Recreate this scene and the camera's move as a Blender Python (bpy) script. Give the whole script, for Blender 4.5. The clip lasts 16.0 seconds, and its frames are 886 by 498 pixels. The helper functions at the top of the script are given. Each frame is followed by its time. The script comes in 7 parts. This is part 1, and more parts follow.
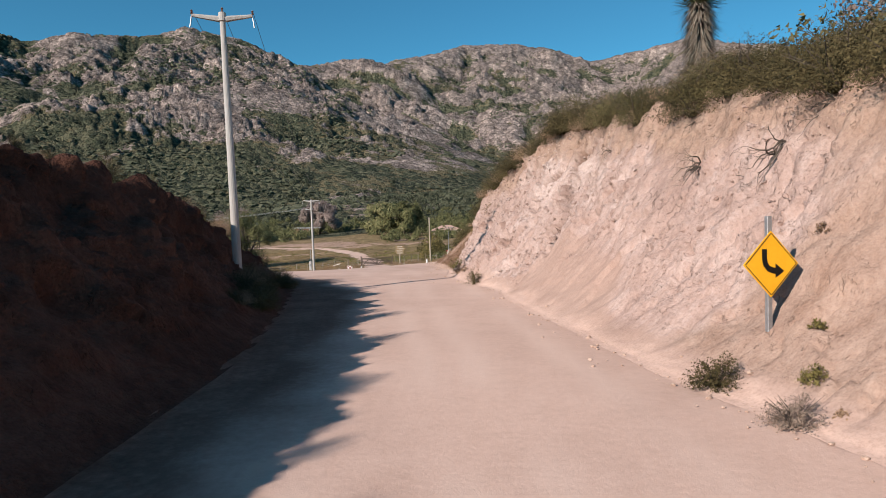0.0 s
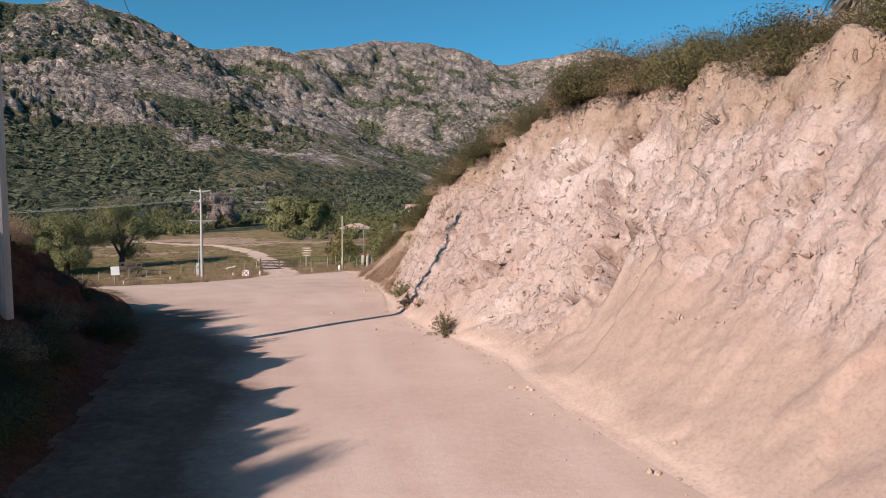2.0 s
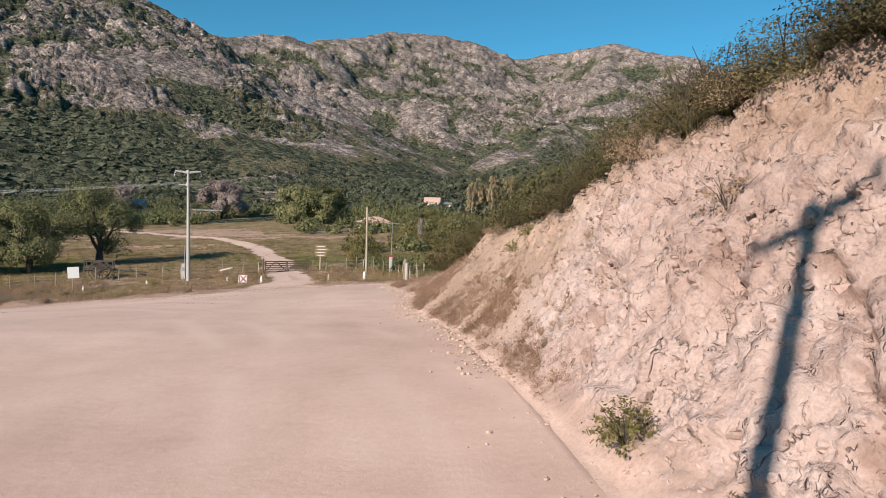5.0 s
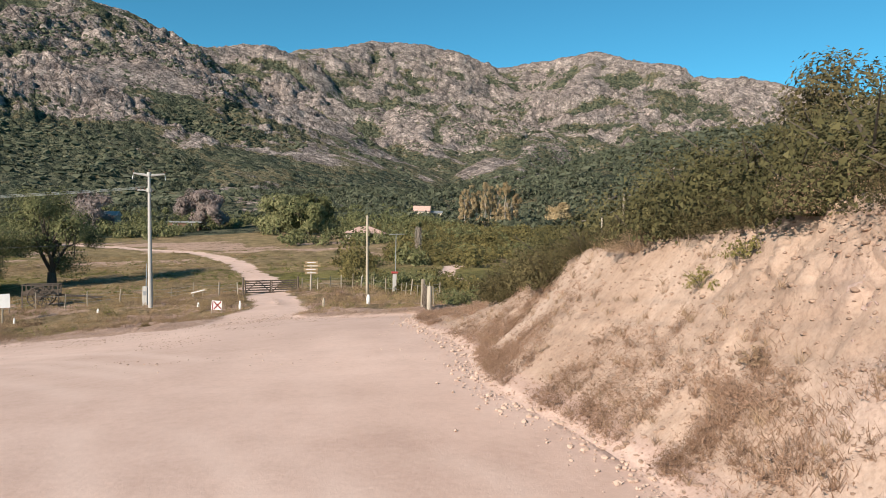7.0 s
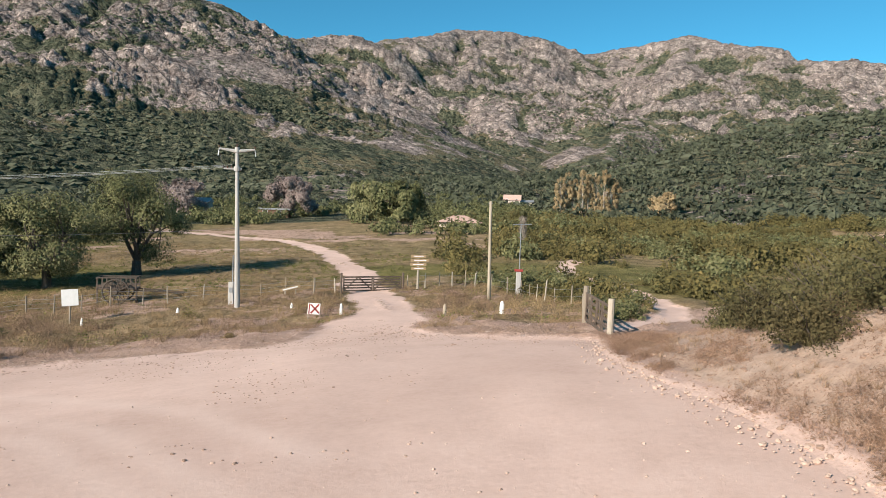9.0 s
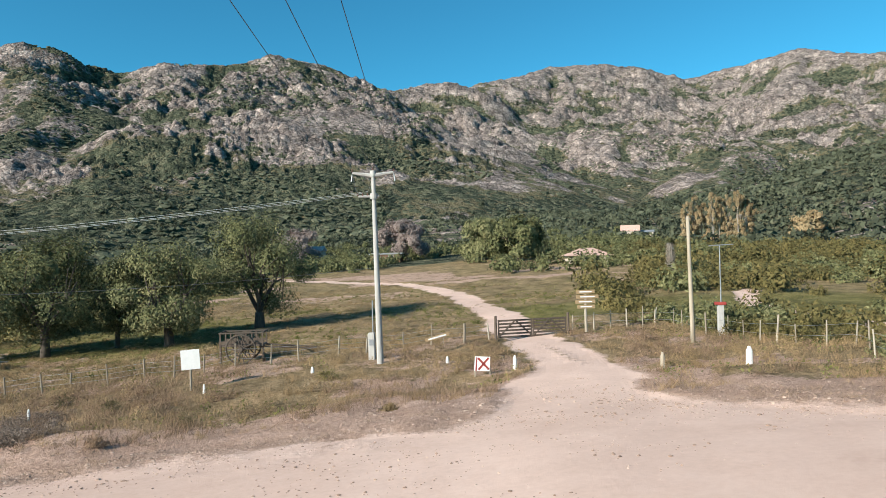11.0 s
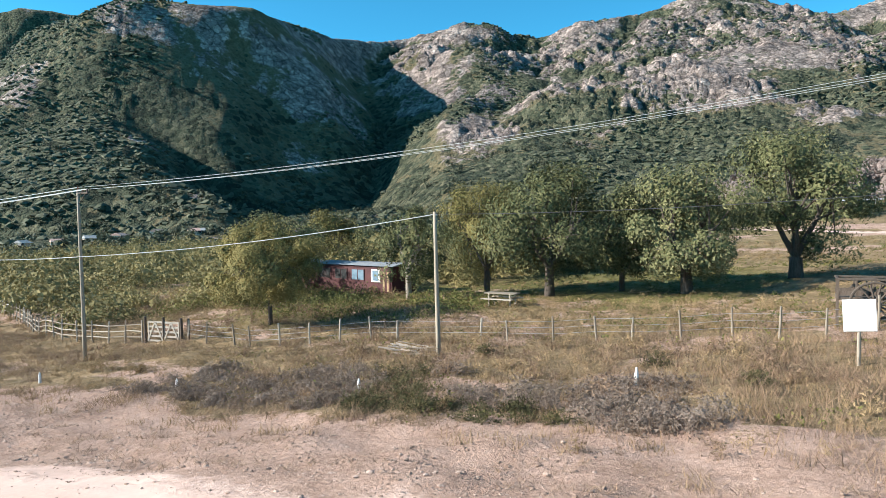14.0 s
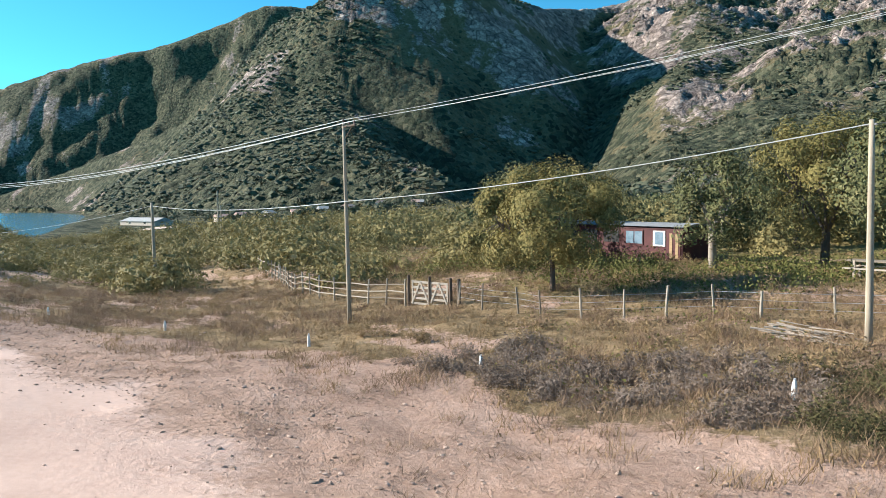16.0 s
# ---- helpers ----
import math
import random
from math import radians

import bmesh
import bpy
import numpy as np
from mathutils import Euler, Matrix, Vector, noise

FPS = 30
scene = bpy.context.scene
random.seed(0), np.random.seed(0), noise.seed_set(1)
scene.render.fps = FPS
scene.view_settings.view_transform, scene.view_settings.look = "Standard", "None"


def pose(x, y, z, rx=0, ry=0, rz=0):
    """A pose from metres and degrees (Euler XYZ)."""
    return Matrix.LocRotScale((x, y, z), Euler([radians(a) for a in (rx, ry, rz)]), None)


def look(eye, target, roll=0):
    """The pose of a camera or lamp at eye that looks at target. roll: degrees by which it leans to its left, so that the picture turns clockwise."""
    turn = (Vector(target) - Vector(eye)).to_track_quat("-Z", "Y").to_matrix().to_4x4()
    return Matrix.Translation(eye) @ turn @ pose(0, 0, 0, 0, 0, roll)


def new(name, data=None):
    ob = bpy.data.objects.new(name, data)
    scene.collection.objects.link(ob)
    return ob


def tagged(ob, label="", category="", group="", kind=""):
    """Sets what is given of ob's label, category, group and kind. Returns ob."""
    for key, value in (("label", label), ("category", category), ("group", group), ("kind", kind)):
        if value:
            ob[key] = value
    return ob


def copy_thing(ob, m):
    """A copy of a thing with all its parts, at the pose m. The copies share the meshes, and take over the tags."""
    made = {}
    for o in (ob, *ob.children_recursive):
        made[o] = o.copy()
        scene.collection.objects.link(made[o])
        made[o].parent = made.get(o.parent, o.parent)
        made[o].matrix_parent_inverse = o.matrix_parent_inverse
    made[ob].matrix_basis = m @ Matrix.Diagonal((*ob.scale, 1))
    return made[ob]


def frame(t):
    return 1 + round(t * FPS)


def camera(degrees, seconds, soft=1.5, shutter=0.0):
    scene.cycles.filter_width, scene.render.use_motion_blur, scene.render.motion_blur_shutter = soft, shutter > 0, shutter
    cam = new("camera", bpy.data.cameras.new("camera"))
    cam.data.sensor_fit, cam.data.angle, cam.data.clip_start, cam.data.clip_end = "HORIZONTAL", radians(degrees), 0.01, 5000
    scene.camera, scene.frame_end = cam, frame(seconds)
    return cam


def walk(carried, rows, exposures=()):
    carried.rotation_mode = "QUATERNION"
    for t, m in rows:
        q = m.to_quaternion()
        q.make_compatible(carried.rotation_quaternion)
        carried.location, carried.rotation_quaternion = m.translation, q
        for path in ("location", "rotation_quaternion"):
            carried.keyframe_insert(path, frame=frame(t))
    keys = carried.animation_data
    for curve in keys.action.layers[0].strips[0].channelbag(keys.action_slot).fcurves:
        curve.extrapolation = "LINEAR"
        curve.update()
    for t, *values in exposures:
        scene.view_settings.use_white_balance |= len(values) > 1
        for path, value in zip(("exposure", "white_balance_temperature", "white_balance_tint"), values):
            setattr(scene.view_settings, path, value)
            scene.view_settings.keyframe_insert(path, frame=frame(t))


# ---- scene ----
cam = camera(67.3, 16.0, 0.9)
PATH = [
    (0, (0.521, 2.802, 2.722), (0.461, 4.8, 2.666), -1.2),
    (0.5, (0.042, 5.451, 2.882), (0.229, 7.441, 2.834), 2.6),
    (1, (-0.409, 8.163, 2.968), (-0.171, 10.148, 2.96), 0.5),
    (1.5, (-0.721, 10.963, 3.1), (-0.495, 12.95, 3.128), -0.2),
    (2, (-1.014, 13.538, 3.194), (-0.787, 15.524, 3.131), 0.7),
    (2.5, (-1.338, 16.352, 3.245), (-1.22, 18.348, 3.212), -1.0),
    (3, (-1.577, 19.147, 3.292), (-1.383, 21.136, 3.226), 0.1),
    (3.5, (-1.892, 21.823, 3.298), (-1.723, 23.816, 3.269), -0.2),
    (4, (-2.163, 24.477, 3.3), (-2.024, 26.47, 3.224), 0.3),
    (4.2, (-2.272, 25.502, 3.307), (-2.12, 27.495, 3.222), 0.7),
    (6.3, (-3.73, 36.276, 3.349), (-3.501, 38.263, 3.308), 1.7),
    (6.5, (-3.831, 37.214, 3.308), (-3.623, 39.203, 3.275), 0.5),
    (7, (-4.205, 39.535, 3.339), (-3.962, 41.52, 3.287), 1.2),
    (7.5, (-4.749, 41.911, 3.283), (-4.554, 43.901, 3.263), 2.0),
    (8, (-5.339, 44.127, 3.193), (-5.212, 46.121, 3.103), 1.7),
    (8.2, (-5.602, 45.049, 3.249), (-5.502, 47.045, 3.167), 1.5),
    (10.3, (-8.922, 53.87, 2.817), (-9.072, 55.861, 2.715), 1.0),
    (10.5, (-9.318, 54.548, 2.691), (-9.496, 56.539, 2.639), 0.1),
    (11, (-10.649, 56.191, 2.613), (-10.951, 58.168, 2.645), -1.3),
    (11.5, (-12.167, 57.639, 2.432), (-12.658, 59.578, 2.431), -0.1),
    (12, (-13.912, 58.974, 2.253), (-14.682, 60.819, 2.187), 0.6),
    (12.5, (-15.859, 60.106, 1.953), (-16.756, 61.893, 1.893), 0.1),
    (13, (-17.854, 61.156, 1.809), (-18.917, 62.847, 1.704), 0.1),
    (13.5, (-20.069, 62.142, 1.472), (-21.294, 63.719, 1.362), -1.6),
    (14, (-22.21, 62.734, 1.172), (-23.563, 64.205, 1.091), -0.9),
    (14.5, (-24.504, 63.288, 0.9), (-25.983, 64.634, 0.85), -1.0),
    (15, (-26.685, 63.672, 0.42), (-28.294, 64.859, 0.359), -1.9),
    (15.5, (-29.037, 64.09, 0.079), (-30.73, 65.15, -0.012), -0.7),
    (16, (-31.129, 64.26, -0.287), (-32.858, 65.254, -0.432), -0.8),
]
EXPOSURE = ((0, 0.18, 6800, 17), (3, 0.2, 6800, 17), (4.2, 0.23, 6800, 16), (6.3, 0.44, 6950, 13), (8, 0.47, 6950, 12), (10.3, 0.6, 6500, 8), (11.2, 0.66, 6450, 5), (12.2, 0.83, 6400, 6), (13, 1.0, 6200, 7), (14.8, 1.12, 6350, 8), (16, 1.05, 6450, 9))
walk(cam, [(t, look(eye, target, roll)) for t, eye, target, roll in PATH], EXPOSURE)

# ---- light ----
SUN_EL, SUN_AZ = radians(25.5), radians(223.5)     # azimuth clockwise from +y
SUN_DIR = Vector((math.sin(SUN_AZ) * math.cos(SUN_EL), math.cos(SUN_AZ) * math.cos(SUN_EL), math.sin(SUN_EL)))
world = bpy.data.worlds.new("sky")
scene.world = world
world.use_nodes = True
wn = world.node_tree.nodes
sky = wn.new("ShaderNodeTexSky")
sky.sky_type, sky.sun_disc = "NISHITA", False
sky.sun_elevation, sky.sun_rotation = SUN_EL, SUN_AZ
sky.altitude, sky.air_density, sky.dust_density, sky.ozone_density = 1400, 0.9, 0.35, 0.8
wn["Background"].inputs["Strength"].default_value = 0.095
tint = wn.new("ShaderNodeMix")
tint.data_type, tint.blend_type = "RGBA", "MULTIPLY"
tint.inputs[0].default_value, tint.inputs[7].default_value = 1.0, (0.28, 1.0, 1.14, 1)
world.node_tree.links.new(sky.outputs["Color"], tint.inputs[6])
world.node_tree.links.new(tint.outputs[2], wn["Background"].inputs["Color"])
sun_data = bpy.data.lights.new("sun", "SUN")
sun_data.energy, sun_data.angle, sun_data.color = 5.8, radians(0.53), (1.0, 0.925, 0.84)
sun = new("sun", sun_data)
sun.matrix_world = look(SUN_DIR * 60, (0, 0, 0))

# ---- small tools ----
def _hash(ix, iy, seed):
    h = (ix.astype(np.int64) * 374761393 + iy.astype(np.int64) * 668265263 + seed * 982451653) & 0xFFFFFFFF
    h = ((h ^ (h >> 13)) * 1274126177) & 0xFFFFFFFF
    return ((h ^ (h >> 16)) & 0xFFFF) / 65535.0


def vnoise(x, y, seed=0):
    """Smooth value noise, 0 to 1."""
    x, y = np.asarray(x, float), np.asarray(y, float)
    ix, iy = np.floor(x), np.floor(y)
    fx, fy = x - ix, y - iy
    fx, fy = fx * fx * fx * (fx * (fx * 6 - 15) + 10), fy * fy * fy * (fy * (fy * 6 - 15) + 10)
    a, b = _hash(ix, iy, seed), _hash(ix + 1, iy, seed)
    c, d = _hash(ix, iy + 1, seed), _hash(ix + 1, iy + 1, seed)
    return (a * (1 - fx) + b * fx) * (1 - fy) + (c * (1 - fx) + d * fx) * fy


def fbm(x, y, octaves=4, seed=0, gain=0.5):
    total, amp, norm = 0.0, 1.0, 0.0
    for o in range(octaves):
        total = total + amp * vnoise(x * 2 ** o, y * 2 ** o, seed + 17 * o)
        norm += amp
        amp *= gain
    return total / norm


def ridged(x, y, octaves=4, seed=0, gain=0.55):
    total, amp, norm = 0.0, 1.0, 0.0
    for o in range(octaves):
        total = total + amp * (1 - np.abs(2 * vnoise(x * 2 ** o, y * 2 ** o, seed + 31 * o) - 1))
        norm += amp
        amp *= gain
    return total / norm


def lerp(v, pairs):
    """Rounded interpolation along a short table of (place, value)."""
    xs, ys = np.array(pairs, float).T
    v = np.asarray(v, float)
    k = np.clip(np.searchsorted(xs, v) - 1, 0, len(xs) - 2)
    s = np.clip((v - xs[k]) / (xs[k + 1] - xs[k]), 0, 1)
    m = np.gradient(ys, xs)
    h = xs[k + 1] - xs[k]
    s2, s3 = s * s, s * s * s
    return (2 * s3 - 3 * s2 + 1) * ys[k] + (s3 - 2 * s2 + s) * h * m[k] + (3 * s2 - 2 * s3) * ys[k + 1] + (s3 - s2) * h * m[k + 1]


def step(a, b, v):
    s = np.clip((np.asarray(v, float) - a) / (b - a), 0, 1)
    return s * s * (3 - 2 * s)


def mesh_of(name, verts, faces, material=None, smooth=True):
    me = bpy.data.meshes.new(name)
    verts, faces = np.asarray(verts, np.float32), np.asarray(faces, np.int32)
    me.vertices.add(len(verts))
    me.vertices.foreach_set("co", verts.ravel())
    n, k = faces.shape
    me.loops.add(n * k)
    me.loops.foreach_set("vertex_index", faces.ravel())
    me.polygons.add(n)
    me.polygons.foreach_set("loop_start", np.arange(0, n * k, k, dtype=np.int32))
    me.polygons.foreach_set("use_smooth", np.full(n, smooth))
    me.update(calc_edges=True)
    me.validate()
    if material:
        me.materials.append(material)
    return me


def part(name, bm, material, parent, label="", smooth=False):
    """Links a bmesh as one mesh object under parent."""
    me = bpy.data.meshes.new(name)
    bm.to_mesh(me)
    bm.free()
    me.materials.append(material)
    if smooth:
        me.polygons.foreach_set("use_smooth", [True] * len(me.polygons))
    ob = new(name, me)
    ob.parent = parent
    if label:
        ob["label"] = label
    return ob


def thing(name, place, label, category, group="", turn=0.0):
    ob = new(name)
    ob.empty_display_size = 0.2
    ob.matrix_basis = pose(*place, 0, 0, turn)
    return tagged(ob, label, category, group)


def box(bm, size, at=(0, 0, 0), rot=(0, 0, 0), bevel=0.0):
    m = Matrix.Translation(at) @ Euler([radians(a) for a in rot]).to_matrix().to_4x4() @ Matrix.Diagonal((*size, 1))
    made = bmesh.ops.create_cube(bm, size=1.0, matrix=m)
    if bevel:
        edges = {e for v in made["verts"] for e in v.link_edges}
        bmesh.ops.bevel(bm, geom=list(edges), offset=bevel, segments=1, affect="EDGES", profile=0.5)
    return bm


def rod(bm, a, b, r0, r1=None, sides=8, bend=0.0, rings=1):
    """A tapered rod from a to b, closed at both ends; bend lets it wander."""
    a, b = Vector(a), Vector(b)
    r1 = r0 if r1 is None else r1
    way = (b - a).normalized()
    u = way.orthogonal().normalized()
    w = way.cross(u)
    loops = []
    for k in range(rings + 1):
        s = k / rings
        c = a.lerp(b, s)
        if bend and 0 < k:
            c = c + u * bend * (random.random() - 0.5) + w * bend * (random.random() - 0.5)
        r = r0 + (r1 - r0) * s
        loops.append([bm.verts.new(c + (u * math.cos(2 * math.pi * i / sides) + w * math.sin(2 * math.pi * i / sides)) * r) for i in range(sides)])
    for lo, hi in zip(loops, loops[1:]):
        for i in range(sides):
            bm.faces.new((lo[i], lo[(i + 1) % sides], hi[(i + 1) % sides], hi[i]))
    bm.faces.new(loops[0][::-1])
    bm.faces.new(loops[-1])
    return bm


def tube(bm, points, r, sides=6, closed=False):
    """One continuous tube along a run of points."""
    pts = [Vector(p) for p in points]
    n = len(pts)
    loops = []
    for k, c in enumerate(pts):
        a, b = (pts[k - 1], pts[(k + 1) % n]) if closed else (pts[max(k - 1, 0)], pts[min(k + 1, n - 1)])
        way = (b - a).normalized()
        u = way.cross(Vector((0, 0, 1)) if abs(way.z) < 0.9 and not closed else Vector((0, 1, 0)))
        u = u.normalized() if u.length > 1e-6 else way.orthogonal().normalized()
        w = way.cross(u)
        loops.append([bm.verts.new(c + (u * math.cos(2 * math.pi * i / sides) + w * math.sin(2 * math.pi * i / sides)) * r) for i in range(sides)])
    pairs = list(zip(loops, loops[1:])) + ([(loops[-1], loops[0])] if closed else [])
    for lo, hi in pairs:
        for i in range(sides):
            bm.faces.new((lo[i], lo[(i + 1) % sides], hi[(i + 1) % sides], hi[i]))
    if not closed:
        bm.faces.new(loops[0][::-1])
        bm.faces.new(loops[-1])
    return bm


def bm_new():
    return bmesh.new()


# ---- materials ----
def material(name, rough=0.8, metal=0.0, spec=0.3):
    m = bpy.data.materials.new(name)
    m.use_nodes = True
    bsdf = m.node_tree.nodes["Principled BSDF"]
    bsdf.inputs["Roughness"].default_value = rough
    bsdf.inputs["Metallic"].default_value = metal
    bsdf.inputs["Specular IOR Level"].default_value = spec
    return m, m.node_tree.nodes, m.node_tree.links, bsdf


def tex(nodes, links, scale, detail=5.0, rough=0.6, coord=None, kind="ShaderNodeTexNoise"):
    n = nodes.new(kind)
    n.inputs["Scale"].default_value = scale
    if kind == "ShaderNodeTexNoise":
        n.inputs["Detail"].default_value, n.inputs["Roughness"].default_value = detail, rough
    if coord is not None:
        links.new(coord, n.inputs["Vector"])
    return n


def ramp(nodes, links, source, stops):
    r = nodes.new("ShaderNodeValToRGB")
    while len(r.color_ramp.elements) < len(stops):
        r.color_ramp.elements.new(0.5)
    for e, (p, c) in zip(r.color_ramp.elements, stops):
        e.position, e.color = p, (*c, 1) if len(c) == 3 else c
    links.new(source, r.inputs["Fac"])
    return r


def mix(nodes, links, fac, a, b, blend="MIX"):
    m = nodes.new("ShaderNodeMix")
    m.data_type, m.blend_type = "RGBA", blend
    for sock, v in ((m.inputs[0], fac), (m.inputs[6], a), (m.inputs[7], b)):
        if isinstance(v, (int, float)):
            sock.default_value = v
        elif isinstance(v, tuple):
            sock.default_value = (*v, 1)
        else:
            links.new(v, sock)
    return m.outputs[2]


def calc(nodes, links, op, a, b=0.0, clamp=False):
    m = nodes.new("ShaderNodeMath")
    m.operation, m.use_clamp = op, clamp
    for sock, v in ((m.inputs[0], a), (m.inputs[1], b)):
        if isinstance(v, (int, float)):
            sock.default_value = v
        else:
            links.new(v, sock)
    return m.outputs[0]


def bump(nodes, links, bsdf, height, strength, dist):
    b = nodes.new("ShaderNodeBump")
    b.inputs["Strength"].default_value, b.inputs["Distance"].default_value = strength, dist
    links.new(height, b.inputs["Height"])
    links.new(b.outputs["Normal"], bsdf.inputs["Normal"])
    return b


def position(nodes):
    return nodes.new("ShaderNodeNewGeometry").outputs["Position"]


def simple(name, c1, c2, scale=6.0, rough=0.75, metal=0.0, relief=0.02, spec=0.3, stretch=None, per_object=0.0):
    """A worn surface between two tones, with grain and fine relief."""
    m, n, l, b = material(name, rough, metal, spec)
    co = n.new("ShaderNodeTexCoord").outputs["Object"]
    if stretch:
        mp = n.new("ShaderNodeMapping")
        mp.inputs["Scale"].default_value = stretch
        l.new(co, mp.inputs["Vector"])
        co = mp.outputs["Vector"]
    big, fine = tex(n, l, scale, 4, 0.6, co), tex(n, l, scale * 9, 4, 0.7, co)
    f = calc(n, l, "ADD", calc(n, l, "MULTIPLY", big.outputs["Fac"], 0.65), calc(n, l, "MULTIPLY", fine.outputs["Fac"], 0.35))
    if per_object:
        oi = n.new("ShaderNodeObjectInfo")
        f = calc(n, l, "ADD", f, calc(n, l, "MULTIPLY", calc(n, l, "SUBTRACT", oi.outputs["Random"], 0.5), per_object))
    r = ramp(n, l, f, [(0.33, c1), (0.67, c2)])
    l.new(r.outputs["Color"], b.inputs["Base Color"])
    if relief:
        bump(n, l, b, f, 0.6, relief)
    return m


def leaf_material(name, dark, mid, light, scale=0.6, island=0.34, clump=0.66):
    """Foliage: every leaf island has its own tone, and clumps differ."""
    m, n, l, b = material(name, 0.7, 0.0, 0.12)
    geo = n.new("ShaderNodeNewGeometry")
    big = tex(n, l, scale, 3, 0.6, geo.outputs["Position"])
    oi = n.new("ShaderNodeObjectInfo")
    f = calc(n, l, "ADD", calc(n, l, "MULTIPLY", geo.outputs["Random Per Island"], island), calc(n, l, "MULTIPLY", big.outputs["Fac"], clump))
    f = calc(n, l, "ADD", f, calc(n, l, "MULTIPLY", calc(n, l, "SUBTRACT", oi.outputs["Random"], 0.5), 0.2))
    r = ramp(n, l, f, [(0.2, dark), (0.5, mid), (0.85, light)])
    l.new(r.outputs["Color"], b.inputs["Base Color"])
    b.inputs["Subsurface Weight"].default_value = 0.0
    tr = n.new("ShaderNodeBsdfTranslucent")
    l.new(r.outputs["Color"], tr.inputs["Color"])
    ms = n.new("ShaderNodeMixShader")
    ms.inputs[0].default_value = 0.16
    # a spray of many leaflets catches the light more evenly than one flat leaf would
    soft = n.new("ShaderNodeVectorMath")
    soft.operation = "MULTIPLY_ADD"
    l.new(geo.outputs["Normal"], soft.inputs[0])
    soft.inputs[1].default_value, soft.inputs[2].default_value = (0.6, 0.6, 0.6), (0.0, 0.0, 0.5)
    unit = n.new("ShaderNodeVectorMath")
    unit.operation = "NORMALIZE"
    l.new(soft.outputs[0], unit.inputs[0])
    l.new(unit.outputs[0], b.inputs["Normal"])
    l.new(b.outputs[0], ms.inputs[1])
    l.new(tr.outputs[0], ms.inputs[2])
    l.new(ms.outputs[0], n["Material Output"].inputs["Surface"])
    return m


def attribute(nodes, name):
    a = nodes.new("ShaderNodeAttribute")
    a.attribute_name = name
    return a.outputs["Fac"]


def earth_material():
    """Dusty road, dry grassland and the pink cut banks in one ground, told apart by the mesh's own zones."""
    m, n, l, b = material("earth", 0.95, 0.0, 0.1)
    p = position(n)
    n1, n2, n3, n4 = tex(n, l, 0.12, 5, 0.6, p), tex(n, l, 0.9, 6, 0.65, p), tex(n, l, 7.0, 6, 0.7, p), tex(n, l, 45.0, 4, 0.7, p)
    f = calc(n, l, "ADD", calc(n, l, "MULTIPLY", n2.outputs["Fac"], 0.5), calc(n, l, "MULTIPLY", n3.outputs["Fac"], 0.5))
    # road
    road = ramp(n, l, f, [(0.3, (0.52, 0.365, 0.295)), (0.5, (0.60, 0.43, 0.355)), (0.72, (0.66, 0.49, 0.41))])
    # grassland
    grass = ramp(n, l, f, [(0.3, (0.09, 0.063, 0.033)), (0.45, (0.195, 0.138, 0.075)), (0.6, (0.315, 0.226, 0.134)), (0.75, (0.43, 0.32, 0.208))])
    green = ramp(n, l, f, [(0.3, (0.07, 0.068, 0.024)), (0.52, (0.155, 0.135, 0.05)), (0.72, (0.285, 0.225, 0.115))])
    lush = attribute(n, "green")
    field = mix(n, l, lush, grass.outputs["Color"], green.outputs["Color"])
    mottle = ramp(n, l, tex(n, l, 0.35, 6, 0.7, p).outputs["Fac"], [(0.36, (0.62, 0.62, 0.6)), (0.5, (1, 1, 1)), (0.66, (1.3, 1.26, 1.25))])
    field = mix(n, l, 1.0, field, mottle.outputs["Color"], "MULTIPLY")
    # bare soil patches in the verge
    soil = ramp(n, l, f, [(0.3, (0.22, 0.138, 0.1)), (0.5, (0.40, 0.267, 0.203)), (0.7, (0.54, 0.38, 0.302))])
    def broken(name, lo, hi, amount):
        """The edge of a zone, broken up by the ground's own grain."""
        e = calc(n, l, "ADD", attribute(n, name), calc(n, l, "MULTIPLY", calc(n, l, "SUBTRACT", f, 0.5), amount))
        return ramp(n, l, e, [(lo, (0, 0, 0)), (hi, (1, 1, 1))]).outputs["Color"]

    ground = mix(n, l, broken("soil", 0.38, 0.6, 2.0), field, soil.outputs["Color"])
    # far away the valley floor is covered with scrub
    tone = ramp(n, l, n1.outputs["Fac"], [(0.35, (0.88, 0.86, 0.85)), (0.65, (1.06, 1.06, 1.06))])
    worn = mix(n, l, 1.0, road.outputs["Color"], tone.outputs["Color"], "MULTIPLY")
    # wheel tracks swept clean, loose grit between them
    tread = attribute(n, "tread")
    worn = mix(n, l, calc(n, l, "MULTIPLY", tread, 0.55), worn, (0.665, 0.50, 0.42))
    surface = mix(n, l, broken("road", 0.35, 0.65, 1.3), ground, worn)
    # dark red-brown tone that puts the left bank's shade into the road colour
    shade_soil = ramp(n, l, f, [(0.3, (0.10, 0.05, 0.036)), (0.5, (0.19, 0.105, 0.078)), (0.72, (0.30, 0.18, 0.14))])
    surface = mix(n, l, broken("red", 0.3, 0.75, 1.0), surface, shade_soil.outputs["Color"])
    l.new(surface, b.inputs["Base Color"])
    h = calc(n, l, "ADD", calc(n, l, "MULTIPLY", n3.outputs["Fac"], 0.7), calc(n, l, "MULTIPLY", n4.outputs["Fac"], 0.3))
    # hard-packed where wheels pass, clods in the bare soil
    h = calc(n, l, "MULTIPLY", h, calc(n, l, "SUBTRACT", 1.0, calc(n, l, "MULTIPLY", attribute(n, "road"), 0.86)))
    clod = tex(n, l, 3.2, 7, 0.72, p)
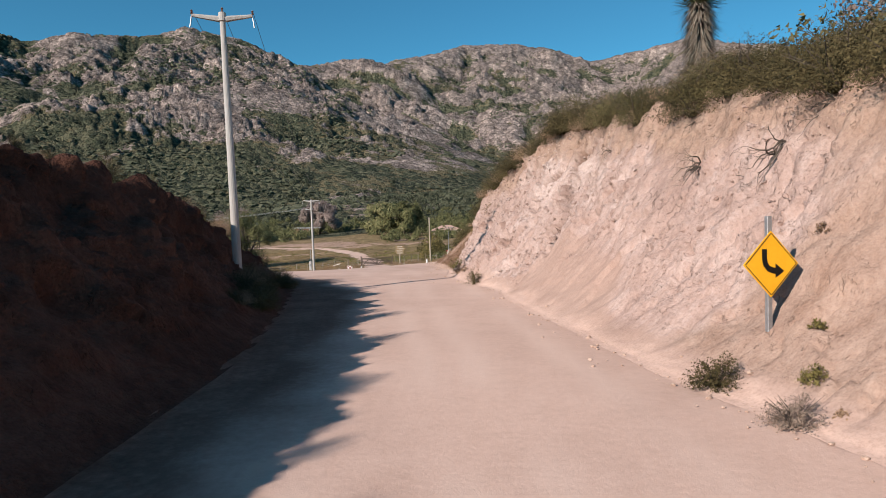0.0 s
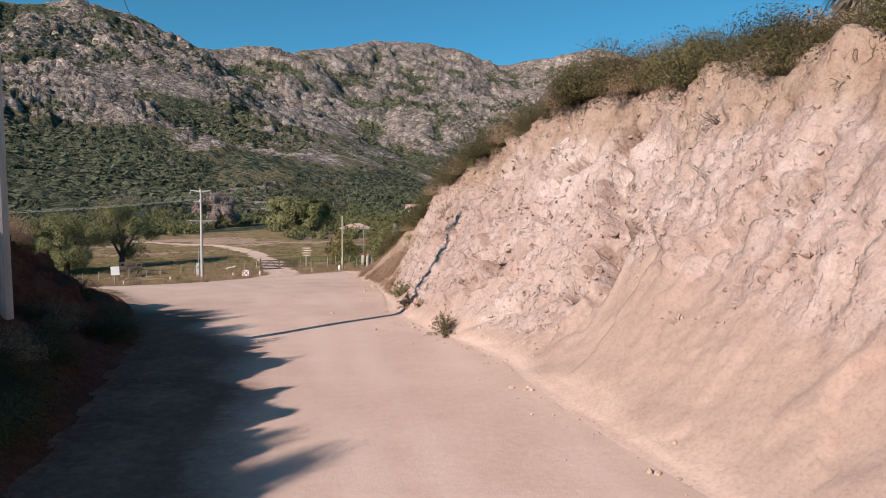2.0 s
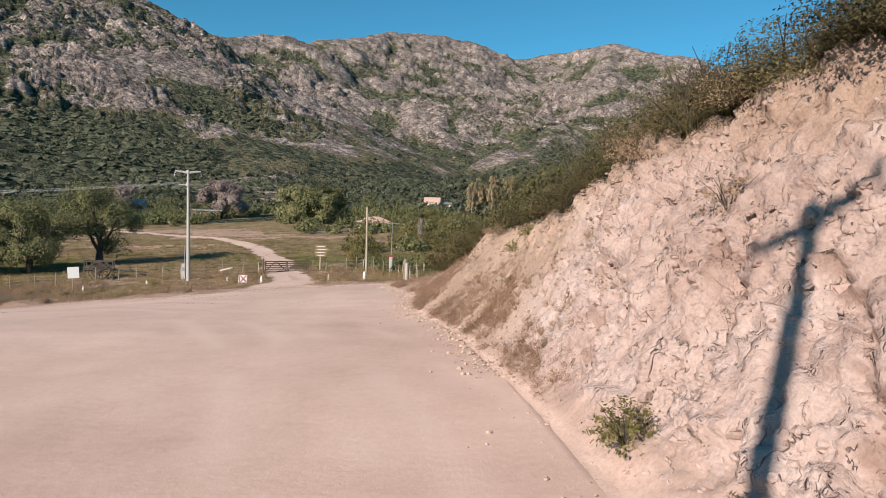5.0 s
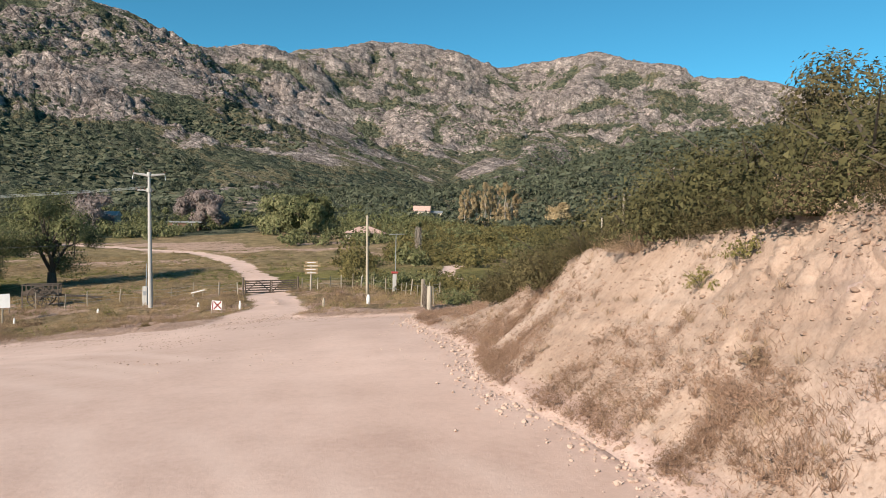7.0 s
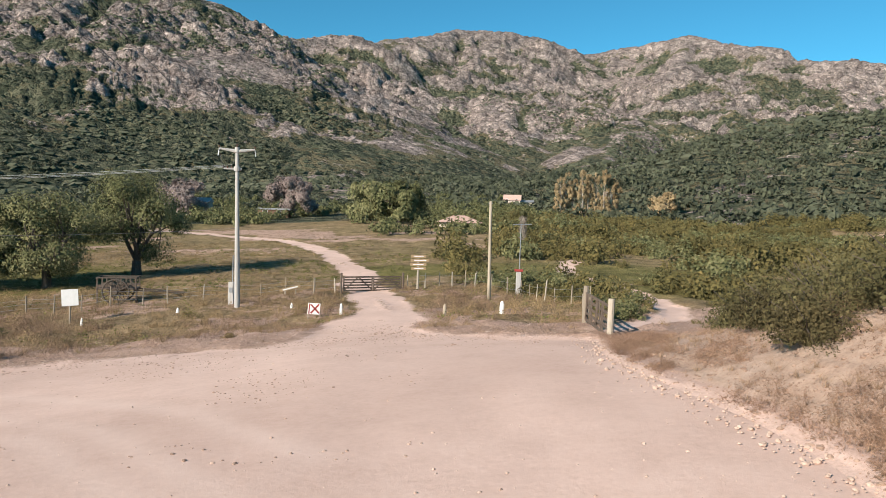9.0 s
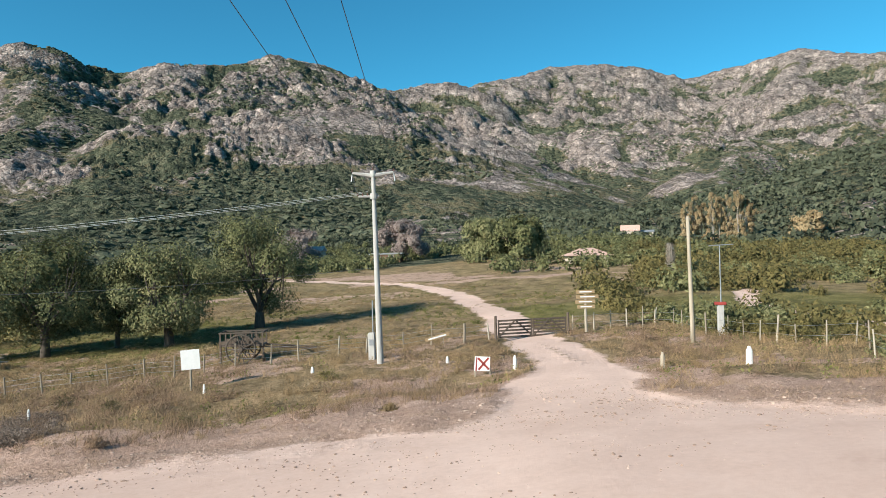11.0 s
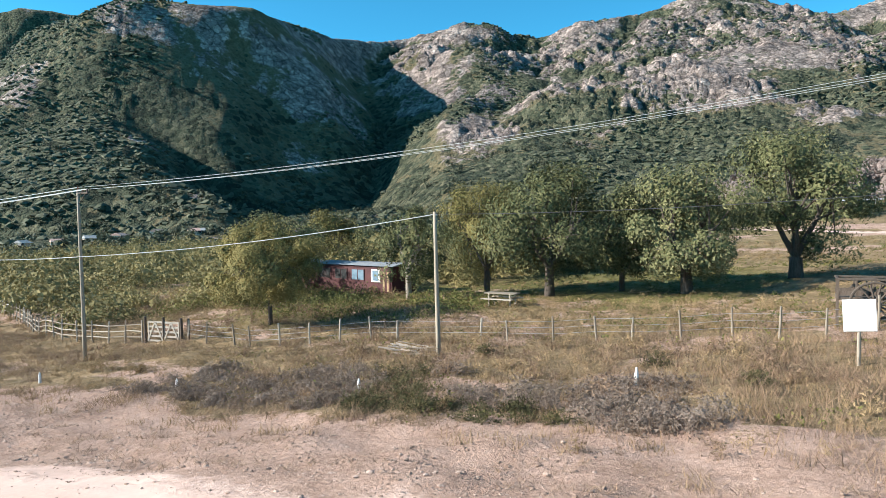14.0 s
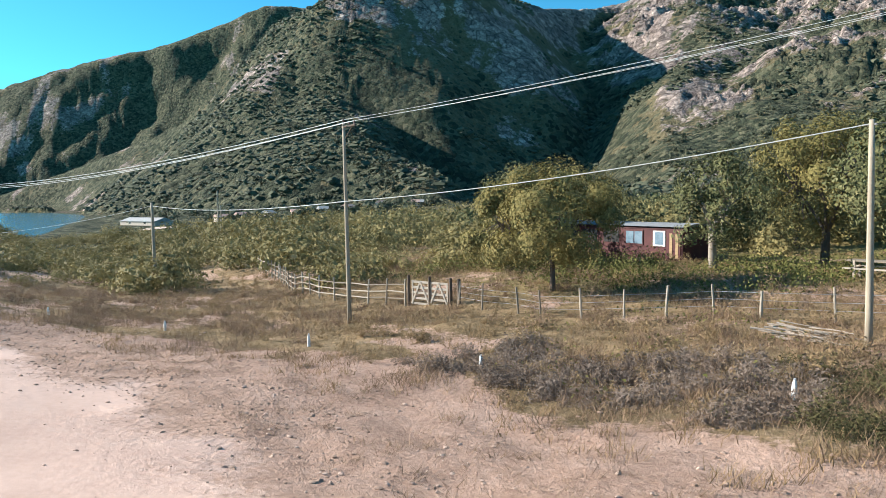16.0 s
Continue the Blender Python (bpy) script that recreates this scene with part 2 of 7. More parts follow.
    loose = calc(n, l, "SUBTRACT", 1.0, attribute(n, "road"), True)
    h = calc(n, l, "ADD", h, calc(n, l, "MULTIPLY", clod.outputs["Fac"], calc(n, l, "ADD", calc(n, l, "MULTIPLY", loose, 2.0), 0.08)))
    bump(n, l, b, h, 0.9, 0.07)
    return m


def bank_material(name, tones, shade):
    """Cut bank: weathered pink granite sand with seams, crumbs and ochre soil at the top."""
    m, n, l, b = material(name, 0.95, 0.0, 0.08)
    p = position(n)
    mp = n.new("ShaderNodeMapping")
    mp.inputs["Scale"].default_value = (1.0, 1.0, 0.35)
    mp.inputs["Rotation"].default_value = (0.5, 0.25, 0.2)
    l.new(p, mp.inputs["Vector"])
    big, mid, fine = tex(n, l, 0.28, 5, 0.6, p), tex(n, l, 2.4, 9, 0.78, mp.outputs["Vector"]), tex(n, l, 17.0, 6, 0.75, p)
    f = calc(n, l, "ADD", calc(n, l, "MULTIPLY", big.outputs["Fac"], 0.5), calc(n, l, "MULTIPLY", mid.outputs["Fac"], 0.5))
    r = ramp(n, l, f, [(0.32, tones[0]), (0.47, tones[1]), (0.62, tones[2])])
    top = ramp(n, l, mid.outputs["Fac"], [(0.3, (0.26, 0.165, 0.12)), (0.7, (0.40, 0.285, 0.22))])
    c = mix(n, l, attribute(n, "ochre"), r.outputs["Color"], top.outputs["Color"])
    sand = ramp(n, l, f, [(0.32, (0.27, 0.183, 0.132)), (0.48, (0.375, 0.267, 0.197)), (0.62, (0.46, 0.34, 0.26))])
    c = mix(n, l, attribute(n, "sandy"), c, sand.outputs["Color"])
    dust = attribute(n, "dust")
    c = mix(n, l, dust, c, ramp(n, l, f, [(0.3, (0.32, 0.215, 0.175)), (0.5, (0.385, 0.272, 0.224)), (0.72, (0.44, 0.322, 0.27))]).outputs["Color"])
    c = mix(n, l, attribute(n, "lane"), c, ramp(n, l, f, [(0.3, (0.50, 0.35, 0.285)), (0.5, (0.58, 0.415, 0.343)), (0.72, (0.64, 0.475, 0.398))]).outputs["Color"])
    speck = ramp(n, l, fine.outputs["Fac"], [(0.36, (0.66, 0.63, 0.62)), (0.55, (1, 1, 1))])
    c = mix(n, l, 0.55, c, speck.outputs["Color"], "MULTIPLY")
    l.new(c, b.inputs["Base Color"])
    warp = n.new("ShaderNodeVectorMath")
    warp.operation = "MULTIPLY_ADD"
    l.new(tex(n, l, 2.2, 4, 0.6, p).outputs["Color"], warp.inputs[0])
    warp.inputs[1].default_value = (0.25, 0.25, 0.25)
    l.new(p, warp.inputs[2])
    h = calc(n, l, "MULTIPLY", fine.outputs["Fac"], 0.3)
    for scale, weight in ((3.4, 0.25), (7.5, 0.34), (17.0, 0.26)):
        vor = n.new("ShaderNodeTexVoronoi")
        vor.inputs["Scale"].default_value = scale
        l.new(warp.outputs[0], vor.inputs["Vector"])
        grey = n.new("ShaderNodeRGBToBW")
        l.new(vor.outputs["Color"], grey.inputs[0])
        h = calc(n, l, "ADD", h, calc(n, l, "MULTIPLY", grey.outputs[0], weight))
        h = calc(n, l, "ADD", h, calc(n, l, "MULTIPLY", vor.outputs["Distance"], -weight * 0.8))
    # thin cracks that open and close along their way
    lean = n.new("ShaderNodeMapping")
    lean.inputs["Scale"].default_value = (1.0, 1.7, 0.4)
    lean.inputs["Rotation"].default_value = (0.3, 0.0, 0.0)
    l.new(warp.outputs[0], lean.inputs["Vector"])
    split = None
    for scale, width, opens in ((0.9, 0.006, 0.57), (2.2, 0.009, 0.58), (5.0, 0.014, 0.57)):
        line = calc(n, l, "ABSOLUTE", calc(n, l, "SUBTRACT", tex(n, l, scale, 3, 0.55, lean.outputs["Vector"]).outputs["Fac"], 0.5))
        gate = ramp(n, l, tex(n, l, scale * 0.9, 3, 0.5, p).outputs["Fac"], [(opens, (0, 0, 0)), (opens + 0.08, (1, 1, 1))]).outputs["Color"]
        cut = calc(n, l, "MULTIPLY", ramp(n, l, line, [(0.0, (1, 1, 1)), (width, (0, 0, 0))]).outputs["Color"], gate)
        split = cut if split is None else calc(n, l, "MAXIMUM", split, cut)
    split = calc(n, l, "MULTIPLY", split, attribute(n, "rocky"), True)
    h = calc(n, l, "SUBTRACT", h, calc(n, l, "MULTIPLY", split, 0.9))
    # red-brown earth tone in cracks and clefts, also standing in for their shade
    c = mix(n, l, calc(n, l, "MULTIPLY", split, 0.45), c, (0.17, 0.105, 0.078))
    l.new(mix(n, l, calc(n, l, "MULTIPLY", attribute(n, "cleft_earth_shade"), 0.5), c, (0.17, 0.09, 0.062)), b.inputs["Base Color"])
    bump(n, l, b, calc(n, l, "MULTIPLY", h, attribute(n, "rocky")), shade, 0.075)
    return m


def mountain_material():
    """Jointed grey-pink granite, dry turf between, and round dark shrubs as dense as the slope bears them."""
    m, n, l, b = material("mountain_rock", 0.95, 0.0, 0.08)
    p = position(n)
    mid, fine, tiny = tex(n, l, 0.03, 7, 0.7, p), tex(n, l, 0.14, 6, 0.72, p), tex(n, l, 0.6, 4, 0.7, p)
    f = calc(n, l, "ADD", calc(n, l, "MULTIPLY", mid.outputs["Fac"], 0.45), calc(n, l, "MULTIPLY", fine.outputs["Fac"], 0.55))
    rock = ramp(n, l, f, [(0.36, (0.078, 0.065, 0.058)), (0.47, (0.215, 0.178, 0.16)), (0.61, (0.41, 0.343, 0.307))])
    # joints part the granite into blocks of differing tone
    bent = n.new("ShaderNodeVectorMath")
    bent.operation = "MULTIPLY_ADD"
    l.new(fine.outputs["Color"], bent.inputs[0])
    bent.inputs[1].default_value = (7.0, 7.0, 7.0)
    l.new(p, bent.inputs[2])
    stone, blocks = rock.outputs["Color"], 0.0
    for scale, width in ((0.075, 0.06), (0.22, 0.08)):
        gap, tone = n.new("ShaderNodeTexVoronoi"), n.new("ShaderNodeTexVoronoi")
        gap.feature = "DISTANCE_TO_EDGE"
        for v in (gap, tone):
            v.inputs["Scale"].default_value = scale
            l.new(bent.outputs[0], v.inputs["Vector"])
        grey = n.new("ShaderNodeRGBToBW")
        l.new(tone.outputs["Color"], grey.inputs[0])
        stone = mix(n, l, 1.0, stone, ramp(n, l, grey.outputs[0], [(0.25, (0.84, 0.84, 0.85)), (0.7, (1.3, 1.28, 1.26))]).outputs["Color"], "MULTIPLY")
        stone = mix(n, l, 1.0, stone, ramp(n, l, gap.outputs["Distance"], [(0.0, (0.42, 0.41, 0.4)), (width, (1, 1, 1))]).outputs["Color"], "MULTIPLY")
        blocks = calc(n, l, "ADD", calc(n, l, "MULTIPLY", calc(n, l, "MINIMUM", gap.outputs["Distance"], 0.2), 0.5), blocks)
    turf = ramp(n, l, calc(n, l, "ADD", calc(n, l, "MULTIPLY", fine.outputs["Fac"], 0.5), calc(n, l, "MULTIPLY", tiny.outputs["Fac"], 0.5)),
                [(0.36, (0.085, 0.075, 0.042)), (0.5, (0.15, 0.128, 0.075)), (0.64, (0.23, 0.192, 0.122))])
    k = calc(n, l, "ADD", calc(n, l, "MULTIPLY", calc(n, l, "SUBTRACT", f, 0.5), -2.2), attribute(n, "turf"))
    c = mix(n, l, ramp(n, l, k, [(0.45, (0, 0, 0)), (0.58, (1, 1, 1))]).outputs["Color"], stone, turf.outputs["Color"])
    # shrubs, each a round cell of its own tone
    h = calc(n, l, "ADD", calc(n, l, "ADD", mid.outputs["Fac"], calc(n, l, "MULTIPLY", fine.outputs["Fac"], 0.4)), blocks)
    for scale, weight in ((0.11, 1.05), (0.21, 0.85)):
        vor = n.new("ShaderNodeTexVoronoi")
        vor.inputs["Scale"].default_value = scale
        l.new(p, vor.inputs["Vector"])
        tone = n.new("ShaderNodeRGBToBW")
        l.new(vor.outputs["Color"], tone.inputs[0])
        leaf = ramp(n, l, calc(n, l, "ADD", calc(n, l, "MULTIPLY", tone.outputs[0], 0.6), calc(n, l, "MULTIPLY", tiny.outputs["Fac"], 0.4)),
                    [(0.3, (0.036, 0.045, 0.031)), (0.5, (0.08, 0.09, 0.057)), (0.72, (0.16, 0.155, 0.1))])
        e = calc(n, l, "SUBTRACT", calc(n, l, "MULTIPLY", attribute(n, "scrub"), weight), vor.outputs["Distance"])
        e = calc(n, l, "ADD", e, calc(n, l, "MULTIPLY", calc(n, l, "SUBTRACT", fine.outputs["Fac"], 0.5), 0.9))
        dot = ramp(n, l, e, [(0.0, (0, 0, 0)), (0.07, (1, 1, 1))]).outputs["Color"]
        c = mix(n, l, dot, c, leaf.outputs["Color"])
        h = calc(n, l, "ADD", h, calc(n, l, "MULTIPLY", calc(n, l, "MAXIMUM", e, 0.0), 0.5))
    l.new(c, b.inputs["Base Color"])
    bump(n, l, b, h, 1.0, 7.0)
    return m


M_EARTH = earth_material()
M_BANK = bank_material("bank_rock", ((0.30, 0.205, 0.172), (0.41, 0.297, 0.255), (0.53, 0.42, 0.378)), 0.9)
# reddish earth with the bank's shade put into its dark tones
M_BANK_SHADED = bank_material("bank_earth_in_shade", ((0.055, 0.025, 0.018), (0.095, 0.043, 0.03), (0.16, 0.078, 0.056)), 1.0)
M_MOUNT = mountain_material()
M_CONCRETE = simple("concrete", (0.30, 0.283, 0.262), (0.43, 0.41, 0.385), 3.0, 0.85, stretch=(4, 4, 0.5))
M_CONCRETE_DARK = simple("weathered_concrete", (0.16, 0.17, 0.18), (0.26, 0.27, 0.28), 3.0, 0.85)
M_POLE_WOOD = simple("pole_timber", (0.25, 0.205, 0.15), (0.42, 0.36, 0.275), 2.0, 0.85, stretch=(9, 9, 0.6))
M_POST_WOOD = simple("post_timber", (0.23, 0.19, 0.145), (0.40, 0.345, 0.275), 3.0, 0.9, stretch=(9, 9, 0.8), per_object=0.5)
M_DARK_WOOD = simple("old_timber", (0.065, 0.048, 0.036), (0.15, 0.115, 0.09), 3.0, 0.9, stretch=(6, 6, 1.0))
M_SIGN_WOOD = simple("sign_timber", (0.25, 0.17, 0.09), (0.40, 0.28, 0.16), 4.0, 0.8, stretch=(1, 5, 5))
M_STEEL = simple("galvanised_steel", (0.28, 0.29, 0.30), (0.42, 0.43, 0.44), 5.0, 0.5, 0.7)
M_IRON = simple("rusty_iron", (0.06, 0.045, 0.038), (0.14, 0.09, 0.065), 8.0, 0.8, 0.3)
M_YELLOW = simple("sign_yellow", (0.78, 0.36, 0.012), (0.86, 0.44, 0.02), 1.5, 0.45, relief=0.0)
M_BLACK = simple("black_paint", (0.012, 0.012, 0.012), (0.022, 0.022, 0.022), 3.0, 0.5, relief=0.0)
M_WHITE = simple("white_paint", (0.70, 0.69, 0.66), (0.82, 0.81, 0.79), 3.0, 0.7, relief=0.003)
M_RED = simple("red_paint", (0.22, 0.03, 0.026), (0.32, 0.055, 0.045), 3.0, 0.6, relief=0.0)
M_WIRE = simple("aluminium_cable", (0.46, 0.46, 0.45), (0.58, 0.58, 0.56), 3.0, 0.5, 0.2, relief=0.0)
M_WIRE_DARK = simple("dark_cable", (0.06, 0.06, 0.07), (0.09, 0.09, 0.10), 3.0, 0.6, relief=0.0)
M_INSUL = simple("brown_porcelain", (0.10, 0.045, 0.03), (0.16, 0.07, 0.045), 5.0, 0.25, relief=0.0, spec=0.5)
M_CLOD = simple("dry_clods", (0.36, 0.255, 0.2), (0.52, 0.39, 0.315), 3.0, 0.95)
M_LANDING = simple("pale_sand", (0.46, 0.35, 0.28), (0.60, 0.47, 0.39), 0.3, 0.95)
M_STONE = simple("weathered_stones", (0.19, 0.125, 0.092), (0.38, 0.27, 0.205), 3.0, 0.95)
# crimson darkened so that the colour carries the trees' shade
M_CRIMSON = simple("shade_toned_crimson", (0.048, 0.013, 0.014), (0.095, 0.028, 0.028), 1.4, 0.65)
# the sky's pale blue reflection is painted into the pane colour
M_GLASS = simple("sky_tinted_glass", (0.10, 0.16, 0.21), (0.22, 0.30, 0.36), 2.0, 0.2, relief=0.0, spec=0.6)
M_ROOF_TILE = simple("roof_tile", (0.42, 0.26, 0.205), (0.56, 0.385, 0.32), 3.0, 0.85)
M_PLASTER = simple("cream_plaster", (0.40, 0.33, 0.27), (0.54, 0.46, 0.385), 1.0, 0.9)
M_SHEET = simple("roof_sheet", (0.26, 0.26, 0.255), (0.40, 0.395, 0.385), 1.0, 0.7, 0.05)
M_BARK = simple("bark", (0.055, 0.042, 0.034), (0.13, 0.105, 0.085), 3.0, 0.95, stretch=(5, 5, 1), relief=0.05)
M_PALE_BARK = simple("pale_bark", (0.22, 0.185, 0.15), (0.36, 0.31, 0.26), 3.0, 0.95, stretch=(5, 5, 1), relief=0.04)
M_LEAF = leaf_material("leaf_olive", (0.038, 0.043, 0.018), (0.132, 0.134, 0.058), (0.282, 0.26, 0.13))
M_LEAF_LAKE = leaf_material("leaf_lakeside_bushes", (0.062, 0.056, 0.023), (0.209, 0.178, 0.075), (0.37, 0.297, 0.128), 0.32, 0.22, 0.9)
M_LEAF_THORN = leaf_material("leaf_green_thorn", (0.034, 0.032, 0.014), (0.094, 0.084, 0.036), (0.184, 0.155, 0.071), 0.45, 0.3, 0.75)
M_LEAF_VALLEY = leaf_material("leaf_valley_scrub", (0.039, 0.037, 0.014), (0.116, 0.099, 0.037), (0.239, 0.182, 0.072), 0.3, 0.28, 0.8)
M_LEAF_FAR = leaf_material("leaf_distant_scrub", (0.041, 0.047, 0.031), (0.096, 0.105, 0.065), (0.187, 0.184, 0.122), 0.05)
M_LEAF_BUSH = leaf_material("leaf_thorn_scrub", (0.032, 0.027, 0.013), (0.082, 0.066, 0.03), (0.17, 0.135, 0.065))
M_LEAF_YELLOW = leaf_material("leaf_yellowing", (0.066, 0.06, 0.02), (0.182, 0.155, 0.054), (0.308, 0.25, 0.095))
M_LEAF_GOLD = leaf_material("leaf_golden_poplar", (0.20, 0.14, 0.07), (0.35, 0.255, 0.14), (0.47, 0.365, 0.22))
M_LEAF_GREY = leaf_material("leaf_grey_twigs", (0.12, 0.088, 0.078), (0.22, 0.168, 0.148), (0.33, 0.265, 0.24))
M_SKIRT = leaf_material("dead_palm_leaf", (0.2, 0.165, 0.13), (0.35, 0.295, 0.24), (0.5, 0.43, 0.36))
M_DRY = leaf_material("dry_grass", (0.127, 0.08, 0.038), (0.253, 0.165, 0.085), (0.396, 0.275, 0.153), 0.5)
M_BRUSH = leaf_material("brown_twiggy_brush", (0.119, 0.087, 0.066), (0.218, 0.165, 0.129), (0.336, 0.267, 0.216), 0.5)
M_STRAW = leaf_material("pinkish_dry_grass", (0.124, 0.072, 0.046), (0.24, 0.146, 0.096), (0.403, 0.26, 0.182), 0.5)
M_DRY_DARK = leaf_material("dry_weeds", (0.132, 0.083, 0.054), (0.275, 0.182, 0.117), (0.429, 0.297, 0.194), 0.5)
M_HERB = leaf_material("olive_herbs", (0.11, 0.077, 0.038), (0.248, 0.173, 0.089), (0.424, 0.295, 0.162), 0.5)
M_WEED = leaf_material("green_weeds", (0.055, 0.058, 0.015), (0.143, 0.14, 0.043), (0.264, 0.225, 0.076), 0.5)

# ---- the lie of the land ----
ALONG = ((-60, -2.2), (-30, -1.2), (3, -0.15), (28, 0.42), (38, 0.42), (53, 0.12), (66, -0.35), (78, -1.2), (95, -1.55), (130, -0.6), (200, 3.2), (290, 8), (420, 20), (900, 70))
ASIDE = ((-260, -12.0), (-175, -9.2), (-120, -7.2), (-58, -4.8), (-48, -4.2), (-41, -3.75), (-36, -3.15), (-30, -2.35), (-22, -1.6), (-14, -0.9), (-9, -0.42), (-3, 0), (60, 0))
WEIGHT = ((48, 0.2), (66, 1), (72, 1), (80, 0.8), (88, 0.62), (100, 0.55), (130, 0.5), (220, 0.55))
R_FOOT = ((-30, 7.5), (0, 6.2), (10, 5.0), (13.7, 4.0), (17, 3.3), (24, 2.1), (28, 1.6), (31, 0.6), (34, 0.05), (43, -0.35), (49, -0.7), (53, -1.5), (58, -1.2), (67, -2.0), (72, -1.0), (78, 2.5))
R_WIDE = ((-30, 4), (12, 4.0), (20, 4.6), (28, 4.6), (32, 4.8), (35, 4.2), (41, 2.9), (47, 2.5), (52, 3.2), (57, 2.9), (66, 4), (78, 4))
R_TOP = ((-30, 4.2), (0, 4.6), (14, 5.2), (20, 5.95), (24, 6.25), (28, 6.5), (32, 6.85), (35, 6.3), (41, 5.1), (47, 3.85), (52, 3.3), (57, 2.75), (66, 0.75), (73, -0.6), (80, -1.2))
L_FOOT = ((-30, -3.7), (12, -4.05), (16, -4.1), (21, -4.8), (27, -5.9), (30, -6.5), (33, -7.5), (39, -9.8), (46, -14), (52, -22))
L_TOP = ((-30, 4.8), (0, 4.8), (12, 4.7), (15.6, 4.5), (18, 4.38), (22, 3.9), (27, 3.3), (32, 2.63), (34.5, 2.2), (37, 1.3), (40, 0.45), (46, 0.05), (60, -0.4))

L_WIDE = ((-30, 4.4), (12, 4.45), (16, 4.3), (21, 3.9), (27, 3.5), (33, 2.8), (46, 2.5), (60, 2.5))


def floor_z(x, y):
    """The valley floor and road level, without banks."""
    return lerp(y, ALONG) + lerp(x, ASIDE) * lerp(y, WEIGHT)


def bank_z(x, y):
    """The lie of the land with its two cut banks, smooth."""
    z = floor_z(x, y)
    f, w, top = lerp(y, R_FOOT), lerp(y, R_WIDE), lerp(y, R_TOP)
    rise = np.maximum(top - z, 0)
    s = (x - f) / w
    # a hollow foot, where the slope runs out on to the road
    s = np.where(s > 0, (s - 0.06 * (1 - np.exp(-np.maximum(s, 0) / 0.06))) / 0.94, s)
    back = np.clip((x - f - w) * 0.10, 0, 2.2) * step(68, 50, y)
    k = 0.72 - 0.27 * step(23, 15, y)
    up = np.where(s < 1, k * np.clip(s, 0, 1) + (1 - k) * np.clip(s, 0, 1) ** 2, 1.0)
    z1 = z + rise * up + np.where(s > 1, back, 0)
    z1 = z1 - np.maximum(rise, 0) * step(30, 70, x) * 0.5
    g, topl = lerp(y, L_FOOT), lerp(y, L_TOP)
    risel = np.maximum(topl - z, 0) * step(52, 44, y)
    lw = lerp(y, L_WIDE)
    sl = np.clip((g - x) / lw, 0, 1)
    z2 = z + risel * (0.35 * sl + 0.65 * sl ** 1.6) + np.clip((g - x - lw) * 0.02, 0, 0.6) * step(44, 30, y)
    z2 = z2 - risel * step(-28, -60, x) * 0.6
    return np.where(x > 0.5 * (f + g), z1, z2)


ROAD_LEFT = ((-30, -4.2), (12, -4.5), (21, -4.9), (30, -6.3), (39, -9.5), (46, -13.5), (47, -30), (48, -60), (49, -110))


FAR_EDGE = ((-110, 40), (-70, 55.5), (-60, 60.8), (-54, 64.0), (-47, 66.8), (-40, 67.8), (-35, 69.4), (-28, 70.8), (-22, 71.0), (-17, 73.0), (-12, 76.5), (-10.5, 80), (-9, 80), (-7.4, 76.5), (-4, 72.8), (-2, 71.8), (4, 71.5), (12, 74))


def road_mask(x, y):
    """1 on the dusty road: the cutting, the wide junction, the bend down to the lake."""
    wob = (fbm(x * 0.35, y * 0.35, 3, 5) - 0.5) * 1.6
    cutting = np.clip((lerp(y, R_FOOT) + 0.7 - x + wob * 0.3) / 0.9, 0, 1) * np.clip((x - lerp(y, L_FOOT) - 0.1 + wob * 0.3) / 0.9, 0, 1)
    far_edge = lerp(x, FAR_EDGE)
    bend = np.clip((far_edge - y + wob) / 1.6, 0, 1) * np.clip((x - lerp(y, ROAD_LEFT) + wob * 0.5) / 1.2, 0, 1) * np.where(x < 9, 1, 0)
    open_side = np.where((y > 44) & (x > -2.6), np.clip((lerp(y, R_FOOT) + 0.7 - x + wob * 0.3) / 0.9, 0, 1), 1.0)
    open_side = np.where(y > 71.3, 1.0, open_side)
    return np.clip(np.maximum(cutting * step(60, 50, y), bend * open_side), 0, 1)


TRACK = ((76, -10.0), (84, -9.4), (93, -11.2), (100, -13.0), (108, -13.8), (118, -17.0), (130, -20.5), (140, -24.6), (149, -30), (157, -37), (166, -46), (174, -56), (180, -68))


SIDE_TRACK = ((72, -1.0), (74.5, 0.6), (78, 3.2), (82, 5.0), (87, 5.9), (93, 6.2), (100, 5.4), (107, 4.6), (114, 5.6), (124, 9.0))


def track_mask(x, y):
    """The earth track from the junction through the gate and round over the field."""
    ys = np.array([p[0] for p in TRACK], float)
    xs = np.array([p[1] for p in TRACK], float)
    t = np.linspace(0, len(ys) - 1, 150)
    px, py = np.interp(t, np.arange(len(xs)), xs), np.interp(t, np.arange(len(ys)), ys)
    d = np.full(np.shape(x), 99.0)
    for a, b in zip(px, py):
        d = np.minimum(d, np.hypot(x - a, y - b))
    wob = (fbm(x * 0.5, y * 0.5, 3, 15) - 0.5) * 1.4
    half = 2.0 + 0.8 * step(84, 78, y) - 0.3 * step(100, 120, y)
    lane = np.clip((half - d + wob) / 0.8, 0, 1)
    mid = np.clip(1 - np.abs(d - 0.0) / 0.5, 0, 1) * step(0.45, 0.6, fbm(x * 0.6, y * 0.6, 3, 25)) * step(79, 84, y)
    side = np.clip((1.25 - np.abs(x - lerp(y, SIDE_TRACK)) + wob) / 0.8, 0, 1) * step(72, 73, y) * step(124, 118, y)
    return np.clip(np.maximum(lane * (1 - 0.7 * mid), side), 0, 1)


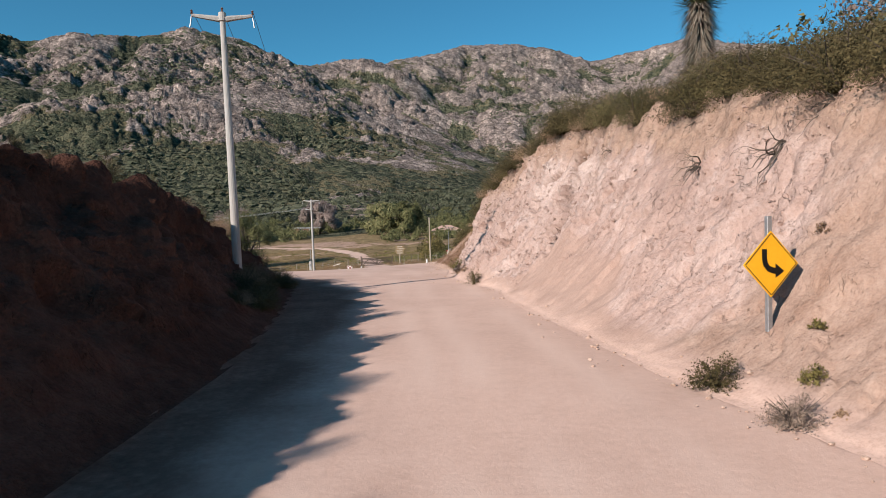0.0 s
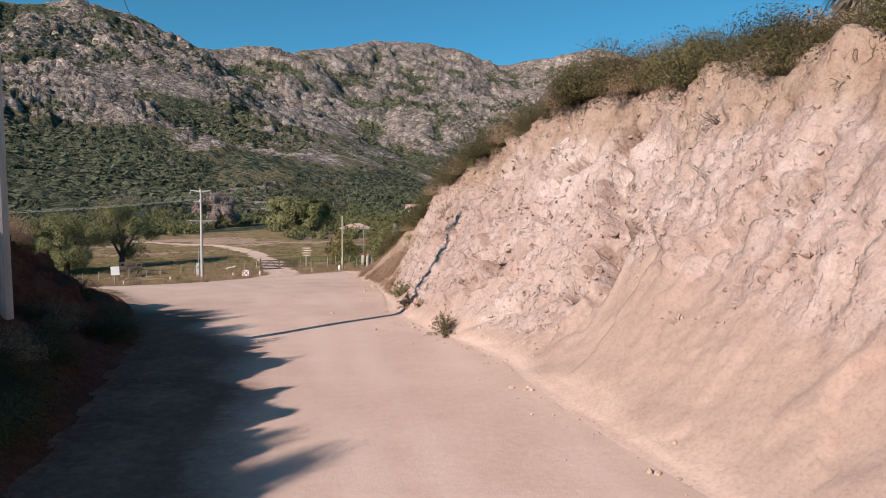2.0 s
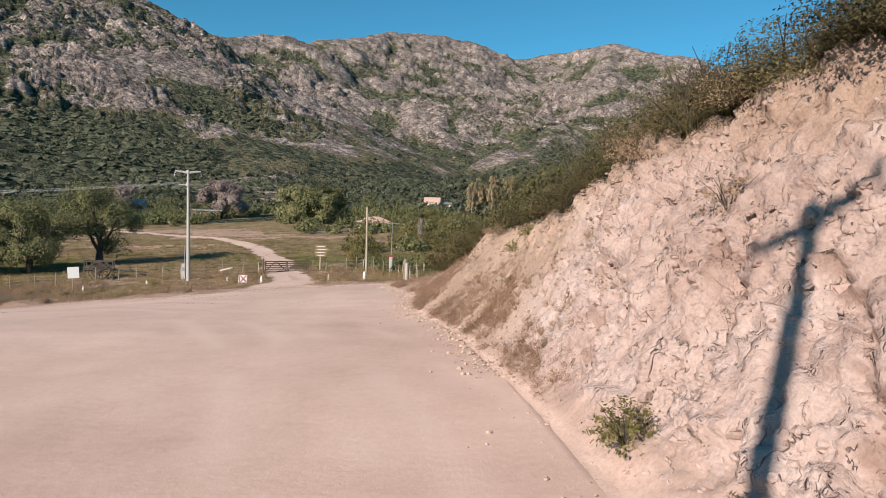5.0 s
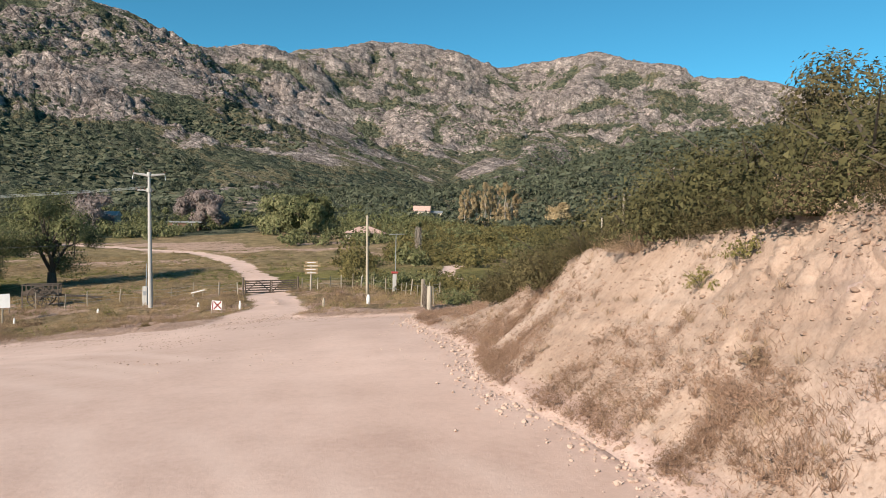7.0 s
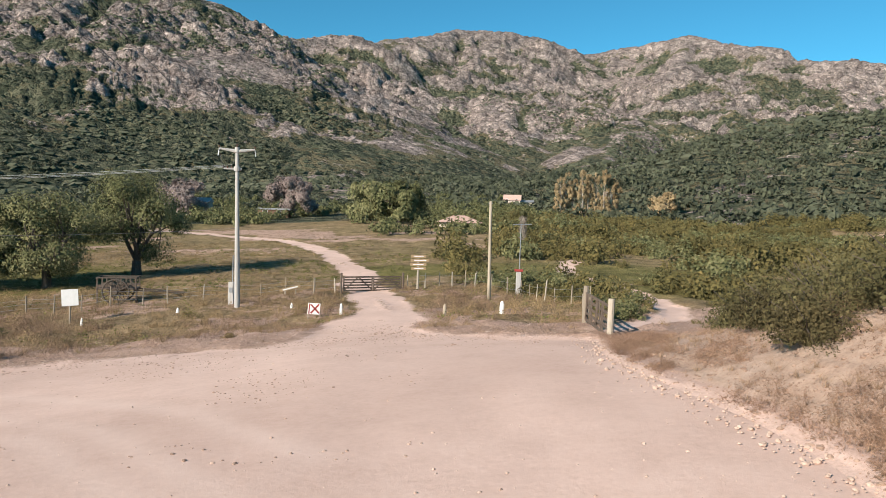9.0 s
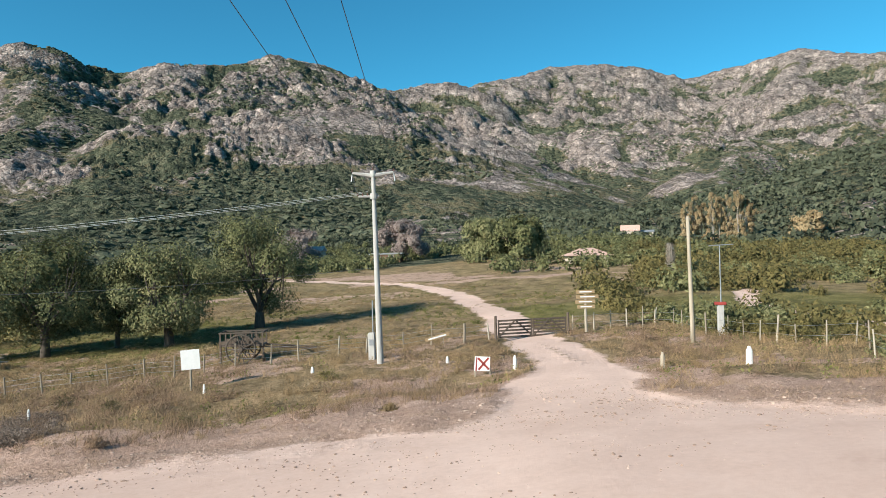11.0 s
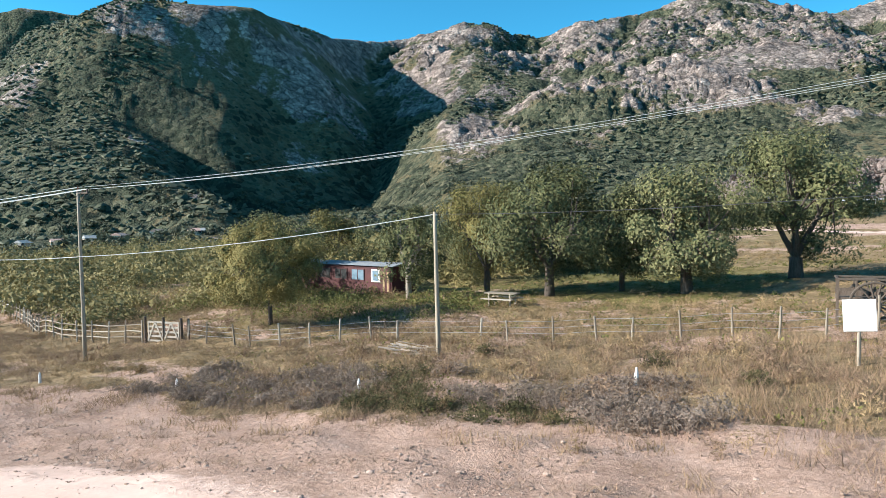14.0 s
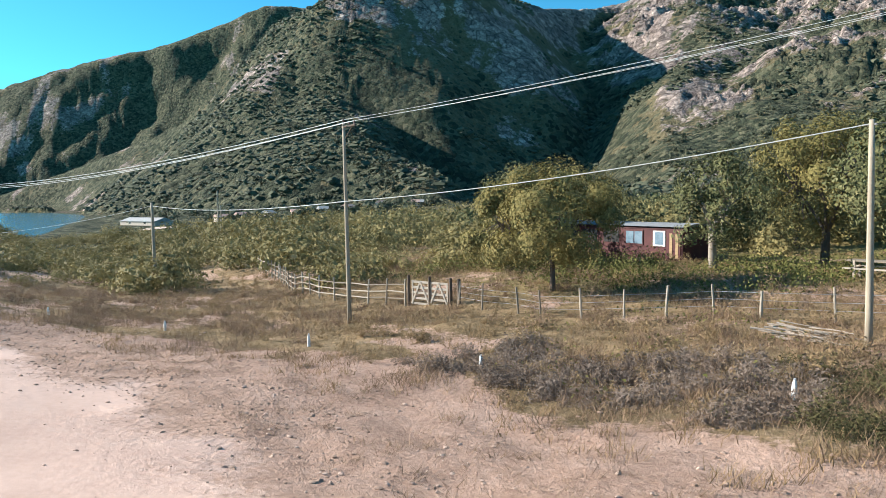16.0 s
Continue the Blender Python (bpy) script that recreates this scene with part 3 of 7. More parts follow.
def ground_z(x, y):
    z = bank_z(x, y)
    r = np.maximum(road_mask(x, y), track_mask(x, y))
    rough = (fbm(x * 0.7, y * 0.7, 4, 3) - 0.5) * 0.34 + (fbm(x * 0.12, y * 0.12, 3, 9) - 0.5) * 0.5
    # no step where the modelled banks meet the road
    near = np.minimum(np.abs(x - lerp(y, R_FOOT)) + 9 * step(70, 73, y), np.abs(x - lerp(y, L_FOOT)) + 9 * step(44, 47, y))
    rough = rough * step(0.6, 2.0, near)
    ruts = (fbm(x * 0.5 + 7, y * 0.18, 3, 12) - 0.5) * 0.05
    return z + rough * (1 - r) + ruts * r


def gz(x, y):
    return float(ground_z(np.array([float(x)]), np.array([float(y)]))[0])


# ---- mountains: crest lines as (bearing to the left of +y, elevation angle, distance) seen from the junction ----
HUB = (-10.0, 55.0, 2.5)
MAIN = ((-62, 8.0, 1500), (-48, 9.8, 1500), (-39, 10.5, 1600), (-36, 11.3, 1600), (-31, 12.5, 1650), (-26.7, 12.7, 1700), (-24, 14.0, 1750), (-20, 15.0, 1850), (-15.8, 14.4, 1900), (-11.7, 13.7, 1980), (-8.5, 15.0, 1950),
        (-5.1, 15.6, 1900), (-1, 15.8, 1780), (3.6, 14.9, 1560), (6.5, 14.4, 1430), (9.7, 14.7, 1330), (13, 14.3, 1250), (16.5, 13.6, 1250))
MASSIF = ((13.6, 13.6, 1120), (15.9, 15.0, 1120), (18.2, 16.0, 1110), (22.7, 16.85, 1050), (26.5, 15.9, 1050))
MAIN_B = ((26.5, 15.9, 1050), (31.2, 15.6, 1000), (34.6, 14.6, 1020), (37.4, 15.2, 1010), (40.7, 16.0, 1000), (45, 14.9, 1060))
MAIN_C = ((45, 14.9, 1060), (48, 14.6, 1020), (52, 14.8, 920), (55.8, 15.8, 810), (58.3, 16.6, 745), (61.7, 16.6, 725), (65.2, 16.5, 740))
SPUR = ((65.2, 16.5, 740), (68.9, 14.8, 830), (70.8, 12.7, 940), (73.1, 10.7, 1070), (77.6, 7.5, 1170), (83.9, 4.5, 1330), (88.5, 2.5, 1480), (94, 0.3, 1600))
SPUR_NEAR = ((65.2, 16.5, 740), (68.3, 15.0, 760), (69.2, 12.0, 690), (68.9, 9.0, 620), (68.3, 6.6, 520), (66.8, 4.2, 430), (64.0, 1.6, 360))
BACK = ((60, 14.0, 1950), (69.5, 15.2, 1950), (72.6, 15.4, 1930), (74.3, 15.4, 1920), (78.3, 13.5, 1950), (82.9, 11.6, 1990), (84.5, 11.3, 2000), (87.5, 10.3, 2040), (89.7, 9.5, 2060), (93.2, 8.0, 2100), (104, 4.5, 2200))
RIB_A = ((15.9, 15.0, 1120), (13.7, 13.1, 1060), (11.8, 11.2, 1010), (9.6, 10.0, 960), (8.2, 9.2, 900), (7.0, 6.0, 720))
RIB_A2 = ((17.2, 13.4, 1010), (19.5, 10.2, 880), (20.5, 8.2, 760), (17.5, 6.4, 690))
RIB_LOW = ((28, 5.0, 520), (24.8, 6.1, 580), (21.0, 7.0, 600), (18.1, 6.6, 590), (15.5, 4.9, 560), (13.0, 3.4, 500), (11.5, 0.6, 420))
RIB_B = ((31.2, 15.6, 1000), (33, 10.0, 780), (31, 5.5, 560), (28, 0.5, 370))
RIB_C = ((2, 15.0, 1620), (2.5, 11.0, 1280), (1.3, 6.6, 900), (0, 3.6, 640), (-0.5, 0.8, 470))
RIB_C2 = ((9.3, 13.6, 1290), (8.7, 10.6, 1160), (7.6, 8.4, 1030))
RIB_C3 = ((-2.6, 15.6, 1830), (-3.4, 13.6, 1700), (-4.6, 12.2, 1590))
RIB_D = ((-8.6, 14.8, 1940), (-7, 9.5, 1350), (-5.6, 5.9, 880), (-4, 0.8, 450))
RIB_E = ((-20, 14.9, 1840), (-17, 9.6, 1300), (-14.2, 6.6, 860), (-13, 3.2, 560), (-12.5, 1.2, 450))
RIB_F = ((40.7, 15.9, 1000), (42.3, 11.5, 840), (42.4, 8.0, 700), (40.4, 4.2, 560), (38.5, 0.3, 380))
RIB_G = ((8.0, 9.0, 1150), (6.6, 7.25, 900), (5.5, 4.0, 640), (5, 0.8, 450))
FOREST = ((-70, 8.0, 380), (-50, 8.6, 400), (-36, 8.6, 420), (-30, 8.1, 430), (-22, 6.4, 440), (-14, 4.4, 440), (-8, 3.0, 430))
# crest, slope of its flank towards the morning side, slope of the flank turned from the sun
CHAINS = ((MAIN, 0.62, 0.62), (MASSIF, 0.75, 0.62), (MAIN_B, 0.66, 0.66), (MAIN_C, 1.0, 1.3), (SPUR, 1.0, 1.0), (SPUR_NEAR, 0.95, 1.15), (BACK, 1.45, 1.45), (RIB_A, 0.55, 1.35), (RIB_A2, 0.55, 1.15), (RIB_LOW, 0.5, 0.95),
          (RIB_B, 0.5, 0.75), (RIB_C, 0.4, 0.85), (RIB_C2, 0.6, 1.5), (RIB_C3, 0.6, 1.5), (RIB_D, 0.4, 0.85), (RIB_E, 0.4, 0.8), (RIB_F, 1.8, 0.62), (RIB_G, 0.45, 0.9), (FOREST, 0.30, 0.30))


def crest_point(b, el, r):
    return (HUB[0] - math.sin(radians(b)) * r, HUB[1] + math.cos(radians(b)) * r, HUB[2] + r * math.tan(radians(el)))


SHORE = ((-1300, -60), (-1190, -12), (-1080, 33), (-900, 70), (-772, 84), (-480, 79), (-360, 70), (-255, 62), (-224, 57.5), (-203, 52), (-192, 38), (-184, -10), (-180, -200))


def mountain_z(x, y):
    """Height of the far land: valley floor, foothills and the crests with their flanks."""
    fall = floor_z(np.clip(x, -240, 60), np.clip(y, -60, 420))
    dist = np.hypot(x - HUB[0], y - HUB[1])
    z = fall + np.clip(dist - 260, 0, 600) * 0.05 * step(-140, -60, x)
    wx = x + (fbm(x * 0.006, y * 0.006, 3, 41) - 0.5) * 90
    wy = y + (fbm(x * 0.006, y * 0.006, 3, 43) - 0.5) * 90
    bear = np.degrees(np.arctan2(HUB[0] - x, y - HUB[1]))
    # neighbouring flanks lowered past this bearing, to fit the bowl's shade in the view
    cut = np.clip((bear - 42.5 + 5.0 * (fbm(x * 0.01, y * 0.01, 3, 47) - 0.5)) * np.pi / 180 * dist, 0, 130) * 0.62 * step(880, 720, dist)
    best, drop = np.full(np.shape(x), -1e9), np.full(np.shape(x), 1e3)
    for chain, lit, dark in CHAINS:
        fade = -cut if chain in (MAIN_B, MASSIF, RIB_B) else 0.0
        pts = [crest_point(*c) for c in chain]
        for a, b in zip(pts, pts[1:]):
            ax, ay, az = a
            dx, dy, dz = b[0] - ax, b[1] - ay, b[2] - az
            ll = dx * dx + dy * dy
            near = 60.0
            t = np.clip(((wx - ax) * dx + (wy - ay) * dy) / ll, 0, 1)
            t0 = np.clip(((x - ax) * dx + (y - ay) * dy) / ll, 0, 1)
            d = np.hypot(wx - ax - t * dx, wy - ay - t * dy)
            d0 = np.hypot(x - ax - t0 * dx, y - ay - t0 * dy)
            k = step(0, near, d0) if chain is not SPUR_NEAR else 0.8
            d, t = d0 + (d - d0) * k, t0 + (t - t0) * k
            top = az + t * dz
            turn = (dx * (wy - ay - t * dy) - dy * (wx - ax - t * dx)) / (math.sqrt(ll) * (d + 8.0))
            slope = lit + (dark - lit) * step(-0.5, 0.5, turn)
            soft = 45.0 if chain is SPUR_NEAR else 16.0
            h = fade + top - slope * (np.sqrt(d * d + soft * soft) - soft) * (1 - 0.25 * np.clip(d / 700, 0, 1))
            drop = np.where(h > best, top - h, drop)
            best = np.maximum(best, h)
    up = np.clip((best - z) / 70.0, 0, 1)
    # broken rock: gullies and knobs, stronger high up
    bowl = step(47, 51, bear) * step(70, 66, bear)
    # rounded bosses of granite parted by joints, calmer along the crests
    crag = (ridged(wx * 0.0065, wy * 0.0065, 3, 49) - 0.62) * 40 * np.clip(drop / 80, 0.1, 1) * (1 - 0.9 * bowl)
    crag = crag + (0.45 - ridged(wx * 0.013, wy * 0.013, 4, 51)) * 34 * np.clip(drop / 60, 0.25, 1) * (1 - 0.82 * bowl)
    across, away = np.radians(bear) * 1300 + (fbm(x * 0.02, y * 0.02, 3, 53) - 0.5) * 50, dist + (fbm(x * 0.02 + 9, y * 0.02, 3, 54) - 0.5) * 80
    bare = step(0.44, 0.60, fbm(x * 0.009, y * 0.009, 4, 58) + 0.20 * step(90, 260, best - z) + 0.10 * step(70, 10, drop))
    for size, long, tall, seed in ((52.0, 0.65, 8.0, 55), (22.0, 0.5, 6.5, 56), (10.0, 0.6, 4.0, 57)):
        edge, cell, *_ = cells(across / size, away / (size * long), seed)
        crag = crag + tall * (0.16 + 0.84 * bare) * (1 - 0.82 * bowl) * (1 - 0.7 * step(68, 72, bear)) * (np.sqrt(np.clip(edge * 1.8, 0, 1)) - 0.62 + 0.8 * (cell - 0.5)) * np.clip(drop / 40, 0.45, 1)
    calm = 0.72 * step(67.5, 70, bear) * step(1650, 1450, dist) + 0.2 * step(69, 72, bear) * step(1500, 1650, dist)
    crag = crag * np.clip(dist / 1300, 0.4, 1.0) * (1 - calm) + 2
    best = best + crag * up * step(0.0, 1.0, up)
    z = np.maximum(z, best) + (fbm(x * 0.02, y * 0.02, 3, 61) - 0.5) * 5 * step(150, 300, dist)
    # the lake's bed and the low shore round it
    wet = lerp(x, SHORE) - y
    shore = step(-150, -180, x)
    z = np.maximum(z, -10.4 + 2.1 * shore)
    return np.where((wet > 0) & (x < -180), np.minimum(z, -8.3 - np.clip(wet * 0.15, 0, 2.2)), z)


def land_z(x, y):
    """Near ground blended into the far land."""
    x, y = np.asarray(x, float), np.asarray(y, float)
    dist = np.hypot(x - HUB[0], y - HUB[1])
    k = step(95, 150, dist)
    return ground_z(x, y) * (1 - k) + mountain_z(x, y) * k


def spaced(*runs):
    out = []
    for a, b, s in runs:
        out.append(np.arange(a, b - 1e-6, s))
    return np.concatenate(out + [np.array([runs[-1][1]])])


def grid_faces(nx, ny):
    i, j = np.meshgrid(np.arange(nx - 1), np.arange(ny - 1))
    a = (j * nx + i).ravel()
    return np.stack([a, a + 1, a + nx + 1, a + nx], 1)


def put_attribute(me, name, values):
    at = me.attributes.new(name, "FLOAT", "POINT")
    at.data.foreach_set("value", np.asarray(values, np.float32))


def sub_mesh(name, verts, faces, pick, mats, attrs):
    f = faces[pick]
    used, inv = np.unique(f, return_inverse=True)
    me = mesh_of(name, verts[used], inv.reshape(f.shape), mats)
    for k, v in attrs.items():
        put_attribute(me, k, v[used])
    return new(name, me)


LANE = ((1.2, -20), (0.4, 3), (-1.0, 14), (-2.2, 25), (-3.8, 37), (-5.6, 46), (-9, 54), (-14, 59), (-20, 62), (-27, 63.6), (-34, 63.4), (-44, 60.5), (-58, 52), (-75, 40))


def beside(line, x, y):
    """How far to the right of a line a place lies."""
    k = np.linspace(0, len(line) - 1, 260)
    px, py = (np.interp(k, np.arange(len(line)), [q[a] for q in line]) for a in (0, 1))
    tx, ty = np.gradient(px), np.gradient(py)
    ln = np.hypot(tx, ty)
    best, out = np.full(np.shape(x), 1e9), np.zeros(np.shape(x))
    for a, b, u, v in zip(px, py, tx / ln, ty / ln):
        d = (x - a) ** 2 + (y - b) ** 2
        out = np.where(d < best, (x - a) * v - (y - b) * u, out)
        best = np.minimum(best, d)
    return out


def build_near_ground():
    xs = spaced((-160, -70, 4), (-70, -46, 0.9), (-46, -16, 0.5), (-16, 8, 0.24), (8, 26, 0.8), (26, 86, 4))
    ys = spaced((-70, 0, 3), (0, 46, 0.3), (46, 74, 0.28), (74, 100, 0.42), (100, 130, 0.9), (130, 184, 1.4), (184, 220, 4))
    gx, gy = np.meshgrid(xs, ys)
    x, y = gx.ravel(), gy.ravel()
    z = land_z(x, y)
    edge = step(95, 140, np.maximum(np.abs(x - HUB[0]), np.abs(y - HUB[1])))
    z = z - edge * 0.2
    r, tr = road_mask(x, y), track_mask(x, y)
    # the modelled right bank stands a little proud of the ground under it
    f, w = lerp(y, R_FOOT), lerp(y, R_WIDE)
    s = (x - f) / w
    under = step(0.06, 0.15, s) * step(1.25, 1.0, s) * step(72, 66, y) * step(-4, 0, y)
    z = z - under * 2.0 - 0.06 * step(0.0, 0.06, s) * step(72, 66, y) * step(-4, 0, y)
    g = lerp(y, L_FOOT)
    sl = (g - x) / lerp(y, L_WIDE)
    underl = step(0.10, 0.2, sl) * step(1.25, 1.0, sl) * step(46, 42, y) * step(-4, 0, y)
    z = z - underl * 0.9
    patch = fbm(x * 0.28, y * 0.28, 4, 71)
    verge = np.clip(1 - np.abs(y - lerp(x, ((-70, 58), (-60, 63.5), (-47, 70.4), (-35, 72.6), (-22, 74), (-12, 80), (-4, 78), (6, 76)))) / 6.5, 0, 1)
    away = y - lerp(x, FAR_EDGE)
    soil = np.clip(step(0.5, 0.62, patch) * 0.55 + verge * step(0.36, 0.56, patch) * 0.9, 0, 1) * step(112, 96, y)
    soil = np.maximum(soil, step(6.0, 2.2, away + (patch - 0.5) * 7) * step(-12, -9, away))
    soil = np.maximum(soil, step(44, 40, y) * 0.7 * step(-30, -15, x))
    soil = np.maximum(soil, step(0.4, 0.6, patch) * step(-1.5, 0, x) * step(70, 62, y))
    soil = np.maximum(soil, step(2.0, 1.0, np.abs(x - lerp(y, R_FOOT))) * step(76, 72, y))
    verts = np.stack([x, y, z], 1)
    faces = grid_faces(len(xs), len(ys))
    is_road = r[faces].mean(1) > 0.5
    is_track = (tr[faces].mean(1) > 0.5) & ~is_road
    green = step(0.40, 0.56, fbm(x * 0.10, y * 0.10, 4, 75)) * step(84, 96, y) * (1 - 0.75 * step(112, 122, y)) + 0.6 * step(80, 84, y) * step(-50, -58, x)
    soil = np.maximum(soil, 0.6 * step(0.46, 0.62, fbm(x * 0.09 + 5, y * 0.14, 3, 77)) * step(122, 140, y) * step(200, 180, y))
    shoulder = step(-4.5, -0.6, away) * step(-5, -9, x) * step(0.38, 0.6, fbm(x * 0.45, y * 0.45, 4, 73))
    # red-brown strip darkening the road's edge, painted in to deepen the shade there
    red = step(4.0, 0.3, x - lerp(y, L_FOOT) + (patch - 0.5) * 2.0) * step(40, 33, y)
    tread = np.zeros(len(x))
    on = np.nonzero(r > 0.1)[0]
    for side in (0.0, 2.7):
        off = beside(LANE, x[on], y[on]) - side
        for wheel in (-0.88, 0.88):
            tread[on] = np.maximum(tread[on], np.exp(-((off - wheel + (fbm(x[on] * 0.15, y[on] * 0.15, 2, 17) - 0.5) * 0.9) / 0.3) ** 2) * step(0.34, 0.56, fbm(x[on] * 0.25, y[on] * 0.25, 3, 19)))
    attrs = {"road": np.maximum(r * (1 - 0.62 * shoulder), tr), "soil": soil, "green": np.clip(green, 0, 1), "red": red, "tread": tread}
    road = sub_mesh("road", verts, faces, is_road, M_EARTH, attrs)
    tagged(road, "wide dusty pinkish gravel road with faint ruts", "road", kind="structure")
    track = sub_mesh("track", verts, faces, is_track, M_EARTH, attrs)
    tagged(track, "pale earth track winding across the dry field", "track", kind="structure")
    ground = sub_mesh("ground", verts, faces, ~is_road & ~is_track, M_EARTH, attrs)
    tagged(ground, "dry grassland with bare sandy soil patches", "ground", kind="structure")


def build_far_land():
    b = np.radians(np.concatenate([np.linspace(-70, -42, 60, False), np.linspace(-42, 97, 960, False), np.linspace(97, 112, 40)]))
    r = np.concatenate([np.linspace(78, 190, 30), np.geomspace(194, 830, 140), np.linspace(834, 1130, 96), np.geomspace(1134, 2350, 104)])
    nb, nr = len(b), len(r)
    gb, gr = np.meshgrid(b, r)
    x, y = (HUB[0] - np.sin(gb) * gr).ravel(), (HUB[1] + np.cos(gb) * gr).ravel()
    inside = (np.abs(x + 37) < 121) & (np.abs(y - 75) < 143)
    z = land_z(x, y) - np.where(inside & (gr.ravel() < 165), 1.0, 0.0) * step(160, 140, gr.ravel())
    h = z - floor_z(np.clip(x, -240, 60), np.clip(y, -60, 420))
    bearing, dist = np.degrees(gb.ravel()), gr.ravel()
    n = fbm(x * 0.008, y * 0.008, 4, 81)

    def hollow(reach):
        """How deep a place lies below the mean of its surroundings, in parts of their size."""
        grid = z.reshape(nr, nb)
        ka, kr = max(2, int(reach / 3)), max(2, int(reach / 5))
        for axis, k in ((1, ka), (0, kr)):
            pad = [(0, 0), (0, 0)]
            pad[axis] = (k + 1, k)
            c = np.cumsum(np.pad(grid, pad, mode="edge"), axis)
            grid = (np.take(c, range(2 * k + 1, c.shape[axis]), axis) - np.take(c, range(0, c.shape[axis] - 2 * k - 1), axis)) / (2 * k + 1)
        return np.clip((grid.ravel() - z) / reach, -1, 1)

    deep = np.clip(hollow(70) * 1.9 + hollow(18) * 0.9, -0.42, 0.6) * (1 - 0.7 * step(67, 71, bearing))
    angle = np.degrees(np.arctan2(h, dist)) - 2.0 * step(18, 30, bearing) * step(50, 44, bearing) - 8.0 * step(63, 68, bearing) - 5.0 * step(68, 72, bearing) + 3.0 * step(12, 2, bearing) * step(560, 760, dist)
    high = step(2.6, 11.0, angle + (n - 0.5) * 14)
    patch = fbm(x * 0.022, y * 0.022, 3, 83)
    scrub = 0.52 - 0.32 * high + (n - 0.5) * 0.8 + (patch - 0.5) * 1.8 + 1.0 * deep
    # extra scrub at bearings 12 to 44 also stands in for shaded cliffs
    scrub = np.where(dist < 480, np.maximum(scrub, 0.5), scrub) + 0.10 * step(60, 67, bearing) + 0.22 * step(68, 71, bearing) + 0.16 * step(12, 17, bearing) * step(44, 40, bearing)
    # scrub thinned and turf added in the bowl: paler colour in place of haze
    bowl = step(46, 50, bearing) * step(68, 65, bearing) * step(40, 120, h)
    scrub = np.clip(scrub - 0.16 * bowl, 0.05, 1.0)
    turf = np.clip(0.95 - 0.72 * high + (n - 0.5) * 1.2 + (patch - 0.5) * 2.4 + 0.9 * deep + 0.3 * bowl, 0, 1)
    me = mesh_of("mountain_range", np.stack([x, y, z], 1), grid_faces(nb, nr)[:, ::-1], M_MOUNT)
    put_attribute(me, "scrub", scrub)
    put_attribute(me, "turf", turf)
    # the bare sandy landing by the lake
    me.materials.append(M_LANDING)
    sand = np.hypot((x + 262) * 0.55, y - 92 - 0.12 * (x + 262)) < 8 + 10 * (n - 0.5)
    fc = grid_faces(nb, nr)
    me.polygons.foreach_set("material_index", (sand[fc].mean(1) > 0.5).astype(np.int32))
    tagged(new("mountain_range", me), "rugged grey rocky mountain range with dark green scrub slopes", "mountains", kind="structure")


def build_surround():
    """The plain behind the camera, down to the horizon."""
    n = 96
    ang = np.radians(np.linspace(112, 290, n))
    r = np.array([60, 90, 140, 220, 400, 800, 1600, 2350.0])
    ga, gr = np.meshgrid(ang, r)
    x, y = (HUB[0] - np.sin(ga) * gr).ravel(), (HUB[1] + np.cos(ga) * gr).ravel()
    k = step(100, 400, gr.ravel())
    z = land_z(np.clip(x, -240, 86), np.clip(y, -70, 100)) * (1 - k) + k * (-3 + 60 * fbm(x * 0.002, y * 0.002, 3, 5) * step(400, 1600, gr.ravel()))
    z = z - np.where(gr.ravel() < 130, 1.2, 0)
    z = np.where((x < -170) & (y < 70), np.minimum(z, -10.5), z)
    me = mesh_of("back_ground", np.stack([x, y, z], 1), grid_faces(n, len(r))[:, ::-1], M_MOUNT)
    put_attribute(me, "scrub", np.full(len(x), 0.6))
    put_attribute(me, "turf", np.full(len(x), 0.8))
    tagged(new("back_ground", me), "scrub covered rolling plain", "ground", kind="structure")


def cells(u, v, seed):
    """Cell pattern: distance to the cell's edge, its random value, the offset from its centre and two random tilts."""
    iu, iv = np.floor(u), np.floor(v)
    f1, f2 = np.full(np.shape(u), 9.0), np.full(np.shape(u), 9.0)
    best = [np.zeros(np.shape(u)) for _ in range(5)]
    for a in (-1, 0, 1):
        for b in (-1, 0, 1):
            ca, cb = iu + a, iv + b
            pu, pv = ca + _hash(ca, cb, seed), cb + _hash(ca, cb, seed + 7)
            dd = np.hypot(u - pu, v - pv)
            near = dd < f1
            f2 = np.where(near, f1, np.minimum(f2, dd))
            for k, val in enumerate((_hash(ca, cb, seed + 13), u - pu, v - pv, _hash(ca, cb, seed + 19), _hash(ca, cb, seed + 23))):
                best[k] = np.where(near, val, best[k])
            f1 = np.where(near, dd, f1)
    return (f2 - f1, *best)


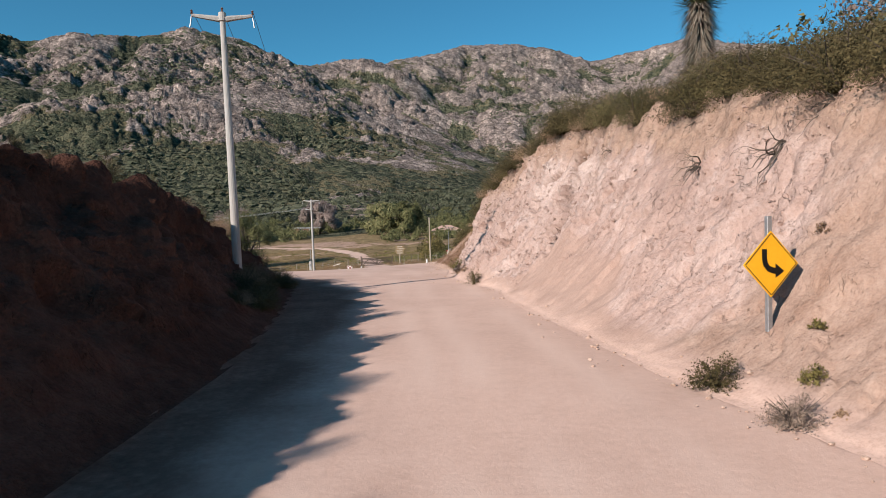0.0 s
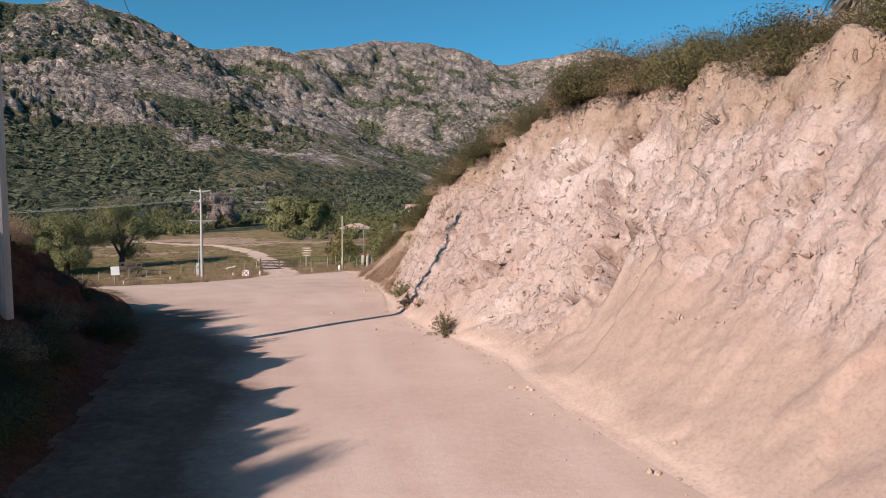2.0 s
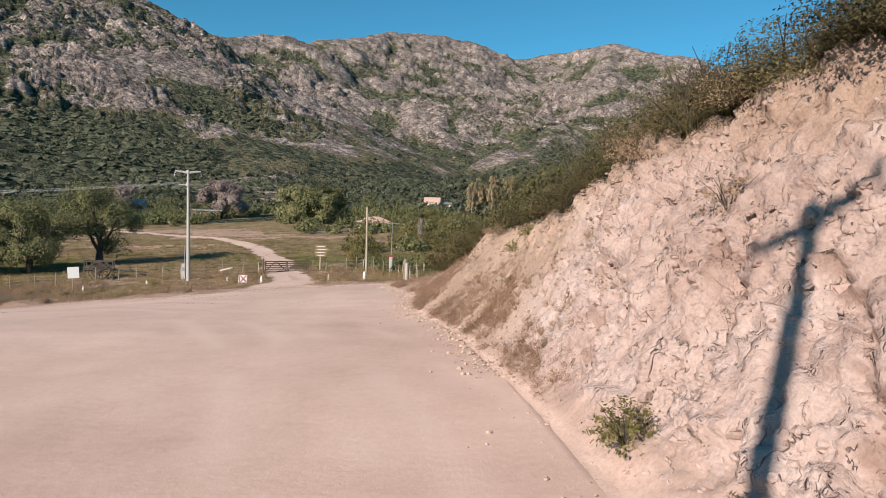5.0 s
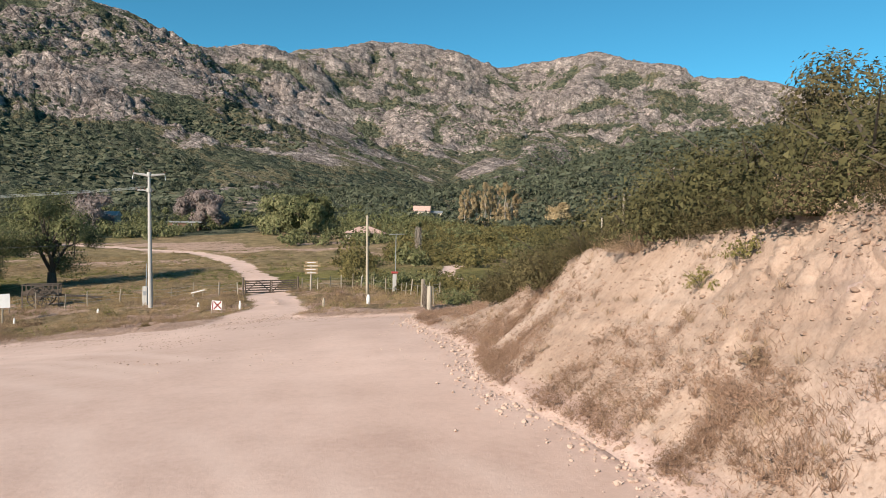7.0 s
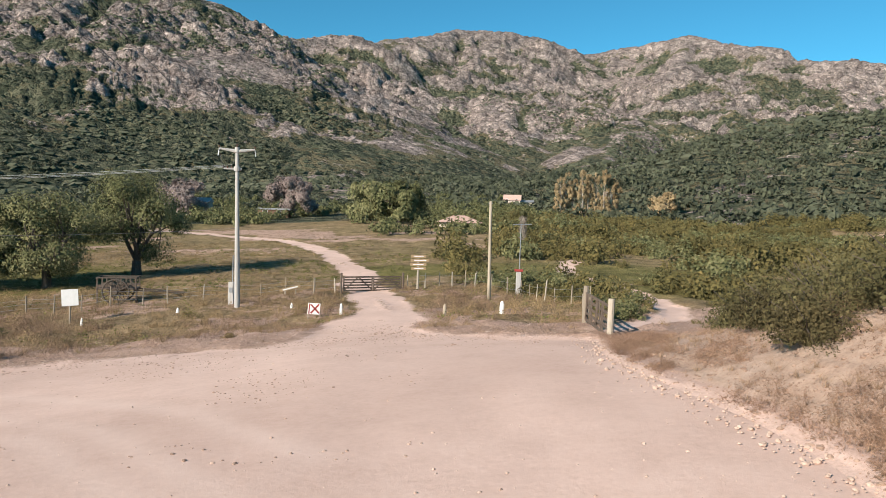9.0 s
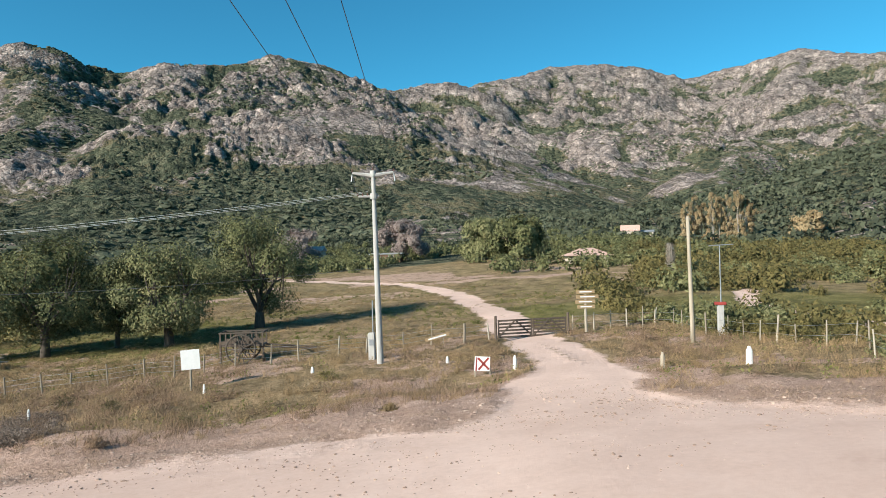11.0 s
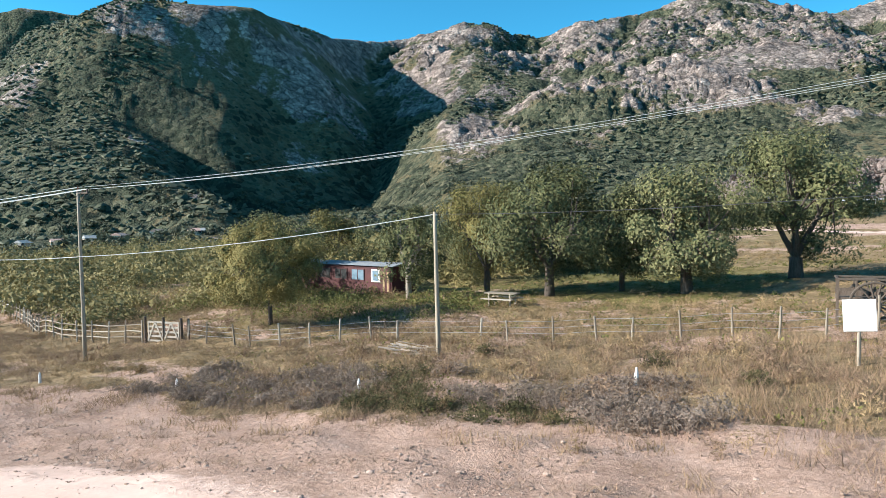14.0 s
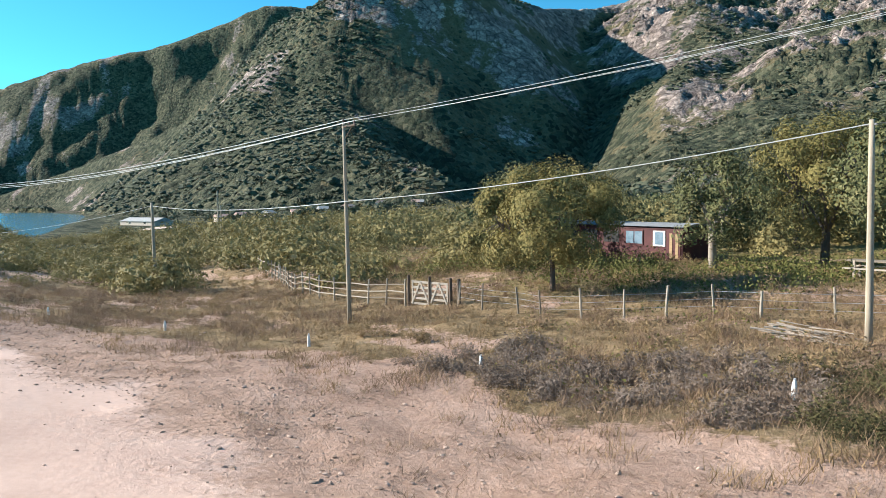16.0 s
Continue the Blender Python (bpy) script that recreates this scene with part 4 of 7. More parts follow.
# deep clefts of the right bank as lines of (y, z) down its face, with width and depth
CLEFTS = (((29.2, 5.4), (28.5, 4.4), (28.0, 3.8), (27.5, 3.1), (26.8, 2.65), (26.1, 2.2), 0.34, 0.6), ((27.5, 3.1), (26.25, 1.95), 0.16, 0.3), ((27.8, 2.7), (27.5, 2.25), (26.9, 1.85), 0.24, 0.5),
          ((36.6, 3.5), (34.75, 1.8), (34.4, 0.9), 0.09, 0.18), ((30.4, 4.9), (30.9, 4.3), 0.08, 0.25), ((30.8, 3.9), (30.7, 3.0), 0.10, 0.25), ((29.85, 4.3), (29.95, 4.0), 0.13, 0.30),
          ((28.3, 5.8), (29.1, 5.5), 0.10, 0.25), ((31.3, 2.35), (31.0, 2.2), 0.14, 0.40), ((25.2, 4.2), (24.6, 2.6), 0.06, 0.12), ((22.8, 4.6), (22.0, 2.4), 0.07, 0.12), ((19.6, 4.4), (18.9, 2.2), 0.06, 0.12),
          ((33.1, 3.6), (32.0, 2.2), 0.07, 0.2), ((38.2, 3.3), (36.8, 1.7), 0.08, 0.2), ((32.6, 5.6), (31.5, 4.6), 0.07, 0.18), ((24.0, 5.2), (23.2, 3.6), 0.05, 0.12), ((41.0, 2.6), (39.6, 1.0), 0.07, 0.14))


def cleft_depth(y, z):
    """How deep the clefts cut in at a place on the face."""
    out = np.zeros(np.shape(y))
    wy = y + (fbm(y * 1.6, z * 1.6, 3, 301) - 0.5) * 0.5
    wz = z + (fbm(y * 1.6 + 9, z * 1.6, 3, 303) - 0.5) * 0.5
    for *line, width, depth in CLEFTS:
        for (ay, az), (by, bz) in zip(line, line[1:]):
            dy, dz = by - ay, bz - az
            t = np.clip(((wy - ay) * dy + (wz - az) * dz) / (dy * dy + dz * dz), 0, 1)
            d = np.hypot(wy - ay - t * dy, wz - az - t * dz)
            w = 1.15 * width * (0.6 + 0.9 * fbm(y * 2.3, z * 2.3, 2, 305))
            out = np.maximum(out, 1.0 * depth * step(w, w * 0.5, d))
    return out


def bank_face(side, y, s):
    """Places on a cut bank, displaced along its normal: ledges, seams, crumbling knobs; and how rocky it is there."""
    if side > 0:
        x = lerp(y, R_FOOT) + s * lerp(y, R_WIDE)
    else:
        x = lerp(y, L_FOOT) - s * lerp(y, L_WIDE)
    z = bank_z(x, y)
    e = 0.15
    nx = -(bank_z(x + e, y) - bank_z(x - e, y)) / (2 * e)
    ny = -(bank_z(x, y + e) - bank_z(x, y - e)) / (2 * e)
    ln = np.sqrt(nx * nx + ny * ny + 1)
    nx, ny, nz = nx / ln, ny / ln, 1 / ln
    body = step(0.02, 0.25, s) * step(1.12, 0.98, s)
    tall = np.clip((lerp(y, R_TOP) - floor_z(x, y)) / 5.0, 0.2, 1) if side > 0 else 0.8
    rocky = step(0.2, 0.5, s + (fbm(y * 0.35, s * 2, 3, 90) - 0.5) * 0.5) * ((0.6 + 0.4 * step(22, 27, y)) * (0.25 + 0.75 * step(13, 16, y)) if side > 0 else 1)
    if side > 0:
        rocky = np.maximum(rocky, 0.9 * step(25, 28, y) * step(45, 41, y) * step(0.0, 0.2, s)) * (0.10 + 0.90 * step(47, 41, y))
        rocky = np.maximum(rocky, 0.7 * step(42, 44, y) * step(52, 47, y) * step(0.6, 0.85, s))
    wa, wb = (fbm(y * 0.7, z * 0.7, 3, 89) - 0.5) * 1.8, (fbm(y * 0.7 + 5, z * 0.7, 3, 88) - 0.5) * 1.8
    wa, wb = wa + (fbm(y * 3.1, z * 3.1, 2, 86) - 0.5) * 0.35, wb + (fbm(y * 3.1 + 5, z * 3.1, 2, 87) - 0.5) * 0.35
    u, v = -0.5 * y + 0.86 * z + wa, 0.86 * y + 0.5 * z + wb
    d = (fbm(u * 0.4, v * 0.4, 4, 91) - 0.5) * 0.5
    d += (fbm(y * 1.3, z * 0.35, 4, 93) - 0.5) * 0.18 * step(0.15, 0.5, s) * (step(47, 40, y) if side > 0 else 1)
    d += (fbm(y * 1.1, s * 7, 4, 99) - 0.45) * 0.5 * step(0.78, 0.93, s) * step(1.1, 1.0, s) * (step(46, 40, y) if side > 0 else 0.4)
    for scale, tilt, depth, seed in ((0.8, 0.16, 0.10, 94), (2.3, 0.42, 0.08, 95), (5.2, 0.5, 0.04, 96)):
        edge, cell, ou, ov, r1, r2 = cells(u * 0.8 * scale, v * scale, seed)
        some = step(0.40, 0.60, fbm(u * 0.7, v * 0.7, 3, seed + 40))
        d += rocky * (0.35 + 0.65 * some) * ((cell - 0.5) * 0.34 + (ou * (r1 - 0.5) + ov * (r2 - 0.5)) * 2 * tilt) / scale - 0.5 * rocky * depth * step(0.10, 0.0, edge) * some
    # joints running down the face
    if side > 0:
        edge, cell, *_ = cells(y * 0.9 + wa * 0.5, z * 0.28 + wb * 0.3, 331)
        torn = step(0.42, 0.58, fbm(y * 0.8, z * 0.5, 3, 333)) * step(0.25, 0.5, s)
        d += step(44, 38, y) * ((cell - 0.5) * 0.16 - 0.06 * step(0.09, 0.02, edge) * torn)
    # ledges: each stands out at its lower edge and falls back upwards
    for pitch, depth, seed in ((2.3, 0.11, 321), (5.1, 0.055, 323)):
        w = (0.75 * z + 0.65 * y) * pitch + (fbm(y * 0.9, z * 0.9, 3, seed) - 0.5) * 5.0 + (fbm(y * 3.5, z * 3.5, 2, seed + 5) - 0.5) * 1.2
        d += rocky * depth * (1 - (w - np.floor(w))) * step(0.44, 0.56, fbm(y * 1.3 + 3, z * 1.3, 3, seed + 1))
    d += (fbm(y * 5, z * 5, 4, 97) - 0.5) * 0.075 * (0.5 + rocky)
    if side < 0:
        d += (fbm(y * 0.8, z * 0.8, 4, 96) - 0.5) * 1.1 * step(0.08, 0.4, s) + (fbm(y * 2.6, z * 2.6, 3, 95) - 0.5) * 0.35 * step(0.05, 0.25, s)
    # the face comes out of the ground by and by
    apron = -0.04 + 0.075 * step(-0.10, 0.05, s) + (fbm(y * 1.4, s * 12, 3, 92) - 0.5) * 0.06 * step(-0.04, 0.04, s) * step(0.16, 0.08, s)
    d = d * body * tall + apron
    if side > 0:
        d = d - cleft_depth(y, z) * body
    return x + nx * d, y + ny * d, z + nz * d, nx, ny, nz, rocky


def build_bank(name, side, y0, y1, mat, label):
    """A cut bank as a slope of its own."""
    ys = np.arange(y0, y1, 0.075 if side > 0 else 0.12)
    ss = np.linspace(-0.10, 1.12, 126 if side > 0 else 70)
    gs, gy = np.meshgrid(ss, ys)
    s, y = gs.ravel(), gy.ravel()
    px, py, pz, nx, ny, nz, rocky = bank_face(side, y, s)
    sink = 0.12 * step(-0.06, -0.10, s) + 0.7 * step(1.02, 1.12, s)
    faces = grid_faces(len(ss), len(ys))
    if side < 0:
        faces = faces[:, ::-1]
    me = mesh_of(name, np.stack([px - nx * sink, py - ny * sink, pz - nz * sink], 1), faces, mat, True)
    och = step(0.78, 0.95, s + (fbm(y * 0.5, s * 3, 3, 101) - 0.5) * 0.4) * 0.9
    sandy = np.zeros(len(y))
    if side > 0:
        och = np.maximum(och, 0.8 * step(15.6, 14.4, y + 2.5 * (s - 0.3) + (fbm(y, s * 6, 3, 7) - 0.5) * 1.5)) * (1 - 0.7 * step(42, 46, y))
        sandy = 0.85 * step(41, 47, y + (fbm(y * 0.6, s * 4, 3, 103) - 0.5) * 5)
    put_attribute(me, "ochre", och if side > 0 else och * 0)
    put_attribute(me, "sandy", sandy)
    # dust washed down over the foot, higher where the face is soft
    dust = step(0.10, 0.0, s - (0.10 + 0.24 * step(29, 25, y) * step(17, 21, y)) * (0.5 + fbm(y * 0.5, s * 5, 3, 107))) if side > 0 else np.zeros(len(y))
    put_attribute(me, "dust", dust)
    put_attribute(me, "lane", step(0.14, 0.0, s + (fbm(y * 0.9, s * 9, 3, 109) - 0.5) * 0.12) if side > 0 else np.zeros(len(y)))
    put_attribute(me, "cleft_earth_shade", np.clip(cleft_depth(py, pz) * 7, 0, 1) if side > 0 else np.zeros(len(y)))
    put_attribute(me, "rocky", (0.5 + 0.5 * np.clip(rocky, 0, 1)) * (1 - 0.75 * np.clip(sandy, 0, 1)) * (1 - 0.8 * dust) if side > 0 else np.full(len(y), 1.6))
    tagged(new(name, me), label, "embankment", kind="structure")


build_near_ground()
build_far_land()
build_surround()
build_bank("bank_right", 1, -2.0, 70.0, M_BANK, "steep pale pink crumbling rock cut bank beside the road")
build_bank("bank_left", -1, -4.0, 45.5, M_BANK_SHADED, "shaded reddish earth cut bank beside the road")

# the lake
m, n, l, b = material("lake_water", 0.12, 0.0, 0.5)
b.inputs["Base Color"].default_value = (0.04, 0.17, 0.24, 1)
wv = tex(n, l, 0.5, 4, 0.6, position(n))
bump(n, l, b, wv.outputs["Fac"], 0.7, 0.4)
lake = new("water", mesh_of("water", [(-1350, -900, -9), (-165, -900, -9), (-165, 95, -9), (-1350, 95, -9)], [(0, 1, 2, 3)], m))
tagged(lake, "calm blue lake with small ripples", "lake", kind="structure")

# ---- plants ----
def leaf_cards(centres, size, spread=0.35, seed=0, long=1.0, wide=0.45, single=True, out=None, loose=0.75):
    """Small leaf sprays, each an island of its own, turned outwards from their knot as leaves turn to the light."""
    r = np.random.default_rng(seed)
    n = len(centres)
    face = r.normal(size=(n, 3)) * loose if out is not None else r.normal(size=(n, 3))
    if out is not None:
        face = face + out
    face /= np.linalg.norm(face, axis=1)[:, None] + 1e-9
    d = np.cross(face, r.normal(size=(n, 3)))
    d /= np.linalg.norm(d, axis=1)[:, None] + 1e-9
    e = np.cross(face, d)
    s = size * (1 - spread + 2 * spread * r.random(n))[:, None]
    a, b = d * s * long, e * s * wide
    if single:
        v = np.stack([centres - a, centres + a * 0.8 - b * 0.7, centres + b * 1.2 + a * 0.2], 1).reshape(-1, 3)
        return v, np.arange(3 * n).reshape(-1, 3)
    v = np.stack([centres - a, centres + b - a * 0.1, centres + a, centres - b + a * 0.15], 1).reshape(-1, 3)
    return v, np.arange(4 * n).reshape(-1, 4)


def blades(feet, height, width, seed=0, lean=0.45):
    """Grass blades, one bent triangle pair each."""
    r = np.random.default_rng(seed)
    n = len(feet)
    ang = r.random(n) * 2 * np.pi
    h = height * (0.5 + 0.8 * r.random(n))
    side = np.stack([np.cos(ang), np.sin(ang), 0 * ang], 1) * width * (0.6 + 0.8 * r.random(n))[:, None]
    tip = np.stack([r.normal(size=n) * lean * h, r.normal(size=n) * lean * h, h], 1)
    v = np.stack([feet - side, feet + side, feet + tip], 1).reshape(-1, 3)
    return v, np.arange(3 * n).reshape(-1, 3)


def clump_points(n, seed, hollow=0.55, knots=9, squash=1.0):
    """Points of a bushy crown in the unit ball over z = 0: knots of leaves with gaps between."""
    r = np.random.default_rng(seed)
    k = r.normal(size=(knots, 3))
    k /= np.linalg.norm(k, axis=1)[:, None]
    k *= (hollow + (1 - hollow) * r.random((knots, 1)))
    k[:, 2] = np.abs(k[:, 2]) * 0.9 + 0.12
    size = 0.22 + 0.2 * r.random(knots)
    i = r.integers(0, knots, n)
    off = r.normal(size=(n, 3))
    off /= np.linalg.norm(off, axis=1)[:, None] * np.maximum(0.75, 1.1 * r.random((n, 1)))
    c = k[i] * np.array([0.8, 0.8, 0.72])
    p = c + off * size[i][:, None] * 0.62
    p[:, 2] = np.abs(p[:, 2]) * squash
    out = off / (np.linalg.norm(off, axis=1)[:, None] + 1e-9) + 0.8 * c / (np.linalg.norm(c, axis=1)[:, None] + 1e-9)
    return p, out / (np.linalg.norm(out, axis=1)[:, None] + 1e-9)


def join(list_of):
    vs, fs, base = [], [], 0
    for v, f in list_of:
        vs.append(v)
        fs.append(f + base)
        base += len(v)
    return np.concatenate(vs), np.concatenate(fs)


def scatter(protos, x, y, z, scale, squash=1.0, seed=0):
    r = np.random.default_rng(seed)
    out = []
    pick = r.integers(0, len(protos), len(x))
    ang = r.random(len(x)) * 2 * np.pi
    sq = squash * (0.8 + 0.4 * r.random(len(x)))
    for k, (v, f) in enumerate(protos):
        idx = np.nonzero(pick == k)[0]
        if not len(idx):
            continue
        c, s = np.cos(ang[idx])[:, None], np.sin(ang[idx])[:, None]
        sc = scale[idx][:, None]
        px = (v[None, :, 0] * c - v[None, :, 1] * s) * sc + x[idx][:, None]
        py = (v[None, :, 0] * s + v[None, :, 1] * c) * sc + y[idx][:, None]
        pz = v[None, :, 2] * sc * sq[idx][:, None] + z[idx][:, None]
        vv = np.stack([px, py, pz], 2).reshape(-1, 3)
        ff = (f[None] + (np.arange(len(idx)) * len(v))[:, None, None]).reshape(-1, f.shape[1])
        out.append((vv, ff))
    return join(out)


def stuff(name, vf, mat, label, category, smooth=False):
    ob = new(name, mesh_of(name, vf[0], vf[1], mat, smooth))
    return tagged(ob, label, category, kind="stuff")


def shrub_protos(n, leaf, count, seed, **kw):
    made = []
    for k in range(count):
        p, out = clump_points(n, seed + k, **kw)
        made.append(leaf_cards(p, leaf, seed=seed + 50 + k, wide=0.75, out=out, loose=0.4))
    return made


def thorn_spray(twigs, per, leaf, seed, squash=1.0, thick=0.007):
    """A thorny shrub of unit size: arching twigs with small narrow leaves along their outer part."""
    r = np.random.default_rng(seed)
    a = r.random(twigs) * 2 * np.pi
    up = r.uniform(-0.05, 1.0, twigs) ** 1.0
    lobe = 0.75 + 0.3 * vnoise(np.cos(a) * 1.7 + 5, np.sin(a) * 1.7 + up * 1.5, seed)
    rad = np.sqrt(np.maximum(1 - up ** 2, 0.02)) * lobe * r.uniform(0.65, 1.05, twigs)
    tip = np.stack([np.cos(a) * rad, np.sin(a) * rad, np.maximum(up, 0.03) * lobe * r.uniform(0.8, 1.1, twigs) * squash], 1)
    foot = np.stack([r.normal(size=twigs) * 0.09, r.normal(size=twigs) * 0.09, np.zeros(twigs)], 1)
    elbow = foot * 0.4 + tip * 0.6
    elbow[:, 2] = np.maximum(elbow[:, 2], tip[:, 2] * 0.75 + 0.12)
    side = np.cross(tip - foot, r.normal(size=(twigs, 3)))
    side /= np.linalg.norm(side, axis=1)[:, None] + 1e-9
    w = side * thick
    v1 = np.stack([foot - w, foot + w, elbow], 1).reshape(-1, 3)
    v2 = np.stack([elbow - w * 0.6, elbow + w * 0.6, tip], 1).reshape(-1, 3)
    v = np.concatenate([v1, v2])
    t = r.uniform(0.38, 1.03, (twigs, per, 1))
    p = (foot[:, None] * (1 - t) ** 2 + 2 * elbow[:, None] * t * (1 - t) + tip[:, None] * t ** 2) + r.normal(size=(twigs, per, 3)) * 0.035
    p = p.reshape(-1, 3)
    p[:, 2] = np.maximum(p[:, 2], 0.02)
    away = p - np.array([0, 0, 0.3])
    away /= np.linalg.norm(away, axis=1)[:, None] + 1e-9
    lv, lf = leaf_cards(p, leaf, seed=seed + 1, long=1.25, wide=0.5, out=away, loose=0.6)
    return join([(v, np.arange(len(v)).reshape(-1, 3)), (lv, lf)])


def clear_of_ways(x, y, margin=0.0):
    return (road_mask(x, y) < 0.02) & (track_mask(x, y) < 0.02)


def field(x, y):
    """The open paddock where no scrub grows."""
    right = lerp(y, ((90, -5), (100, -7), (110, -9), (125, -8), (150, -14), (165, -20)))
    left = lerp(y, ((80, -57), (95, -62), (110, -50), (130, -62), (150, -60)))
    return (x < right) & (x > left) & (y < 152)


def build_scrub():
    near = [join([thorn_spray(60, 9, 0.034, 100 + k), shrub_protos(620, 0.042, 1, 110 + k, knots=15)[0]]) for k in range(5)]
    wild = [join([thorn_spray(24, 5, 0.06, 150 + k, thick=0.01), shrub_protos(300, 0.07, 1, 160 + k, knots=13)[0]]) for k in range(5)]
    mid = [join([shrub_protos(330, 0.075, 1, 200 + k, knots=9 + k)[0], thorn_spray(14, 3, 0.05, 220 + k)]) for k in range(6)]
    wood = shrub_protos(240, 0.092, 6, 280, knots=12)
    far = shrub_protos(44, 0.21, 6, 300, knots=8)
    r = np.random.default_rng(11)

    def sow(n, x0, x1, y0, y1, keep):
        x, y = r.uniform(x0, x1, n), r.uniform(y0, y1, n)
        k = keep(x, y) & clear_of_ways(x, y)
        return x[k], y[k]

    def patchy(x, y, lo):
        return fbm(x * 0.07, y * 0.07, 3, 131) > lo

    # hilltop over the right bank
    f_of, w_of = (lambda y: lerp(y, R_FOOT)), (lambda y: lerp(y, R_WIDE))
    x, y = sow(480, 1.6, 18, 6, 76, lambda x, y: (x > f_of(y) + w_of(y) + 1.0) & (x > 1.6) & (y < 76))
    edge = x < f_of(y) + w_of(y) + 5.5
    scrub = join([scatter(near, x[edge], y[edge], land_z(x[edge], y[edge]) - 0.1, r.uniform(1.2, 2.2, edge.sum()), 0.9, 1), scatter(wild, x[~edge], y[~edge], land_z(x[~edge], y[~edge]) - 0.1, r.uniform(1.3, 2.6, (~edge).sum()), 0.9, 17)])
    stuff("hill_scrub", scrub, M_LEAF_THORN, "dense olive thorn scrub covering the hilltop", "scrub")
    # right of the track, behind the fence
    behind = lambda x, y: ~field(x, y) & (x > lerp(y, ((84, 1.5), (98, -5), (110, -8.5), (150, -15), (175, -22)))) & ~((np.hypot(x + 1, y - 160) < 8) | ((np.abs(x - lerp(y, ((136, -5.2), (172, -3.6)))) < 4.6) & (y > 136) & (y < 176)) | (np.hypot(x - 6, y - 104) < 4) | (np.hypot(x - 4.0, y - 138.0) < 2.6))
    x, y = sow(3000, -7, 84, 83, 206, lambda x, y: behind(x, y) & patchy(x, y, 0.31) & (np.abs(x - lerp(y, SIDE_TRACK)) > 2.2 * step(116, 108, y)))
    low = np.where(x < lerp(y, SIDE_TRACK), 0.42 + 0.5 * step(100, 118, y), 1.0)
    xe, ye = r.uniform(-5, 5, 420), r.uniform(76.5, 101, 420)
    k = (xe > lerp(ye, ((76, 0.2), (80, 0.8), (84, 1.6), (88, 0.2), (93, -1.0), (98, -3.4), (101, -4)))) & clear_of_ways(xe, ye) & (fbm(xe * 0.3, ye * 0.3, 2, 135) > 0.42)
    x, y, low = np.concatenate([x, xe[k]]), np.concatenate([y, ye[k]]), np.concatenate([low, np.full(k.sum(), 0.72)])
    size = (0.9 + 2.3 * r.random(len(x)) ** 1.8) * np.clip((y - 84) / 40 + 0.5, 0.5, 1) * low
    dark = fbm(x * 0.1 + 4, y * 0.1, 2, 137) + r.normal(size=len(x)) * 0.12 > 0.62
    for sel, nm, mat, label in ((~dark, "valley_scrub", M_LEAF_VALLEY, "olive green thorn scrub behind the wire fence"), (dark, "dark_valley_scrub", M_LEAF, "darker grey-green bushes among the thorn scrub")):
        stuff(nm, scatter(mid, x[sel], y[sel], land_z(x[sel], y[sel]) - 0.1, size[sel], 0.95, 2), mat, label, "scrub")
    fine = [join([shrub_protos(430, 0.053, 1, 240 + k, knots=11 + k)[0], thorn_spray(22, 5, 0.03, 260 + k)]) for k in range(6)]
    # left, between the field and the lake road
    x, y = sow(1750, -215, -54, 36, 140, lambda x, y: ~field(x, y) & (x > -215 + 2.0 * (70 - np.minimum(y, 70))) & (fbm(x * 0.12, y * 0.12, 3, 133) > 0.37) & (y > lerp(x, ((-150, 36), (-110, 46), (-90, 56.5), (-81, 64), (-77, 71), (-72, 76.5), (-66, 79.5), (-54, 92)))) & ~((x > -70) & (x < -53) & (y < 99)))
    big = r.random(len(x)) < 0.45
    xb, yb = x[big], y[big]
    stuff("lakeside_bushes", scatter(fine, xb, yb, land_z(xb, yb) - 0.1, (1.9 + 3.0 * r.random(len(xb)) ** 1.4) * (1 - 0.4 * step(-70, -78, xb) * step(76, 66, yb)), 0.95, 13), M_LEAF_LAKE, "tall yellow-green bushes sloping down to the lake", "scrub")
    x, y = x[~big], y[~big]
    stuff("lakeside_scrub", scatter(fine, x, y, land_z(x, y) - 0.1, 1.2 + 2.2 * r.random(len(x)) ** 1.6, 0.85, 3), M_LEAF_LAKE, "yellowish green bushes sloping down to the lake", "scrub")
    # wood behind the paddock
    x, y = sow(1400, -150, 20, 112, 330, lambda x, y: ~field(x, y) & (y > lerp(x, ((-150, 100), (-70, 112), (-52, 118), (-50, 152), (-14, 158), (20, 150)))) & (patchy(x, y, 0.34)) & ~((np.abs(x + 57) < 9) & (np.abs(y - 245) < 14)) & ~((x > -60) & (x < -22) & (y < 190) & (y > 150)))
    stuff("paddock_wood", scatter(wood, x, y, land_z(x, y) - 0.2, r.uniform(1.8, 3.8, len(x)), 1.0, 4), M_LEAF, "dark olive trees and bushes behind the paddock", "trees")
    # valley woods up to the foot of the mountains
    b, d = np.radians(r.uniform(-62, 95, 6000)), np.sqrt(r.uniform(170 ** 2, 520 ** 2, 6000))
    b[4200:], d[4200:] = np.radians(r.uniform(-48, 6, 1800)), np.sqrt(r.uniform(165 ** 2, 400 ** 2, 1800))
    x, y = HUB[0] - np.sin(b) * d, HUB[1] + np.cos(b) * d
    z = land_z(x, y)
    keep = (z > -8) & ((x < -150) | (x > 20) | (y > 260)) & (fbm(x * 0.02, y * 0.02, 3, 141) > 0.38) & (np.hypot(x - 20, y - 284) > 13)
    x, y, z = x[keep], y[keep], z[keep]
    stuff("valley_woods", scatter(far, x, y, z - 0.4, r.uniform(2.2, 4.8, len(x)), 0.95, 5), M_LEAF_FAR, "distant dark green woods on the valley floor", "trees")
